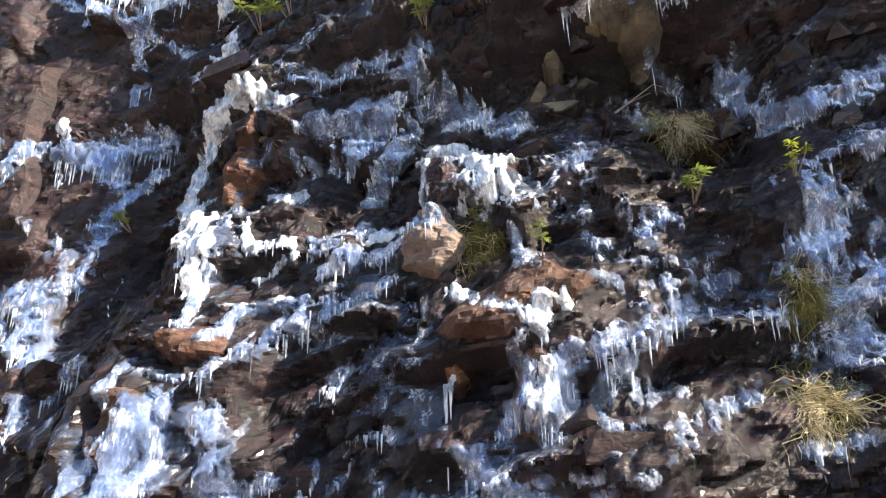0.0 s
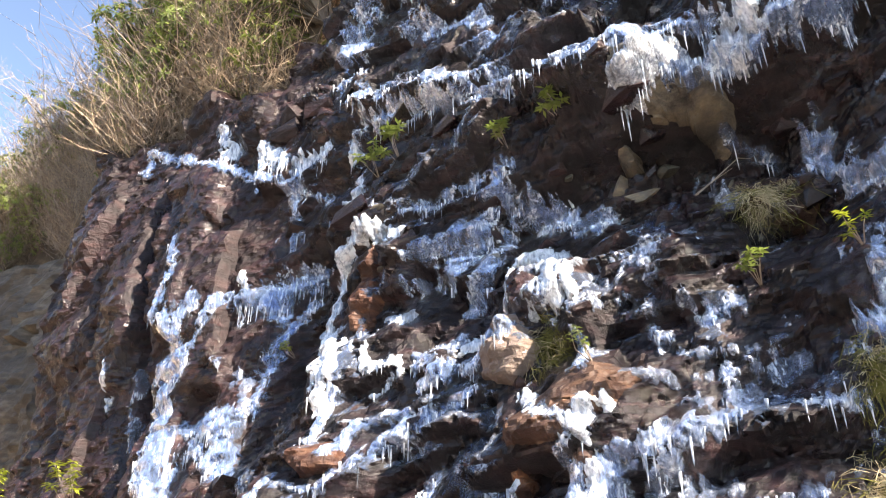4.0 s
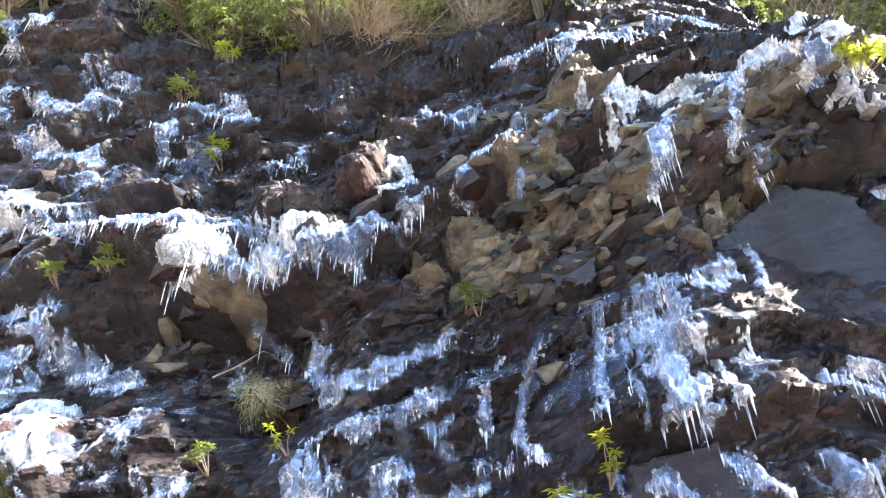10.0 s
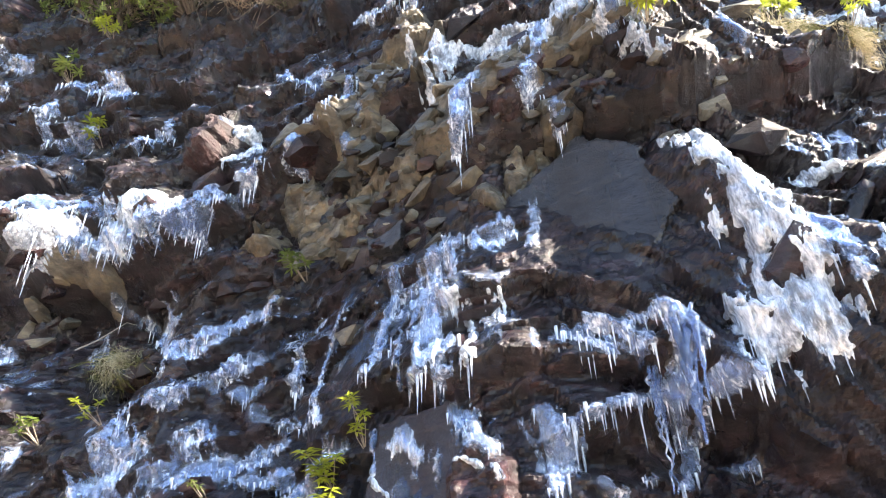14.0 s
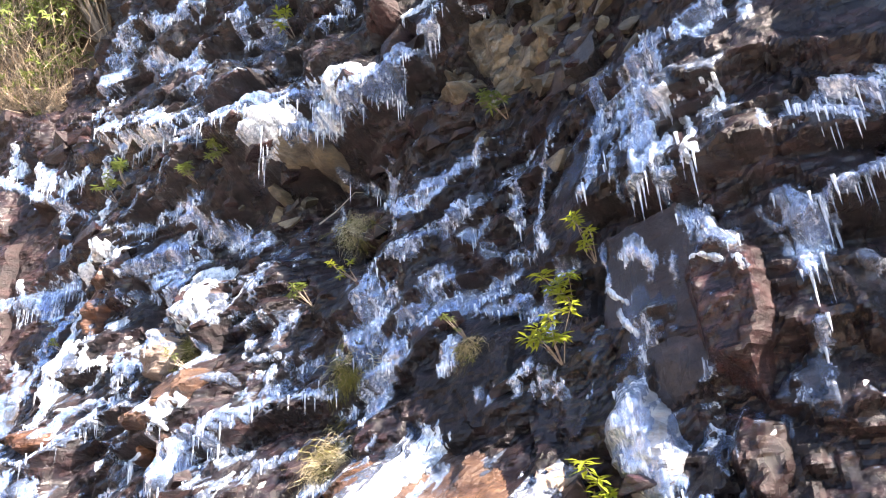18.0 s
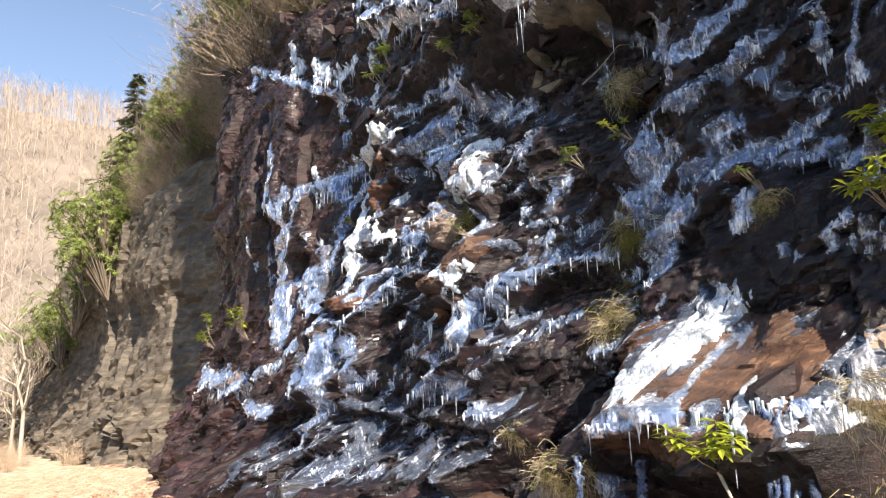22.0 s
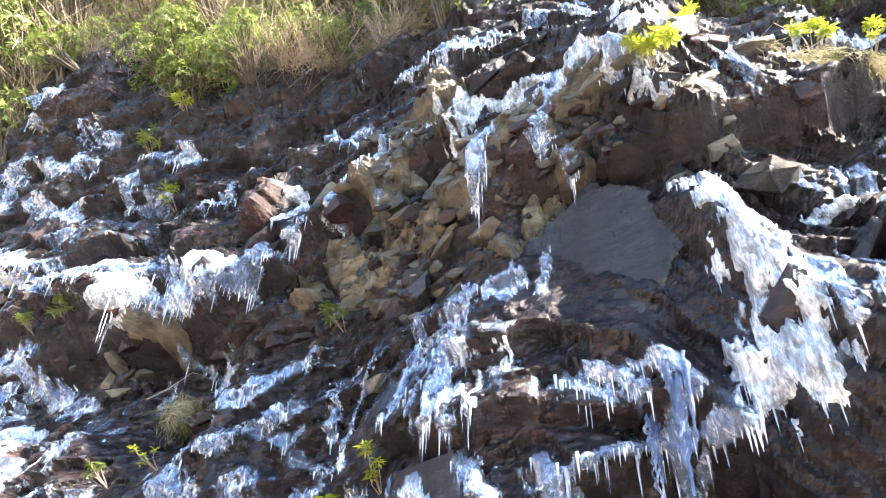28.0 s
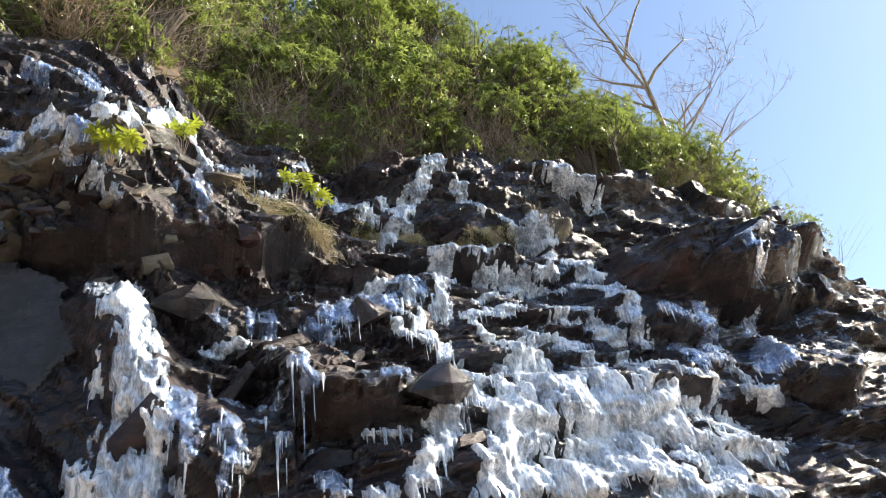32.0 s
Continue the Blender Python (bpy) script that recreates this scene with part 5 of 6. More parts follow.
flow(ICE_WHITE, 0.06, 0.10, 0.26, [(6.35, 7.46), (6.66, 7.27), (7.47, 9.74)])
flow(ICE, 0.06, 0.25, 0.27, [(6.68, 7.18), (6.77, 6.92)])
flow(ICE, 0.04, 0.15, 0.23, [(6.31, 9.54), (6.53, 9.18)])
flow(ICE, 0.04, 0.25, 0.22, [(0.85, 5.63), (1.1, 5.43)])
flow(ICE, 0.05, 0.10, 0.28, [(1.5, 5.45), (1.51, 5.04), (1.83, 4.59)])
flow(ICE, 0.05, 0.10, 0.26, [(1.83, 4.59), (2.2, 4.62), (2.55, 4.91), (2.88, 5.11)])
flow(ICE, 0.05, 0.10, 0.25, [(1.79, 4.02), (2.29, 4.07), (2.64, 4.4)])
flow(ICE, 0.07, 0.15, 0.47, [(1.78, 3.76), (1.66, 3.5), (1.57, 3.22)])
flow(ICE, 0.06, 0.10, 0.39, [(2.08, 3.05), (1.75, 2.84), (1.68, 2.54)])
flow(ICE, 0.05, 0.05, 0.23, [(2.51, 3.71), (2.25, 3.39), (2.06, 3.37)])
flow(ICE, 0.05, 0.12, 0.28, [(2.48, 3.36), (2.88, 3.49), (3.18, 3.59)])
flow(ICE, 0.04, 0.15, 0.22, [(2.92, 4.26), (2.8, 4.11)])
flow(ICE, 0.05, 0.15, 0.19, [(3.73, 4.79), (3.63, 4.33), (3.51, 3.99), (3.66, 3.73)])
flow(GLAZE, 0.04, 0.10, 0.15, [(3.13, 3.84), (3.81, 3.6)])
flow(ICE, 0.04, 0.05, 0.17, [(3.66, 3.14), (3.49, 3.06)])
flow(ICE, 0.04, 0.05, 0.19, [(3.54, 2.57), (3.39, 2.46)])
flow(ICE, 0.09, 0.25, 0.51, [(4.85, 5.02), (4.73, 4.35), (4.78, 3.88)])
flow(ICE, 0.06, 0.15, 0.21, [(4.41, 5.06), (4.28, 4.37), (4.23, 3.94)])
flow(ICE_WHITE, 0.05, 0.30, 0.25, [(5.02, 4.37), (5.12, 4.1), (5.15, 3.78)])
flow(ICE, 0.05, 0.05, 0.29, [(5.44, 5.1), (5.22, 4.94)])
flow(GLAZE, 0.04, 0.00, 0.21, [(5.67, 5.69), (5.75, 5.19), (5.65, 4.68)])
flow(ICE_WHITE, 0.04, 0.10, 0.16, [(5.37, 4.33), (5.42, 4.11)])
flow(ICE, 0.04, 0.15, 0.15, [(5.66, 3.97), (5.67, 3.8)])
flow(ICE, 0.04, 0.10, 0.17, [(5.06, 3.38), (5.24, 3.1)])
flow(ICE_WHITE, 0.04, 0.00, 0.09, [(5.0, 3.02), (5.28, 2.91), (5.32, 2.81)])
flow(ICE_WHITE, 0.03, 0.00, 0.08, [(4.37, 2.82), (4.48, 2.61)])
flow(ICE, 0.04, 0.00, 0.12, [(4.25, 3.44), (4.3, 3.08)])
flow(ICE_WHITE, 0.03, 0.00, 0.09, [(4.2, 3.09), (4.43, 2.86)])
flow(ICE, 0.05, 0.25, 0.18, [(5.64, 3.33), (5.74, 3.04), (5.65, 2.79)])
flow(ICE, 0.06, 0.30, 0.18, [(5.82, 3.21), (6.24, 3.36), (6.53, 3.44), (7.08, 3.34)])
flow(ICE, 0.05, 0.20, 0.16, [(5.9, 3.21), (5.74, 2.87)])
flow(ICE, 0.05, 0.22, 0.23, [(5.87, 3.95), (6.18, 3.81), (6.42, 3.77)])
flow(ICE, 0.05, 0.15, 0.19, [(6.41, 3.97), (6.67, 3.92), (6.67, 3.64)])
flow(ICE, 0.06, 0.20, 0.15, [(6.65, 3.56), (6.59, 3.29), (6.63, 3.05), (6.53, 2.77)])
flow(ICE, 0.04, 0.15, 0.13, [(6.2, 2.9), (6.31, 2.84)])
flow(ICE, 0.04, 0.20, 0.11, [(6.78, 3.28), (6.72, 3.12)])
flow(ICE, 0.05, 0.30, 0.14, [(6.21, 2.52), (6.52, 2.55)])
flow(ICE_WHITE, 0.08, 0.20, 0.25, [(6.57, 2.46), (6.81, 2.39), (6.84, 2.19)])
flow(GLAZE, 0.03, 0.00, 0.26, [(4.39, 3.26), (4.78, 3.31)])
flow(ICE_WHITE, 0.12, 0.20, 0.50, [(7.22, 5.63), (7.35, 5.19), (7.35, 4.74)])
flow(ICE_WHITE, 0.07, 0.10, 0.24, [(7.45, 5.55), (7.55, 4.97)])
flow(ICE_WHITE, 0.08, 0.10, 0.22, [(7.59, 4.67), (7.54, 4.4)])
flow(ICE_WHITE, 0.13, 0.20, 0.53, [(7.49, 4.27), (7.43, 3.92), (7.38, 3.61)])
flow(ICE_WHITE, 0.08, 0.15, 0.22, [(7.68, 4.22), (7.61, 3.81)])
flow(ICE, 0.05, 0.05, 0.24, [(7.84, 5.73), (8.01, 5.43)])
flow(ICE, 0.04, 0.15, 0.16, [(8.3, 5.68), (8.32, 5.43)])
flow(ICE_WHITE, 0.05, 0.05, 0.17, [(7.91, 5.14), (8.36, 5.16), (8.69, 4.84)])
flow(ICE, 0.05, 0.35, 0.17, [(8.63, 4.74), (8.69, 4.45)])
flow(ICE, 0.04, 0.20, 0.14, [(8.07, 4.18), (8.32, 4.16)])
flow(ICE, 0.05, 0.15, 0.16, [(8.15, 3.89), (8.1, 3.64)])
flow(ICE, 0.04, 0.30, 0.09, [(8.45, 4.04), (8.54, 4.05)])
flow(ICE, 0.08, 0.30, 0.50, [(9.2, 5.71), (9.63, 5.94), (10.02, 6.28)])
flow(ICE_WHITE, 0.07, 0.30, 0.23, [(10.06, 6.44), (9.99, 5.64), (10.07, 5.23)])
flow(ICE_WHITE, 0.07, 0.15, 0.33, [(10.67, 7.15), (10.39, 6.04)])
flow(ICE_WHITE, 0.05, 0.00, 0.15, [(9.29, 6.06), (9.92, 6.44)])
flow(ICE_WHITE, 0.06, 0.30, 0.16, [(10.19, 5.39), (10.02, 4.69)])
flow(ICE_WHITE, 0.09, 0.20, 0.28, [(9.8, 4.31), (9.77, 3.99), (9.42, 3.66), (9.19, 3.46)])
flow(ICE_WHITE, 0.05, 0.35, 0.11, [(9.16, 4.12), (9.45, 4.09)])
flow(ICE_WHITE, 0.06, 0.10, 0.18, [(10.88, 6.31), (11.77, 6.7), (12.36, 6.7), (12.75, 6.49)])
flow(ICE_WHITE, 0.06, 0.15, 0.27, [(11.88, 6.39), (11.73, 5.89)])
flow(ICE_WHITE, 0.05, 0.10, 0.18, [(10.68, 5.77), (10.78, 5.34)])
flow(ICE_WHITE, 0.05, 0.10, 0.17, [(11.18, 5.69), (11.58, 5.41)])
flow(ICE_WHITE, 0.07, 0.10, 0.22, [(12.75, 6.49), (12.53, 5.78), (12.55, 5.41)])
flow(ICE_WHITE, 0.06, 0.18, 0.19, [(12.14, 5.17), (11.86, 4.55)])
flow(ICE_WHITE, 0.05, 0.05, 0.17, [(11.61, 5.29), (11.76, 4.9)])
flow(ICE_WHITE, 0.15, 0.30, 0.67, [(10.61, 4.51), (10.23, 3.87), (10.04, 3.41)])
flow(ICE_WHITE, 0.08, 0.35, 0.25, [(10.35, 4.86), (10.24, 4.47)])
flow(ICE_WHITE, 0.12, 0.10, 0.57, [(10.94, 4.97), (11.14, 4.52), (11.41, 4.31)])
flow(ICE_WHITE, 0.13, 0.10, 0.64, [(11.1, 4.03), (10.73, 3.57)])
flow(ICE_WHITE, 0.12, 0.10, 0.47, [(11.82, 4.33), (12.3, 4.09), (12.87, 3.89)])
flow(ICE_WHITE, 0.12, 0.10, 0.51, [(11.44, 3.91), (11.62, 3.53)])
flow(ICE_WHITE, 0.09, 0.10, 0.37, [(13.01, 4.27), (13.13, 3.97)])
flow(ICE_WHITE, 0.06, 0.12, 0.21, [(12.81, 4.72), (12.75, 4.42)])
flow(ICE_WHITE, 0.06, 0.05, 0.20, [(13.24, 4.66), (13.57, 4.55)])
flow(ICE_WHITE, 0.09, 0.05, 0.22, [(11.87, 3.52), (12.51, 3.4)])
flow(ICE, 0.04, 0.18, 0.19, [(14.03, 6.48), (14.19, 6.23)])
flow(ICE_WHITE, 0.04, 0.00, 0.12, [(13.82, 6.56), (14.33, 6.66)])
flow(ICE, 0.04, 0.05, 0.21, [(13.41, 5.97), (13.28, 5.61)])
flow(ICE, 0.04, 0.12, 0.21, [(12.88, 5.85), (13.16, 5.74)])
flow(ICE, 0.05, 0.05, 0.25, [(13.34, 5.47), (13.13, 5.04)])
flow(ICE, 0.06, 0.10, 0.31, [(14.27, 5.81), (13.73, 4.96)])
flow(ICE_WHITE, 0.04, 0.00, 0.24, [(14.69, 7.02), (18.15, 9.41)])
flow(ICE_WHITE, 0.06, 0.05, 0.20, [(7.04, 8.89), (7.57, 9.61), (8.01, 7.95)])
flow(ICE_WHITE, 0.06, 0.10, 0.27, [(8.0, 7.96), (8.32, 7.87), (9.16, 9.6)])
flow(ICE, 0.05, 0.10, 0.18, [(6.63, 7.26), (6.71, 6.92)])
flow(ICE_WHITE, 0.05, 0.05, 0.16, [(4.79, 7.64), (5.17, 7.49)])
flow(ICE_WHITE, 0.05, 0.05, 0.15, [(5.38, 7.53), (5.94, 7.53)])
flow(ICE, 0.04, 0.10, 0.18, [(6.1, 7.44), (6.05, 7.01)])
flow(ICE_WHITE, 0.04, 0.30, 0.12, [(7.56, 6.86), (7.64, 6.65)])
flow(ICE, 0.05, 0.12, 0.16, [(7.74, 6.88), (7.81, 6.6)])
flow(ICE_WHITE, 0.05, 0.05, 0.29, [(7.82, 9.09), (8.42, 9.08)])
flow(ICE_WHITE, 0.04, 0.00, 0.49, [(9.33, 8.9), (9.79, 8.77), (10.04, 8.5)])
flow(ICE_WHITE, 0.04, 0.00, 0.21, [(10.18, 8.92), (10.68, 8.29)])
flow(ICE, 0.05, 0.15, 0.26, [(9.61, 7.83), (9.87, 7.67)])
flow(ICE_WHITE, 0.06, 0.15, 0.32, [(10.0, 7.73), (11.2, 9.82)])
flow(ICE_WHITE, 0.04, 0.08, 0.20, [(12.02, 8.62), (12.2, 8.34)])
flow(ICE_WHITE, 0.06, 0.18, 0.33, [(13.12, 9.74), (13.92, 9.63), (14.04, 9.15)])
flow(ICE_WHITE, 0.04, 0.05, 0.28, [(12.35, 8.26), (12.73, 8.05)])
flow(ICE_WHITE, 0.04, 0.00, 0.23, [(12.09, 7.98), (12.32, 8.04)])
flow(ICE, 0.05, 0.10, 0.22, [(5.24, 6.92), (5.25, 6.51)])
flow(ICE, 0.04, 0.10, 0.12, [(5.88, 6.63), (5.86, 6.42)])
flow(ICE, 0.05, 0.10, 0.16, [(-3.07, 4.17), (-3.11, 3.49), (-3.19, 2.98)])
flow(ICE, 0.05, 0.10, 0.15, [(-3.28, 2.21), (-3.49, 1.57)])
flow(ICE, 0.05, 0.10, 0.27, [(-5.9, 5.24), (-6.25, 4.2), (-6.04, 3.0)])
flow(ICE_WHITE, 0.05, 0.15, 0.28, [(-5.06, 3.54), (-5.77, 3.22)])
flow(ICE, 0.05, 0.10, 0.22, [(-5.6, 3.34), (-4.73, 2.83)])
flow(ICE, 0.05, 0.10, 0.30, [(-3.15, 2.29), (-3.08, 1.72), (-3.26, 1.27)])
flow(ICE, 0.05, 0.05, 0.30, [(-5.08, 2.34), (-5.87, 1.94)])
flow(ICE, 0.05, 0.15, 0.55, [(-9.48, 2.01), (-6.85, 1.77)])
flow(ICE, 0.04, 0.05, 0.30, [(-6.92, 1.47), (-5.23, 1.29)])
flow(ICE, 0.06, 0.05, 0.24, [(-3.39, 1.15), (-3.49, 0.83)])
flow(GLAZE, 0.04, 0.00, 0.43, [(-2.76, 0.69), (-2.97, 0.31), (-3.42, -0.05)])
flow(GLAZE, 0.04, 0.05, 0.40, [(-2.45, 0.67), (-1.15, 0.57)])
flow(ICE, 0.03, 0.12, 0.22, [(-2.28, 1.69), (-2.68, 1.61)])
flow(ICE, 0.04, 0.20, 0.24, [(-1.32, 1.55), (-0.07, 1.5)])
flow(ICE, 0.04, 0.10, 0.22, [(-0.99, 1.86), (-0.58, 1.6)])
flow(ICE, 0.04, 0.12, 0.17, [(0.14, 1.32), (0.55, 1.31)])
flow(ICE, 0.04, 0.15, 0.23, [(-0.24, 2.44), (-0.32, 2.01)])
flow(GLAZE, 0.03, 0.00, 0.40, [(1.99, 2.15), (1.91, 1.87), (1.58, 1.7)])
flow(ICE, 0.02, 0.02, 0.16, [(2.77, 1.82), (2.72, 1.53), (2.75, 1.32)])
flow(ICE, 0.04, 0.18, 0.20, [(2.06, 1.19), (2.47, 1.28), (2.91, 1.27)])
flow(ICE_WHITE, 0.07, 0.30, 0.17, [(3.15, 1.39), (3.34, 1.18)])
flow(ICE_WHITE, 0.06, 0.18, 0.16, [(3.34, 1.33), (3.6, 1.32)])
flow(ICE, 0.05, 0.05, 0.12, [(2.05, 0.81), (2.01, 0.61)])
flow(ICE, 0.04, 0.10, 0.35, [(4.44, 2.18), (4.41, 1.86), (4.53, 1.56)])
flow(ICE, 0.06, 0.18, 0.17, [(4.48, 1.39), (4.49, 1.15), (4.47, 0.91)])
flow(GLAZE, 0.05, 0.05, 0.22, [(4.59, 0.72), (4.57, 0.51)])
flow(GLAZE, 0.04, 0.00, 0.31, [(0.31, 0.24), (0.66, 0.05), (0.86, -0.18)])
flow(ICE, 0.02, 0.00, 0.16, [(1.16, 0.47), (1.41, 0.25)])
flow(GLAZE, 0.04, 0.00, 0.33, [(-1.96, 1.3), (-0.35, 0.95)])
flow(ICE, 0.04, 0.20, 0.19, [(2.69, 3.02), (2.7, 2.75)])
flow(GLAZE, 0.05, 0.00, 0.34, [(3.07, 2.44), (3.79, 2.35)])
flow(GLAZE, 0.05, 0.00, 0.35, [(2.35, 3.26), (2.82, 3.32)])
flow(ICE, 0.04, 0.10, 0.20, [(3.06, 3.24), (3.4, 3.25)])
flow(GLAZE, 0.05, 0.00, 0.46, [(0.52, 3.0), (0.95, 3.12)])
flow(GLAZE, 0.05, 0.00, 0.44, [(-0.03, 3.75), (0.68, 3.65)])
flow(ICE, 0.04, 0.05, 0.34, [(-1.39, 5.4), (-0.56, 5.11)])
flow(ICE, 0.04, 0.10, 0.20, [(0.41, 3.6), (0.61, 3.66)])
flow(GLAZE, 0.05, 0.00, 0.32, [(2.91, 3.91), (3.4, 3.79)])
flow(GLAZE, 0.05, 0.00, 0.34, [(2.45, 4.32), (2.87, 4.45)])
flow(ICE, 0.04, 0.15, 0.19, [(3.3, 4.57), (3.23, 4.17)])
flow(ICE, 0.05, 0.10, 0.17, [(4.9, 3.56), (5.01, 3.35)])
flow(GLAZE, 0.05, 0.00, 0.46, [(4.69, 2.96), (5.0, 3.18)])
flow(ICE, 0.03, 0.00, 0.24, [(4.53, 3.29), (4.63, 3.12)])
flow(ICE, 0.05, 0.10, 0.19, [(6.12, 3.99), (6.31, 3.91)])
flow(GLAZE, 0.05, 0.00, 0.24, [(5.47, 3.29), (5.59, 2.92)])
flow(ICE, 0.05, 0.18, 0.15, [(6.88, 2.89), (7.04, 2.9)])
flow(ICE, 0.05, 0.20, 0.17, [(6.8, 3.43), (7.09, 3.32)])
flow(GLAZE, 0.05, 0.00, 0.27, [(6.02, 2.76), (6.25, 2.61)])
flow(ICE, 0.04, 0.12, 0.12, [(5.68, 2.41), (5.63, 2.27)])
flow(ICE, 0.05, 0.30, 0.14, [(6.26, 2.33), (6.47, 2.38)])
flow(GLAZE, 0.05, 0.00, 0.54, [(0.28, 5.43), (0.99, 4.79)])
flow(GLAZE, 0.05, 0.00, 0.32, [(3.88, 3.39), (3.64, 2.82)])
flow(GLAZE, 0.05, 0.00, 0.39, [(-0.35, 4.27), (0.14, 4.45)])
flow(GLAZE, 0.05, 0.00, 0.29, [(0.42, 3.05), (1.05, 3.13)])
flow(GLAZE, 0.05, 0.00, 0.30, [(-0.24, 2.21), (0.49, 2.27)])
flow(GLAZE, 0.05, 0.00, 0.28, [(0.08, 1.89), (0.73, 2.03)])
flow(ICE, 0.04, 0.10, 0.15, [(0.72, 2.11), (0.99, 2.18)])
flow(GLAZE, 0.05, 0.00, 0.38, [(-2.47, 4.66), (-2.04, 4.9)])
flow(GLAZE, 0.05, 0.00, 0.30, [(-2.59, 2.73), (-2.78, 2.45)])
flow(GLAZE, 0.05, 0.00, 0.45, [(-5.37, 4.32), (-5.02, 3.84)])
flow(ICE, 0.04, 0.10, 0.17, [(-2.26, 3.62), (-1.98, 3.66)])
flow(GLAZE, 0.05, 0.00, 0.23, [(-0.67, 2.54), (-0.49, 2.37)])
flow(ICE_WHITE, 0.06, 0.10, 0.28, [(11.21, 6.83), (11.64, 6.78), (12.18, 7.01)])
flow(ICE_WHITE, 0.05, 0.10, 0.23, [(12.1, 6.19), (12.27, 5.79)])
flow(ICE_WHITE, 0.06, 0.10, 0.27, [(10.65, 4.96), (11.13, 5.09)])
flow(ICE_WHITE, 0.07, 0.12, 0.31, [(11.6, 4.75), (11.77, 4.45)])
flow(ICE_WHITE, 0.08, 0.10, 0.33, [(12.05, 3.89), (12.36, 3.71)])
flow(ICE, 0.05, 0.15, 0.22, [(8.81, 5.53), (9.01, 5.37)])
flow(ICE, 0.05, 0.20, 0.19, [(8.49, 5.66), (8.53, 5.36)])
flow(ICE, 0.05, 0.20, 0.16, [(6.27, 3.94), (6.38, 3.75)])
flow(ICE, 0.05, 0.10, 0.16, [(6.66, 3.87), (6.8, 3.7)])
flow(GLAZE, 0.05, 0.00, 0.36, [(8.05, 4.51), (8.41, 4.43)])
flow(GLAZE, 0.05, 0.00, 0.32, [(9.14, 4.64), (9.5, 4.52)])
flow(ICE_WHITE, 0.05, 0.20, 0.17, [(13.27, 4.97), (13.43, 4.82)])
flow(ICE, 0.05, 0.10, 0.23, [(12.9, 5.3), (12.85, 4.99)])
flow(ICE_WHITE, 0.07, 0.12, 0.36, [(5.83, 7.26), (6.36, 7.28), (6.82, 7.18), (8.09, 8.26)])
flow(ICE_WHITE, 0.06, 0.15, 0.25, [(6.54, 7.0), (6.99, 6.9)])
flow(ICE_WHITE, 0.05, 0.10, 0.24, [(5.48, 7.2), (5.88, 7.15)])
flow(ICE_WHITE, 0.05, 0.10, 0.21, [(6.85, 6.72), (7.13, 6.43)])
flow(ICE, 0.05, 0.30, 0.23, [(5.16, 6.77), (5.18, 6.32)])
flow(ICE, 0.05, 0.25, 0.19, [(6.06, 6.46), (6.12, 6.21)])
flow(ICE, 0.05, 0.20, 0.30, [(3.74, 9.48), (4.33, 9.2)])
flow(ICE, 0.05, 0.15, 0.33, [(4.59, 8.99), (5.72, 9.26)])
flow(ICE, 0.05, 0.20, 0.27, [(3.0, 8.45), (3.57, 8.24)])
flow(ICE, 0.05, 0.15, 0.32, [(-0.93, 9.46), (0.01, 9.24)])
flow(ICE, 0.05, 0.15, 0.35, [(-2.46, 10.5), (-1.79, 10.2)])
flow(ICE_WHITE, 0.07, 0.12, 0.31, [(11.13, 7.12), (12.18, 8.07), (12.59, 7.71)])
flow(ICE_WHITE, 0.07, 0.12, 0.29, [(12.43, 7.27), (12.66, 6.81)])
flow(ICE_WHITE, 0.07, 0.15, 0.25, [(10.62, 5.96), (11.22, 6.13)])
flow(ICE_WHITE, 0.07, 0.12, 0.21, [(10.88, 5.35), (11.46, 5.49), (11.79, 5.39)])
flow(ICE_WHITE, 0.07, 0.12, 0.25, [(12.03, 5.83), (12.29, 5.59)])
flow(ICE_WHITE, 0.08, 0.15, 0.26, [(11.04, 4.81), (11.45, 4.86), (11.59, 4.53)])
flow(ICE_WHITE, 0.08, 0.12, 0.25, [(12.2, 4.89), (12.52, 4.73)])
flow(ICE_WHITE, 0.08, 0.12, 0.26, [(12.01, 4.54), (12.5, 4.43)])
flow(ICE_WHITE, 0.09, 0.12, 0.29, [(11.35, 4.15), (11.7, 4.01)])
flow(ICE_WHITE, 0.09, 0.12, 0.31, [(12.51, 4.32), (12.86, 4.12)])
flow(ICE_WHITE, 0.08, 0.20, 0.20, [(10.28, 5.04), (10.07, 4.36)])
flow(ICE_WHITE, 0.07, 0.15, 0.22, [(9.7, 5.52), (9.87, 5.23)])
flow(ICE_WHITE, 0.06, 0.12, 0.30, [(12.45, 8.43), (12.8, 8.17)])
flow(ICE_WHITE, 0.05, 0.10, 0.25, [(11.45, 9.17), (11.69, 8.68)])
flow(ICE_WHITE, 0.05, 0.10, 0.22, [(9.14, 7.81), (9.52, 7.85)])
flow(ICE_WHITE, 0.05, 0.00, 0.36, [(2.57, 2.18), (2.45, 1.77), (2.22, 1.45)])
flow(ICE_WHITE, 0.04, 0.00, 0.23, [(2.7, 2.05), (2.49, 1.62)])
flow(ICE, 0.05, 0.20, 0.21, [(7.77, 4.39), (7.85, 3.95)])
flow(ICE, 0.05, 0.20, 0.16, [(8.14, 4.11), (8.18, 3.83)])
flow(ICE, 0.05, 0.15, 0.18, [(8.83, 3.99), (8.89, 3.63)])

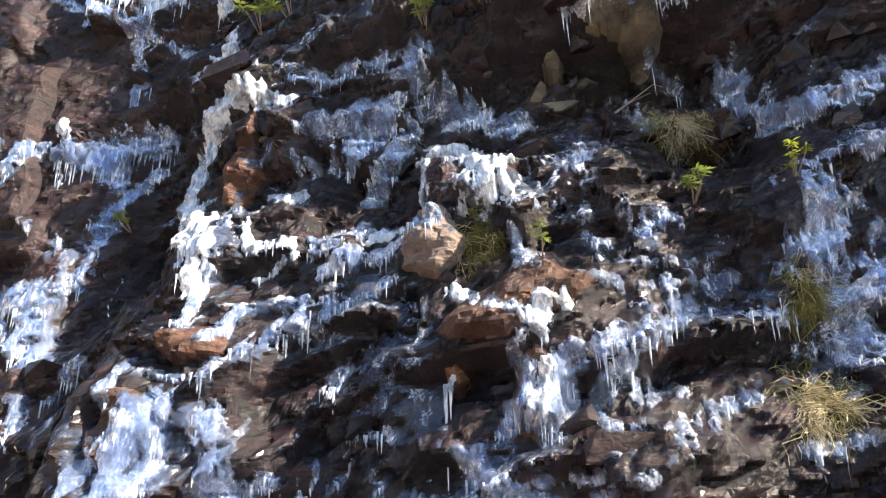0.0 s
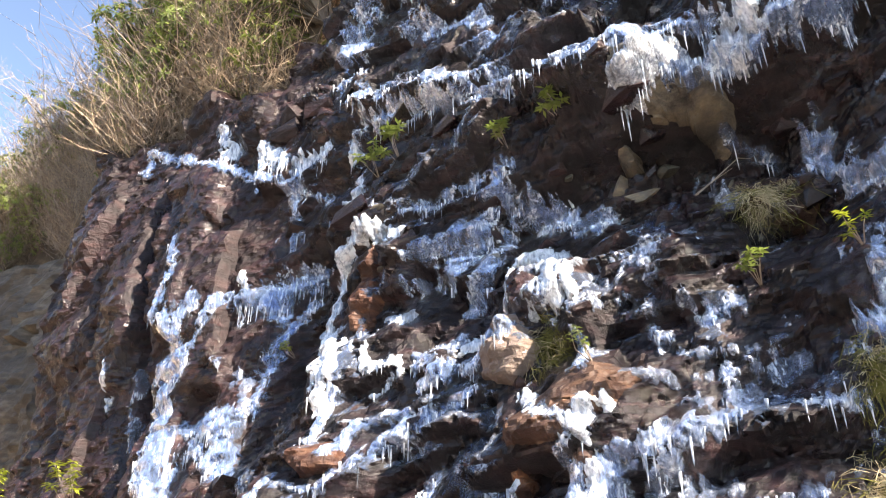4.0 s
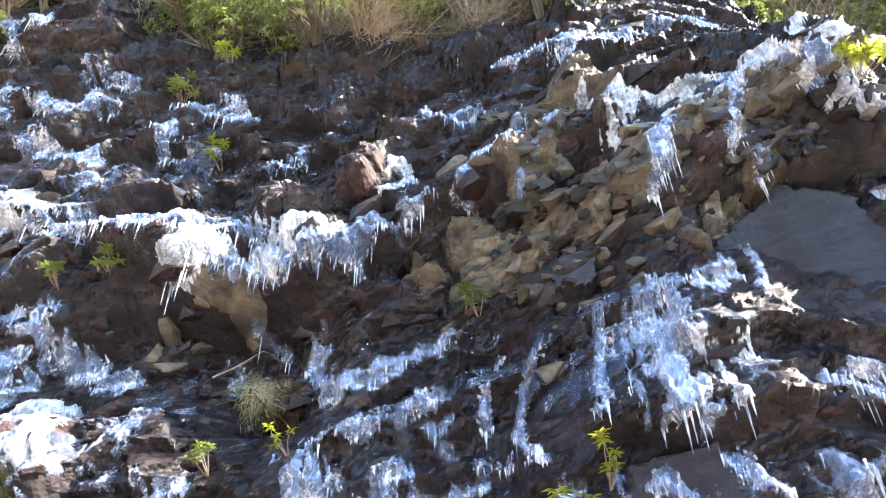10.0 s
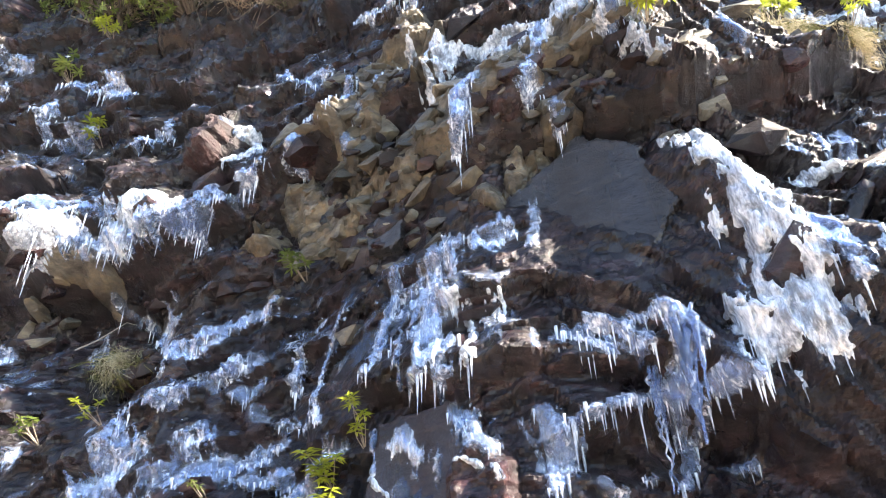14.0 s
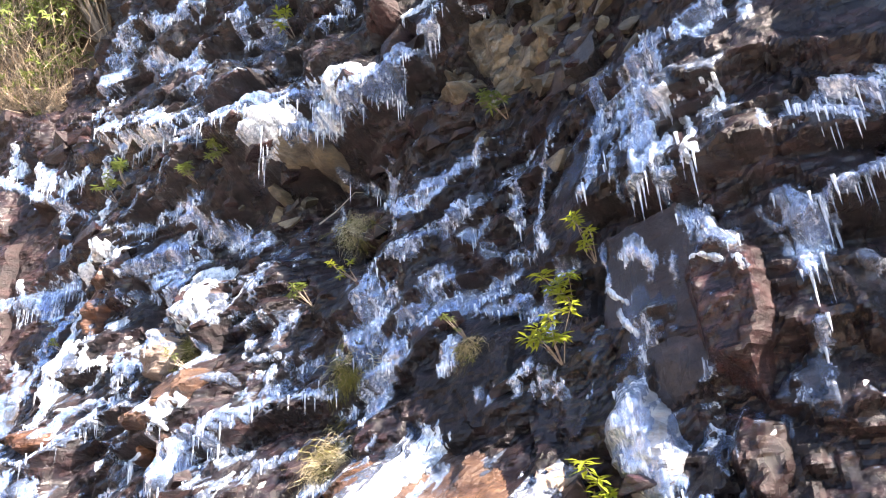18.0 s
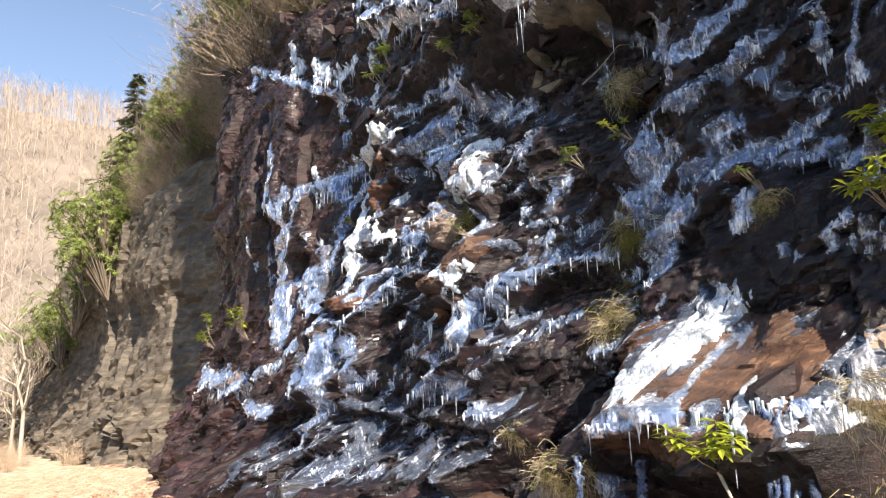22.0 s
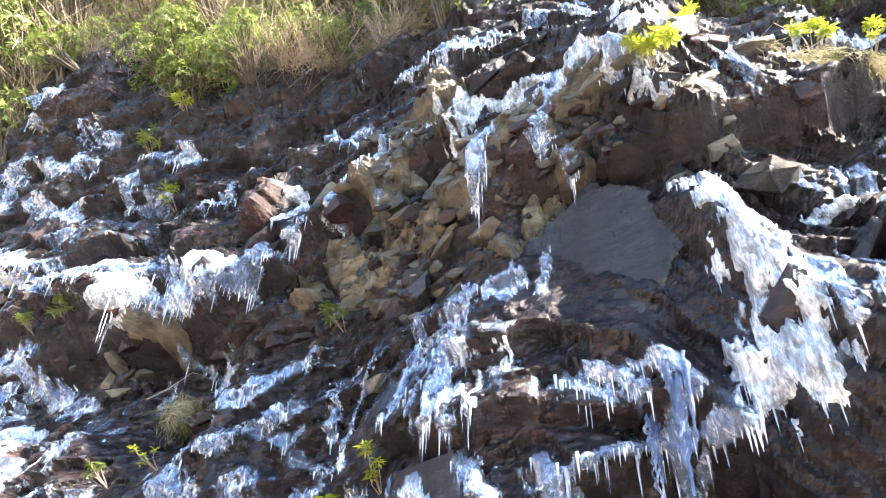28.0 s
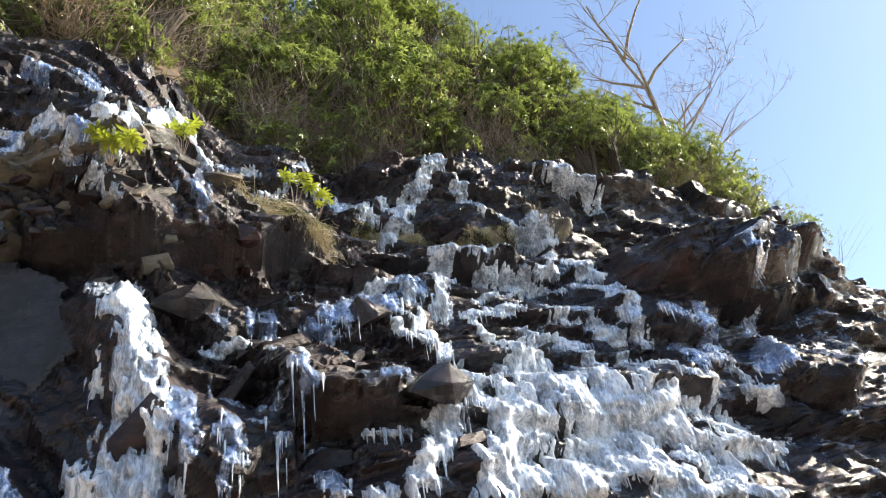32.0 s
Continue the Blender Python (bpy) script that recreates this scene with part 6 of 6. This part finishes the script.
# ---- plants on the face ----
tuft(-0.89, 3.44, 0.26, 0.43, 1, "olive and straw grass tuft on a ledge")
tuft(1.51, 2.86, 0.37, 0.42, 1, "green and brown hanging grass tuft")
tuft(1.4, 2.0, 0.45, 0.5, 0, "long straw grass hanging down the rock")
tuft(1.84, 0.76, 0.37, 0.41, 2, "small straw tussock on an iced rock")
tuft(0.79, 1.02, 0.15, 0.29, 2, "small straw tuft in a crack")
tuft(0.96, 4.76, 0.46, 0.58, 0, "thin dry roots and grass below a ledge")
tuft(2.93, 2.80, 0.20, 0.32, 0, "iced grey grass tuft in a crack")
tuft(8.49, 7.08, 0.70, 0.59, 0, "bare twigs and dry grass on a ledge")
tuft(3.88, 1.20, 0.42, 0.45, 2, "shaggy straw tussock hanging over the rock")
tuft(4.12, 1.08, 0.40, 0.45, 2, "shaggy straw tussock hanging over the rock")
tuft(4.00, 0.80, 0.42, 0.50, 2, "shaggy straw tussock hanging over the rock")
tuft(3.85, 0.55, 0.40, 0.45, 2, "shaggy straw tussock hanging over the rock")
tuft(8.94, 6.67, 0.55, 0.28, 2, "golden dry grass along a ledge")
tuft(9.99, 8.21, 0.55, 0.28, 2, "golden dry grass along a ledge")
tuft(10.62, 8.13, 0.55, 0.28, 2, "golden dry grass along a ledge")
tuft(11.32, 8.14, 0.55, 0.28, 2, "golden dry grass along a ledge")
tuft(11.97, 8.20, 0.55, 0.28, 2, "golden dry grass along a ledge")
sprig(3.89, 3.15, 0.38, 0.25, LEAF_YELLOW)
sprig(3.86, 2.72, 0.59, 0.45, LEAF_YELLOW)
sprig(4.19, 3.47, 0.27, 0.36, LEAF_YELLOW)
sprig(4.13, 1.63, 0.37, 0.41, LEAF_YELLOW)
sprig(3.20, 1.07, 0.51, 0.38, LEAF_YELLOW)
sprig(-19.09, 5.29, 1.47, 3.40, LEAF_YELLOW)
sprig(-9.35, 3.00, 0.65, 0.84, LEAF_YELLOW)
sprig(-7.45, 2.95, 0.63, 0.69, LEAF_YELLOW)
sprig(7.01, 6.88, 0.54, 0.33, LEAF_YELLOW)
sprig(7.54, 8.58, 0.45, 0.61, LEAF_YELLOW)
sprig(8.99, 8.80, 0.48, 0.69, LEAF_YELLOW)
sprig(9.00, 7.09, 0.25, 0.39, LEAF_YELLOW)
sprig(0.87, 3.88, 0.26, 0.26, LEAF)
sprig(-4.64, 4.47, 0.19, 0.24, LEAF_YELLOW)
sprig(-3.14, 6.50, 0.33, 0.38, LEAF)
sprig(-1.34, 6.14, 0.30, 0.23, LEAF)
sprig(-0.32, 3.28, 0.14, 0.18, LEAF)
sprig(-0.08, 8.44, 0.40, 0.45, LEAF_YELLOW)
sprig(-0.84, 9.71, 0.50, 0.39, LEAF)
sprig(-0.17, 10.31, 0.35, 0.39, LEAF_YELLOW)
sprig(3.26, 5.52, 0.32, 0.29, LEAF)
sprig(-2.76, 6.56, 0.38, 0.47, LEAF)
sprig(-0.65, 6.20, 0.33, 0.27, LEAF)
sprig(1.61, 3.91, 0.22, 0.18, LEAF_YELLOW)
sprig(2.90, 3.03, 0.14, 0.20, LEAF)

# ---- the foot of the cliff ----
def tussock(x, y, w, h, green, label):
    """A grass tussock on the ground: blades arch out of a dense crown and hang to the ground."""
    rng = random.Random(int(abs(x * 173 + y * 59)))
    top = new("grass_tussock")
    top.location = (x, y, float(ground_height(x, y)) - 0.04)
    for name, mat, n in (("straw", STRAW, int(1800 * (1 - green))), ("greenery", MOSS, int(300 + 1300 * green))):
        vs, fs = [], []
        for _ in range(n):
            base = Vector((rng.gauss(0, w * 0.16), rng.gauss(0, w * 0.14), h * rng.uniform(0.1, 0.6)))
            a, reach = rng.uniform(0, 6.28), w * rng.uniform(0.1, 0.45)
            out = Vector((math.cos(a) * reach, math.sin(a) * reach - w * 0.1, 0))
            mid = Vector((0, 0, h * rng.uniform(0.15, 0.5)))
            tip = base + out + Vector((0, 0, -base.z * rng.uniform(0.2, 0.95) + rng.choice((0, 0, 0.12)) * h))
            strand(vs, fs, base, tip, mid * 0.8, rng.uniform(0.0035, 0.008), rng)
        child(name, mesh_of(name, vs, fs, mat), top)
    return tagged(top, label, "grass", "tussocks at the cliff foot")


tussock(3.05, 3.05, 0.7, 0.7, 0.15, "shaggy straw tussock at the cliff foot")
tussock(2.4, 3.0, 0.6, 0.62, 0.2, "shaggy straw tussock at the cliff foot")
tussock(4.1, 3.45, 0.8, 0.65, 0.4, "mossy olive and straw tussock at the cliff foot")
tussock(1.75, 2.9, 0.45, 0.25, 0.6, "small green and straw tussock beside a rock")
tussock(4.8, 3.6, 0.7, 0.42, 0.3, "straw tussock in a damp corner of the cliff")
tussock(3.6, 3.75, 0.5, 0.35, 0.1, "straw tussock under an ice column")
tussock(-1.0, 3.3, 0.5, 0.3, 0.1, "pale straw tussock against dark rock")
tussock(0.3, 3.15, 0.5, 0.3, 0.15, "pale straw tussock against dark rock")
tussock(-2.6, 3.2, 0.5, 0.25, 0.1, "low pale straw tussock on the verge")


def foot_rock(x, y, w, h, mat, seed, label):
    ob = new("foot_rock", stone_mesh("foot_rock", w, w * 0.9, h, seed, mat, 5, 9, 0.07))
    ob.matrix_basis = pose(x, y, float(ground_height(x, y)) + h * 0.24, 8, 10, seed * 40)
    return tagged(ob, label, "rock", "rocks at the cliff foot")


foot_rock(0.95, 3.95, 0.95, 0.8, ROCK_BROWN, 201, "frosted pale rock standing out of the grass")
foot_rock(1.5, 3.95, 0.55, 0.9, ROCK_PALE, 202, "narrow pale rock with a frosted top")
foot_rock(-1.5, 3.75, 1.1, 0.7, ROCK, 203, "grey layered rock at the cliff foot")
foot_rock(-0.3, 3.85, 0.9, 0.8, ROCK_RED, 204, "dark wet rock at the cliff foot")
foot_rock(-3.2, 3.85, 1.2, 0.6, ROCK_RED, 205, "red-brown bedded rock at the cliff foot")
foot_rock(-5.2, 4.0, 1.5, 0.8, ROCK_RED, 206, "red-brown bedded rock at the cliff foot")
foot_rock(2.35, 3.75, 0.6, 0.4, ROCK, 207, "dark stone under the boulder's edge")
foot_rock(3.95, 4.1, 0.7, 0.6, ROCK_RED, 208, "rust-stained stone in the hollow")
foot_rock(4.6, 4.2, 0.6, 0.5, ROCK, 209, "dark stone in the hollow")


def ice_column(x, z0, z1, w, label):
    """Ice frozen into a hanging column of grown-together strands."""
    rng = random.Random(int(x * 91 + z0 * 37))
    y = min(face_y(x, z0), face_y(x, z1)) - 0.06
    top = new("ice_column")
    top.location = (x, y, z0)
    for k in range(7):
        vs, fs, pts, rs = [], [], [], []
        dx, dy, low = rng.uniform(-0.7, 0.7) * w, rng.uniform(-0.2, 0.3) * w, rng.choice((0.35, 0.55, 0.75, 1.0))
        for j in range(15):
            t = j / 14
            pts.append(Vector((dx * (1 - 0.4 * t) + rng.gauss(0, 0.012), dy + rng.gauss(0, 0.012), (z1 - z0) * t * low)))
            rs.append(w * 0.2 * min(1, 0.3 + 4 * t) * (1 - 0.85 * t) * rng.uniform(0.35, 1.6) + 0.004)
        tube(vs, fs, pts, rs, 8)
        child("ice_strand", mesh_of("ice_strand", vs, fs, ICE, True), top)
    return tagged(top, label, "ice", "ice columns")


ice_column(3.5, 1.35, 0.1, 0.16, "ice column hanging from the boulder's edge to the ground")
ice_column(3.42, 1.3, 0.35, 0.1, "thin ice column beside a thicker one")
ice_column(2.05, 1.0, 0.25, 0.07, "thin ice column under the boulder")
ice_column(2.35, 0.95, 0.4, 0.06, "thin ice column under the boulder")
ice_column(4.75, 1.5, 0.45, 0.16, "ice column below a tongue of ice")
ice_column(4.9, 1.35, 0.2, 0.12, "ice column below a tongue of ice")
ice_column(6.7, 3.9, 2.6, 0.12, "ragged ice column hanging down the wet face")
ice_column(6.45, 3.6, 2.7, 0.08, "ragged ice column hanging down the wet face")


def dead_branch(points, label):
    vs, fs = [], []
    pts = [Vector(p) for p in points]
    tube(vs, fs, pts, [0.012 - 0.008 * k / (len(pts) - 1) for k in range(len(pts))], 6)
    rng = random.Random(len(points) + int(pts[0].x * 50))
    for k in range(1, len(pts)):
        d = Vector((rng.gauss(0, 0.5), rng.gauss(0, 0.3), rng.uniform(-0.5, 0.3)))
        tube(vs, fs, [pts[k], pts[k] + d * 0.12, pts[k] + d * 0.2], [0.005, 0.003, 0.002], 4)
    return tagged(new("dead_branch", mesh_of("dead_branch", vs, fs, BARK)), label, "branch", "dead branches")


dead_branch([(3.52, 3.5, 0.18), (3.65, 3.5, 0.34), (3.78, 3.55, 0.46), (3.97, 3.7, 0.7)], "pale dead branch leaning on the rock")
dead_branch([(3.5, 3.5, 0.4), (3.62, 3.52, 0.41), (3.78, 3.55, 0.47)], "pale dead twig across a branch")
dead_branch([(3.15, 3.6, 0.95), (3.24, 3.6, 0.75), (3.4, 3.68, 0.62)], "thin dead twig hanging from the tussock")
dead_branch([(0.4, face_y(0.4, 5.1) - 0.08, 5.1), (0.55, face_y(0.55, 5.25) - 0.1, 5.28), (0.82, face_y(0.82, 5.5) - 0.05, 5.5)], "thin pale root across the dark hollow")
vs, fs = [], []
pile_rng = random.Random(77)
for _ in range(700):
    p = Vector((3.5 + pile_rng.gauss(0, 0.2), 3.35 + pile_rng.gauss(0, 0.16), 0))
    p.z = float(ground_height(p.x, p.y)) + abs(pile_rng.gauss(0, 0.09))
    leaf(vs, fs, p, Vector((pile_rng.gauss(0, 1), pile_rng.gauss(0, 1), pile_rng.gauss(0, 0.6))), Vector((0, 0, 1)), pile_rng.uniform(0.05, 0.11), pile_rng.uniform(0.02, 0.05))
tagged(new("leaf_pile", mesh_of("leaf_pile", vs, fs, DEAD_LEAF)), "heap of red-brown fallen leaves at the cliff foot", "leaves", kind="stuff")

# ---- plants of the bank above the cliff ----
bush_kinds = [bush_template(300 + k, LEAF) for k in range(5)]
shrub_kinds = [shrub_template(330 + k, TWIG_TAN if k % 2 else TWIG) for k in range(4)]
tree_kinds = [bare_tree(350 + k, 6.0, BARK) for k in range(3)]
for tree in tree_kinds:
    tagged(tree, "bare grey deciduous tree on the hillside", "tree", "bare trees")
for bush in bush_kinds:
    tagged(bush, "green rhododendron bush on the bank above the cliff", "bush", "rhododendrons")
for shrub in shrub_kinds:
    tagged(shrub, "leafless tan-brown shrub on the bank", "shrub", "bare shrubs")


def place(kinds, m, used=set()):
    """The first of a kind stands itself, the others are copies."""
    k = kinds[plant_rng.randrange(len(kinds))]
    if k.name not in used:
        used.add(k.name)
        k.matrix_basis = m
        return k
    c = copy_thing(k, Matrix())
    c.matrix_basis = m
    return c


plant_rng = random.Random(17)
for i in range(440):
    x = plant_rng.uniform(-26, 19)
    d = plant_rng.choice((0.03, 0.12, 0.22, 0.35, 0.5, 0.7, 0.95, 1.3, 1.8)) * plant_rng.uniform(0.7, 1.3)
    green = 0.78 if x > 4 else (0.66 if -4 < x else 0.5)
    green *= 0.5 if d < 0.15 else 1.0
    # only the darker twigs for 4 < x < 13: shade there is put into the colour
    kinds = bush_kinds if plant_rng.random() < green else (shrub_kinds[::2] if 4 < x < 13 else shrub_kinds)
    size = plant_rng.uniform(1.05, 1.75) * (0.7 if d < 0.2 else 1.0) * (1.6 if -14 < x < -2 else (1.0 if -22 < x < 14 else 0.8))
    place(kinds, Matrix.LocRotScale((x, bank_y(x, d), bank_z(x, d)), Euler((radians(12), 0, plant_rng.uniform(0, 6.3))), (size, size, size * plant_rng.uniform(0.85, 1.2))))
for i in range(170):
    x = plant_rng.uniform(-16, 6)
    d = plant_rng.choice((0.1, 0.25, 0.45, 0.7, 1.0, 1.5)) * plant_rng.uniform(0.7, 1.3)
    s = plant_rng.uniform(1.1, 1.9)
    place(shrub_kinds if plant_rng.random() < 0.7 else bush_kinds, Matrix.LocRotScale((x, bank_y(x, d) - 0.15, bank_z(x, d) + 0.15), Euler((radians(20), 0, plant_rng.uniform(0, 6.3))), (s, s, s * plant_rng.uniform(0.9, 1.3))))
for i in range(44):
    x = plant_rng.uniform(-4.2, 4.6)
    s = plant_rng.uniform(0.75, 1.25)
    z = float(crest(np.float64(x))) - plant_rng.uniform(-0.3, 0.45)
    place(bush_kinds if i % 3 else shrub_kinds, Matrix.LocRotScale((x, face_y(x, z) + 0.1, z - 0.1), Euler((radians(28), 0, plant_rng.uniform(0, 6.3))), (s, s, s)))
for i in range(34):
    x, d = plant_rng.uniform(4.5, 12.5), plant_rng.uniform(0.02, 0.7)
    s = plant_rng.uniform(0.8, 1.4)
    place(bush_kinds[:4] if plant_rng.random() < 0.6 else shrub_kinds, Matrix.LocRotScale((x, bank_y(x, d), bank_z(x, d) - 0.1), Euler((0.25, 0, x * 7)), (s, s, s)))
for x, d, size in ((11.8, 1.5, 0.8), (18.8, 0.6, 1.5), (20.6, 0.9, 1.2), (21.6, 1.0, 0.9), (17.2, 1.0, 0.55), (12.6, 1.7, 0.75), (-8.5, 2.6, 0.8), (-10.5, 2.6, 0.9), (-6.8, 2.8, 0.7), (-14, 2.2, 0.9), (-16.5, 2.0, 0.8), (-19, 1.8, 0.9)):
    place(tree_kinds, Matrix.LocRotScale((x, bank_y(x, d), bank_z(x, d)), Euler((0, 0, x * 3)), (size, size, size)))
conifer(-21.5, 6.3, 8.0, 6.2, 1)
conifer(-24.5, 7.0, 6.0, 4.5, 2)
conifer(-29.0, 7.4, 4.0, 3.5, 3)
for x, y, z, s in ((-19.4, 5.6, 6.4, 2.0), (-20.4, 5.8, 7.2, 2.0), (-18.9, 5.6, 5.4, 1.8), (-30, 5.6, 3.6, 2.3), (-28, 5.5, 3.2, 2.1), (-26, 5.6, 3.6, 1.7), (-20.8, 5.6, 5.6, 1.9), (-23, 5.7, 4.6, 1.8)):
    place(bush_kinds[3:], Matrix.LocRotScale((x, y - 0.7, z), Euler((0.3, 0, x)), (s, s, s)))
for x, d, s in ((7.6, 0.05, 1.2), (8.2, 0.15, 1.5), (8.8, 0.0, 1.4), (9.3, 0.2, 1.6), (9.9, 0.05, 1.4), (10.5, 0.2, 1.6), (11.1, 0.1, 1.4), (6.9, 0.2, 1.4)):
    place(bush_kinds[:4], Matrix.LocRotScale((x, bank_y(x, d), bank_z(x, d)), Euler((0.3, 0, x * 5)), (s, s, s)))
for x, d, s in ((14.3, 0.1, 1.3), (14.9, 0.15, 1.3), (15.4, 0.1, 1.3), (16.0, 0.15, 1.3), (16.5, 0.1, 1.2), (15.7, 0.5, 1.2), (14.7, 0.6, 1.3), (16.9, 0.3, 1.1), (13.8, 0.4, 1.4), (13.3, 0.15, 1.4)):
    place(bush_kinds[:3], Matrix.LocRotScale((x, bank_y(x, d), bank_z(x, d)), Euler((0.2, 0, x * 5)), (s, s, s)))
for i in range(26):
    x, d = 16.5 + 6.2 * i / 25, (0.05, 0.25, 0.5)[i % 3]
    s = plant_rng.uniform(0.9, 1.3)
    place(bush_kinds[:4] if i % 4 else shrub_kinds, Matrix.LocRotScale((x, bank_y(x, d), bank_z(x, d) - 0.1), Euler((0.2, 0, x * 5)), (s, s, s)))
for i in range(26):
    x, y = plant_rng.uniform(-44, -24), plant_rng.uniform(-4, 5)
    s = plant_rng.uniform(0.7, 1.5)
    place(tree_kinds, Matrix.LocRotScale((x, y, float(ground_height(x, y))), Euler((0, 0, x)), (s, s, s)))
for i in range(14):
    x, y = plant_rng.uniform(-32, -18), plant_rng.uniform(2.0, 4.6)
    s = plant_rng.uniform(0.5, 0.9)
    place(shrub_kinds, Matrix.LocRotScale((x, y, float(ground_height(x, y))), Euler((0, 0, x)), (s, s, s)))

# ---- far wooded hill ----
wx, wy = np.meshgrid(np.linspace(-420, -60, 60), np.linspace(-260, 300, 80))
wz = -4 + 104 * soft(-70, -260, wx) + 14 * (fbm(wx * 0.012, wy * 0.012, 91, 4) - 0.4) * soft(-60, -140, wx)
tagged(new("far_hill", grid_mesh("far_hill", wx, wy, wz, WOODS)), "far hill of bare brown winter woods", "hill", kind="structure")
vs, fs = [], []
wood_rng = random.Random(23)
for i in range(3600):
    x, y = wood_rng.uniform(-260, -66), wood_rng.uniform(-60, 90)
    z = -4 + 104 * float(soft(-70, -260, np.float64(x)))
    h = wood_rng.uniform(7, 14)
    lean = Vector((wood_rng.gauss(0, 0.06), wood_rng.gauss(0, 0.06), 1)) * h
    b = Vector((x, y, z - 2))
    tube(vs, fs, [b, b + lean * 0.5, b + lean], [0.09, 0.07, 0.02], 3)
    for k in range(9):
        p = b + lean * wood_rng.uniform(0.35, 0.95)
        tube(vs, fs, [p, p + Vector((wood_rng.gauss(0, 1.4), wood_rng.gauss(0, 1.4), wood_rng.uniform(0.8, 2.8)))], [0.05, 0.02], 3)
tagged(new("far_woods", mesh_of("far_woods", vs, fs, TWIG)), "bare pale tree trunks on the far hill", "woods", kind="stuff")

# ---- ground cover ----
vs, fs = [], []
grass_rng = random.Random(31)
for i in range(42000):
    x = grass_rng.uniform(-15, 6.5) if i % 3 else grass_rng.uniform(-4, 5.5)
    y = grass_rng.uniform(0.4, 4.6)
    z = float(-0.12 + 0.1 * min(max((y - 1.5) / 2.7, 0), 1)) - 0.03
    b = Vector((x, y, z))
    a = grass_rng.uniform(0, 6.28)
    lay = grass_rng.uniform(0.1, 0.35)
    blade(vs, fs, b, b + Vector((math.cos(a) * lay, math.sin(a) * lay, grass_rng.uniform(0.02, 0.12))), Vector((0, 0, 0.04)), grass_rng.uniform(0.006, 0.012))
tagged(new("dry_grass", mesh_of("dry_grass", vs, fs, STRAW_PALE)), "matted dry straw grass on the verge", "grass", kind="stuff")
vs, fs = [], []
for i in range(6000):
    x, y = grass_rng.uniform(-9, 6) if i % 3 == 0 else grass_rng.gauss(2.2, 1.8), grass_rng.uniform(0.8, 4.4)
    p = Vector((x, y, float(-0.1 + 0.1 * min(max((y - 1.5) / 2.7, 0), 1)) + grass_rng.uniform(0, 0.06)))
    leaf(vs, fs, p, Vector((grass_rng.gauss(0, 1), grass_rng.gauss(0, 1), grass_rng.gauss(0, 0.4))), Vector((0, 0, 1)), grass_rng.uniform(0.05, 0.1), grass_rng.uniform(0.03, 0.06))
tagged(new("fallen_leaves", mesh_of("fallen_leaves", vs, fs, DEAD_LEAF)), "scattered brown fallen leaves on the verge", "leaves", kind="stuff")
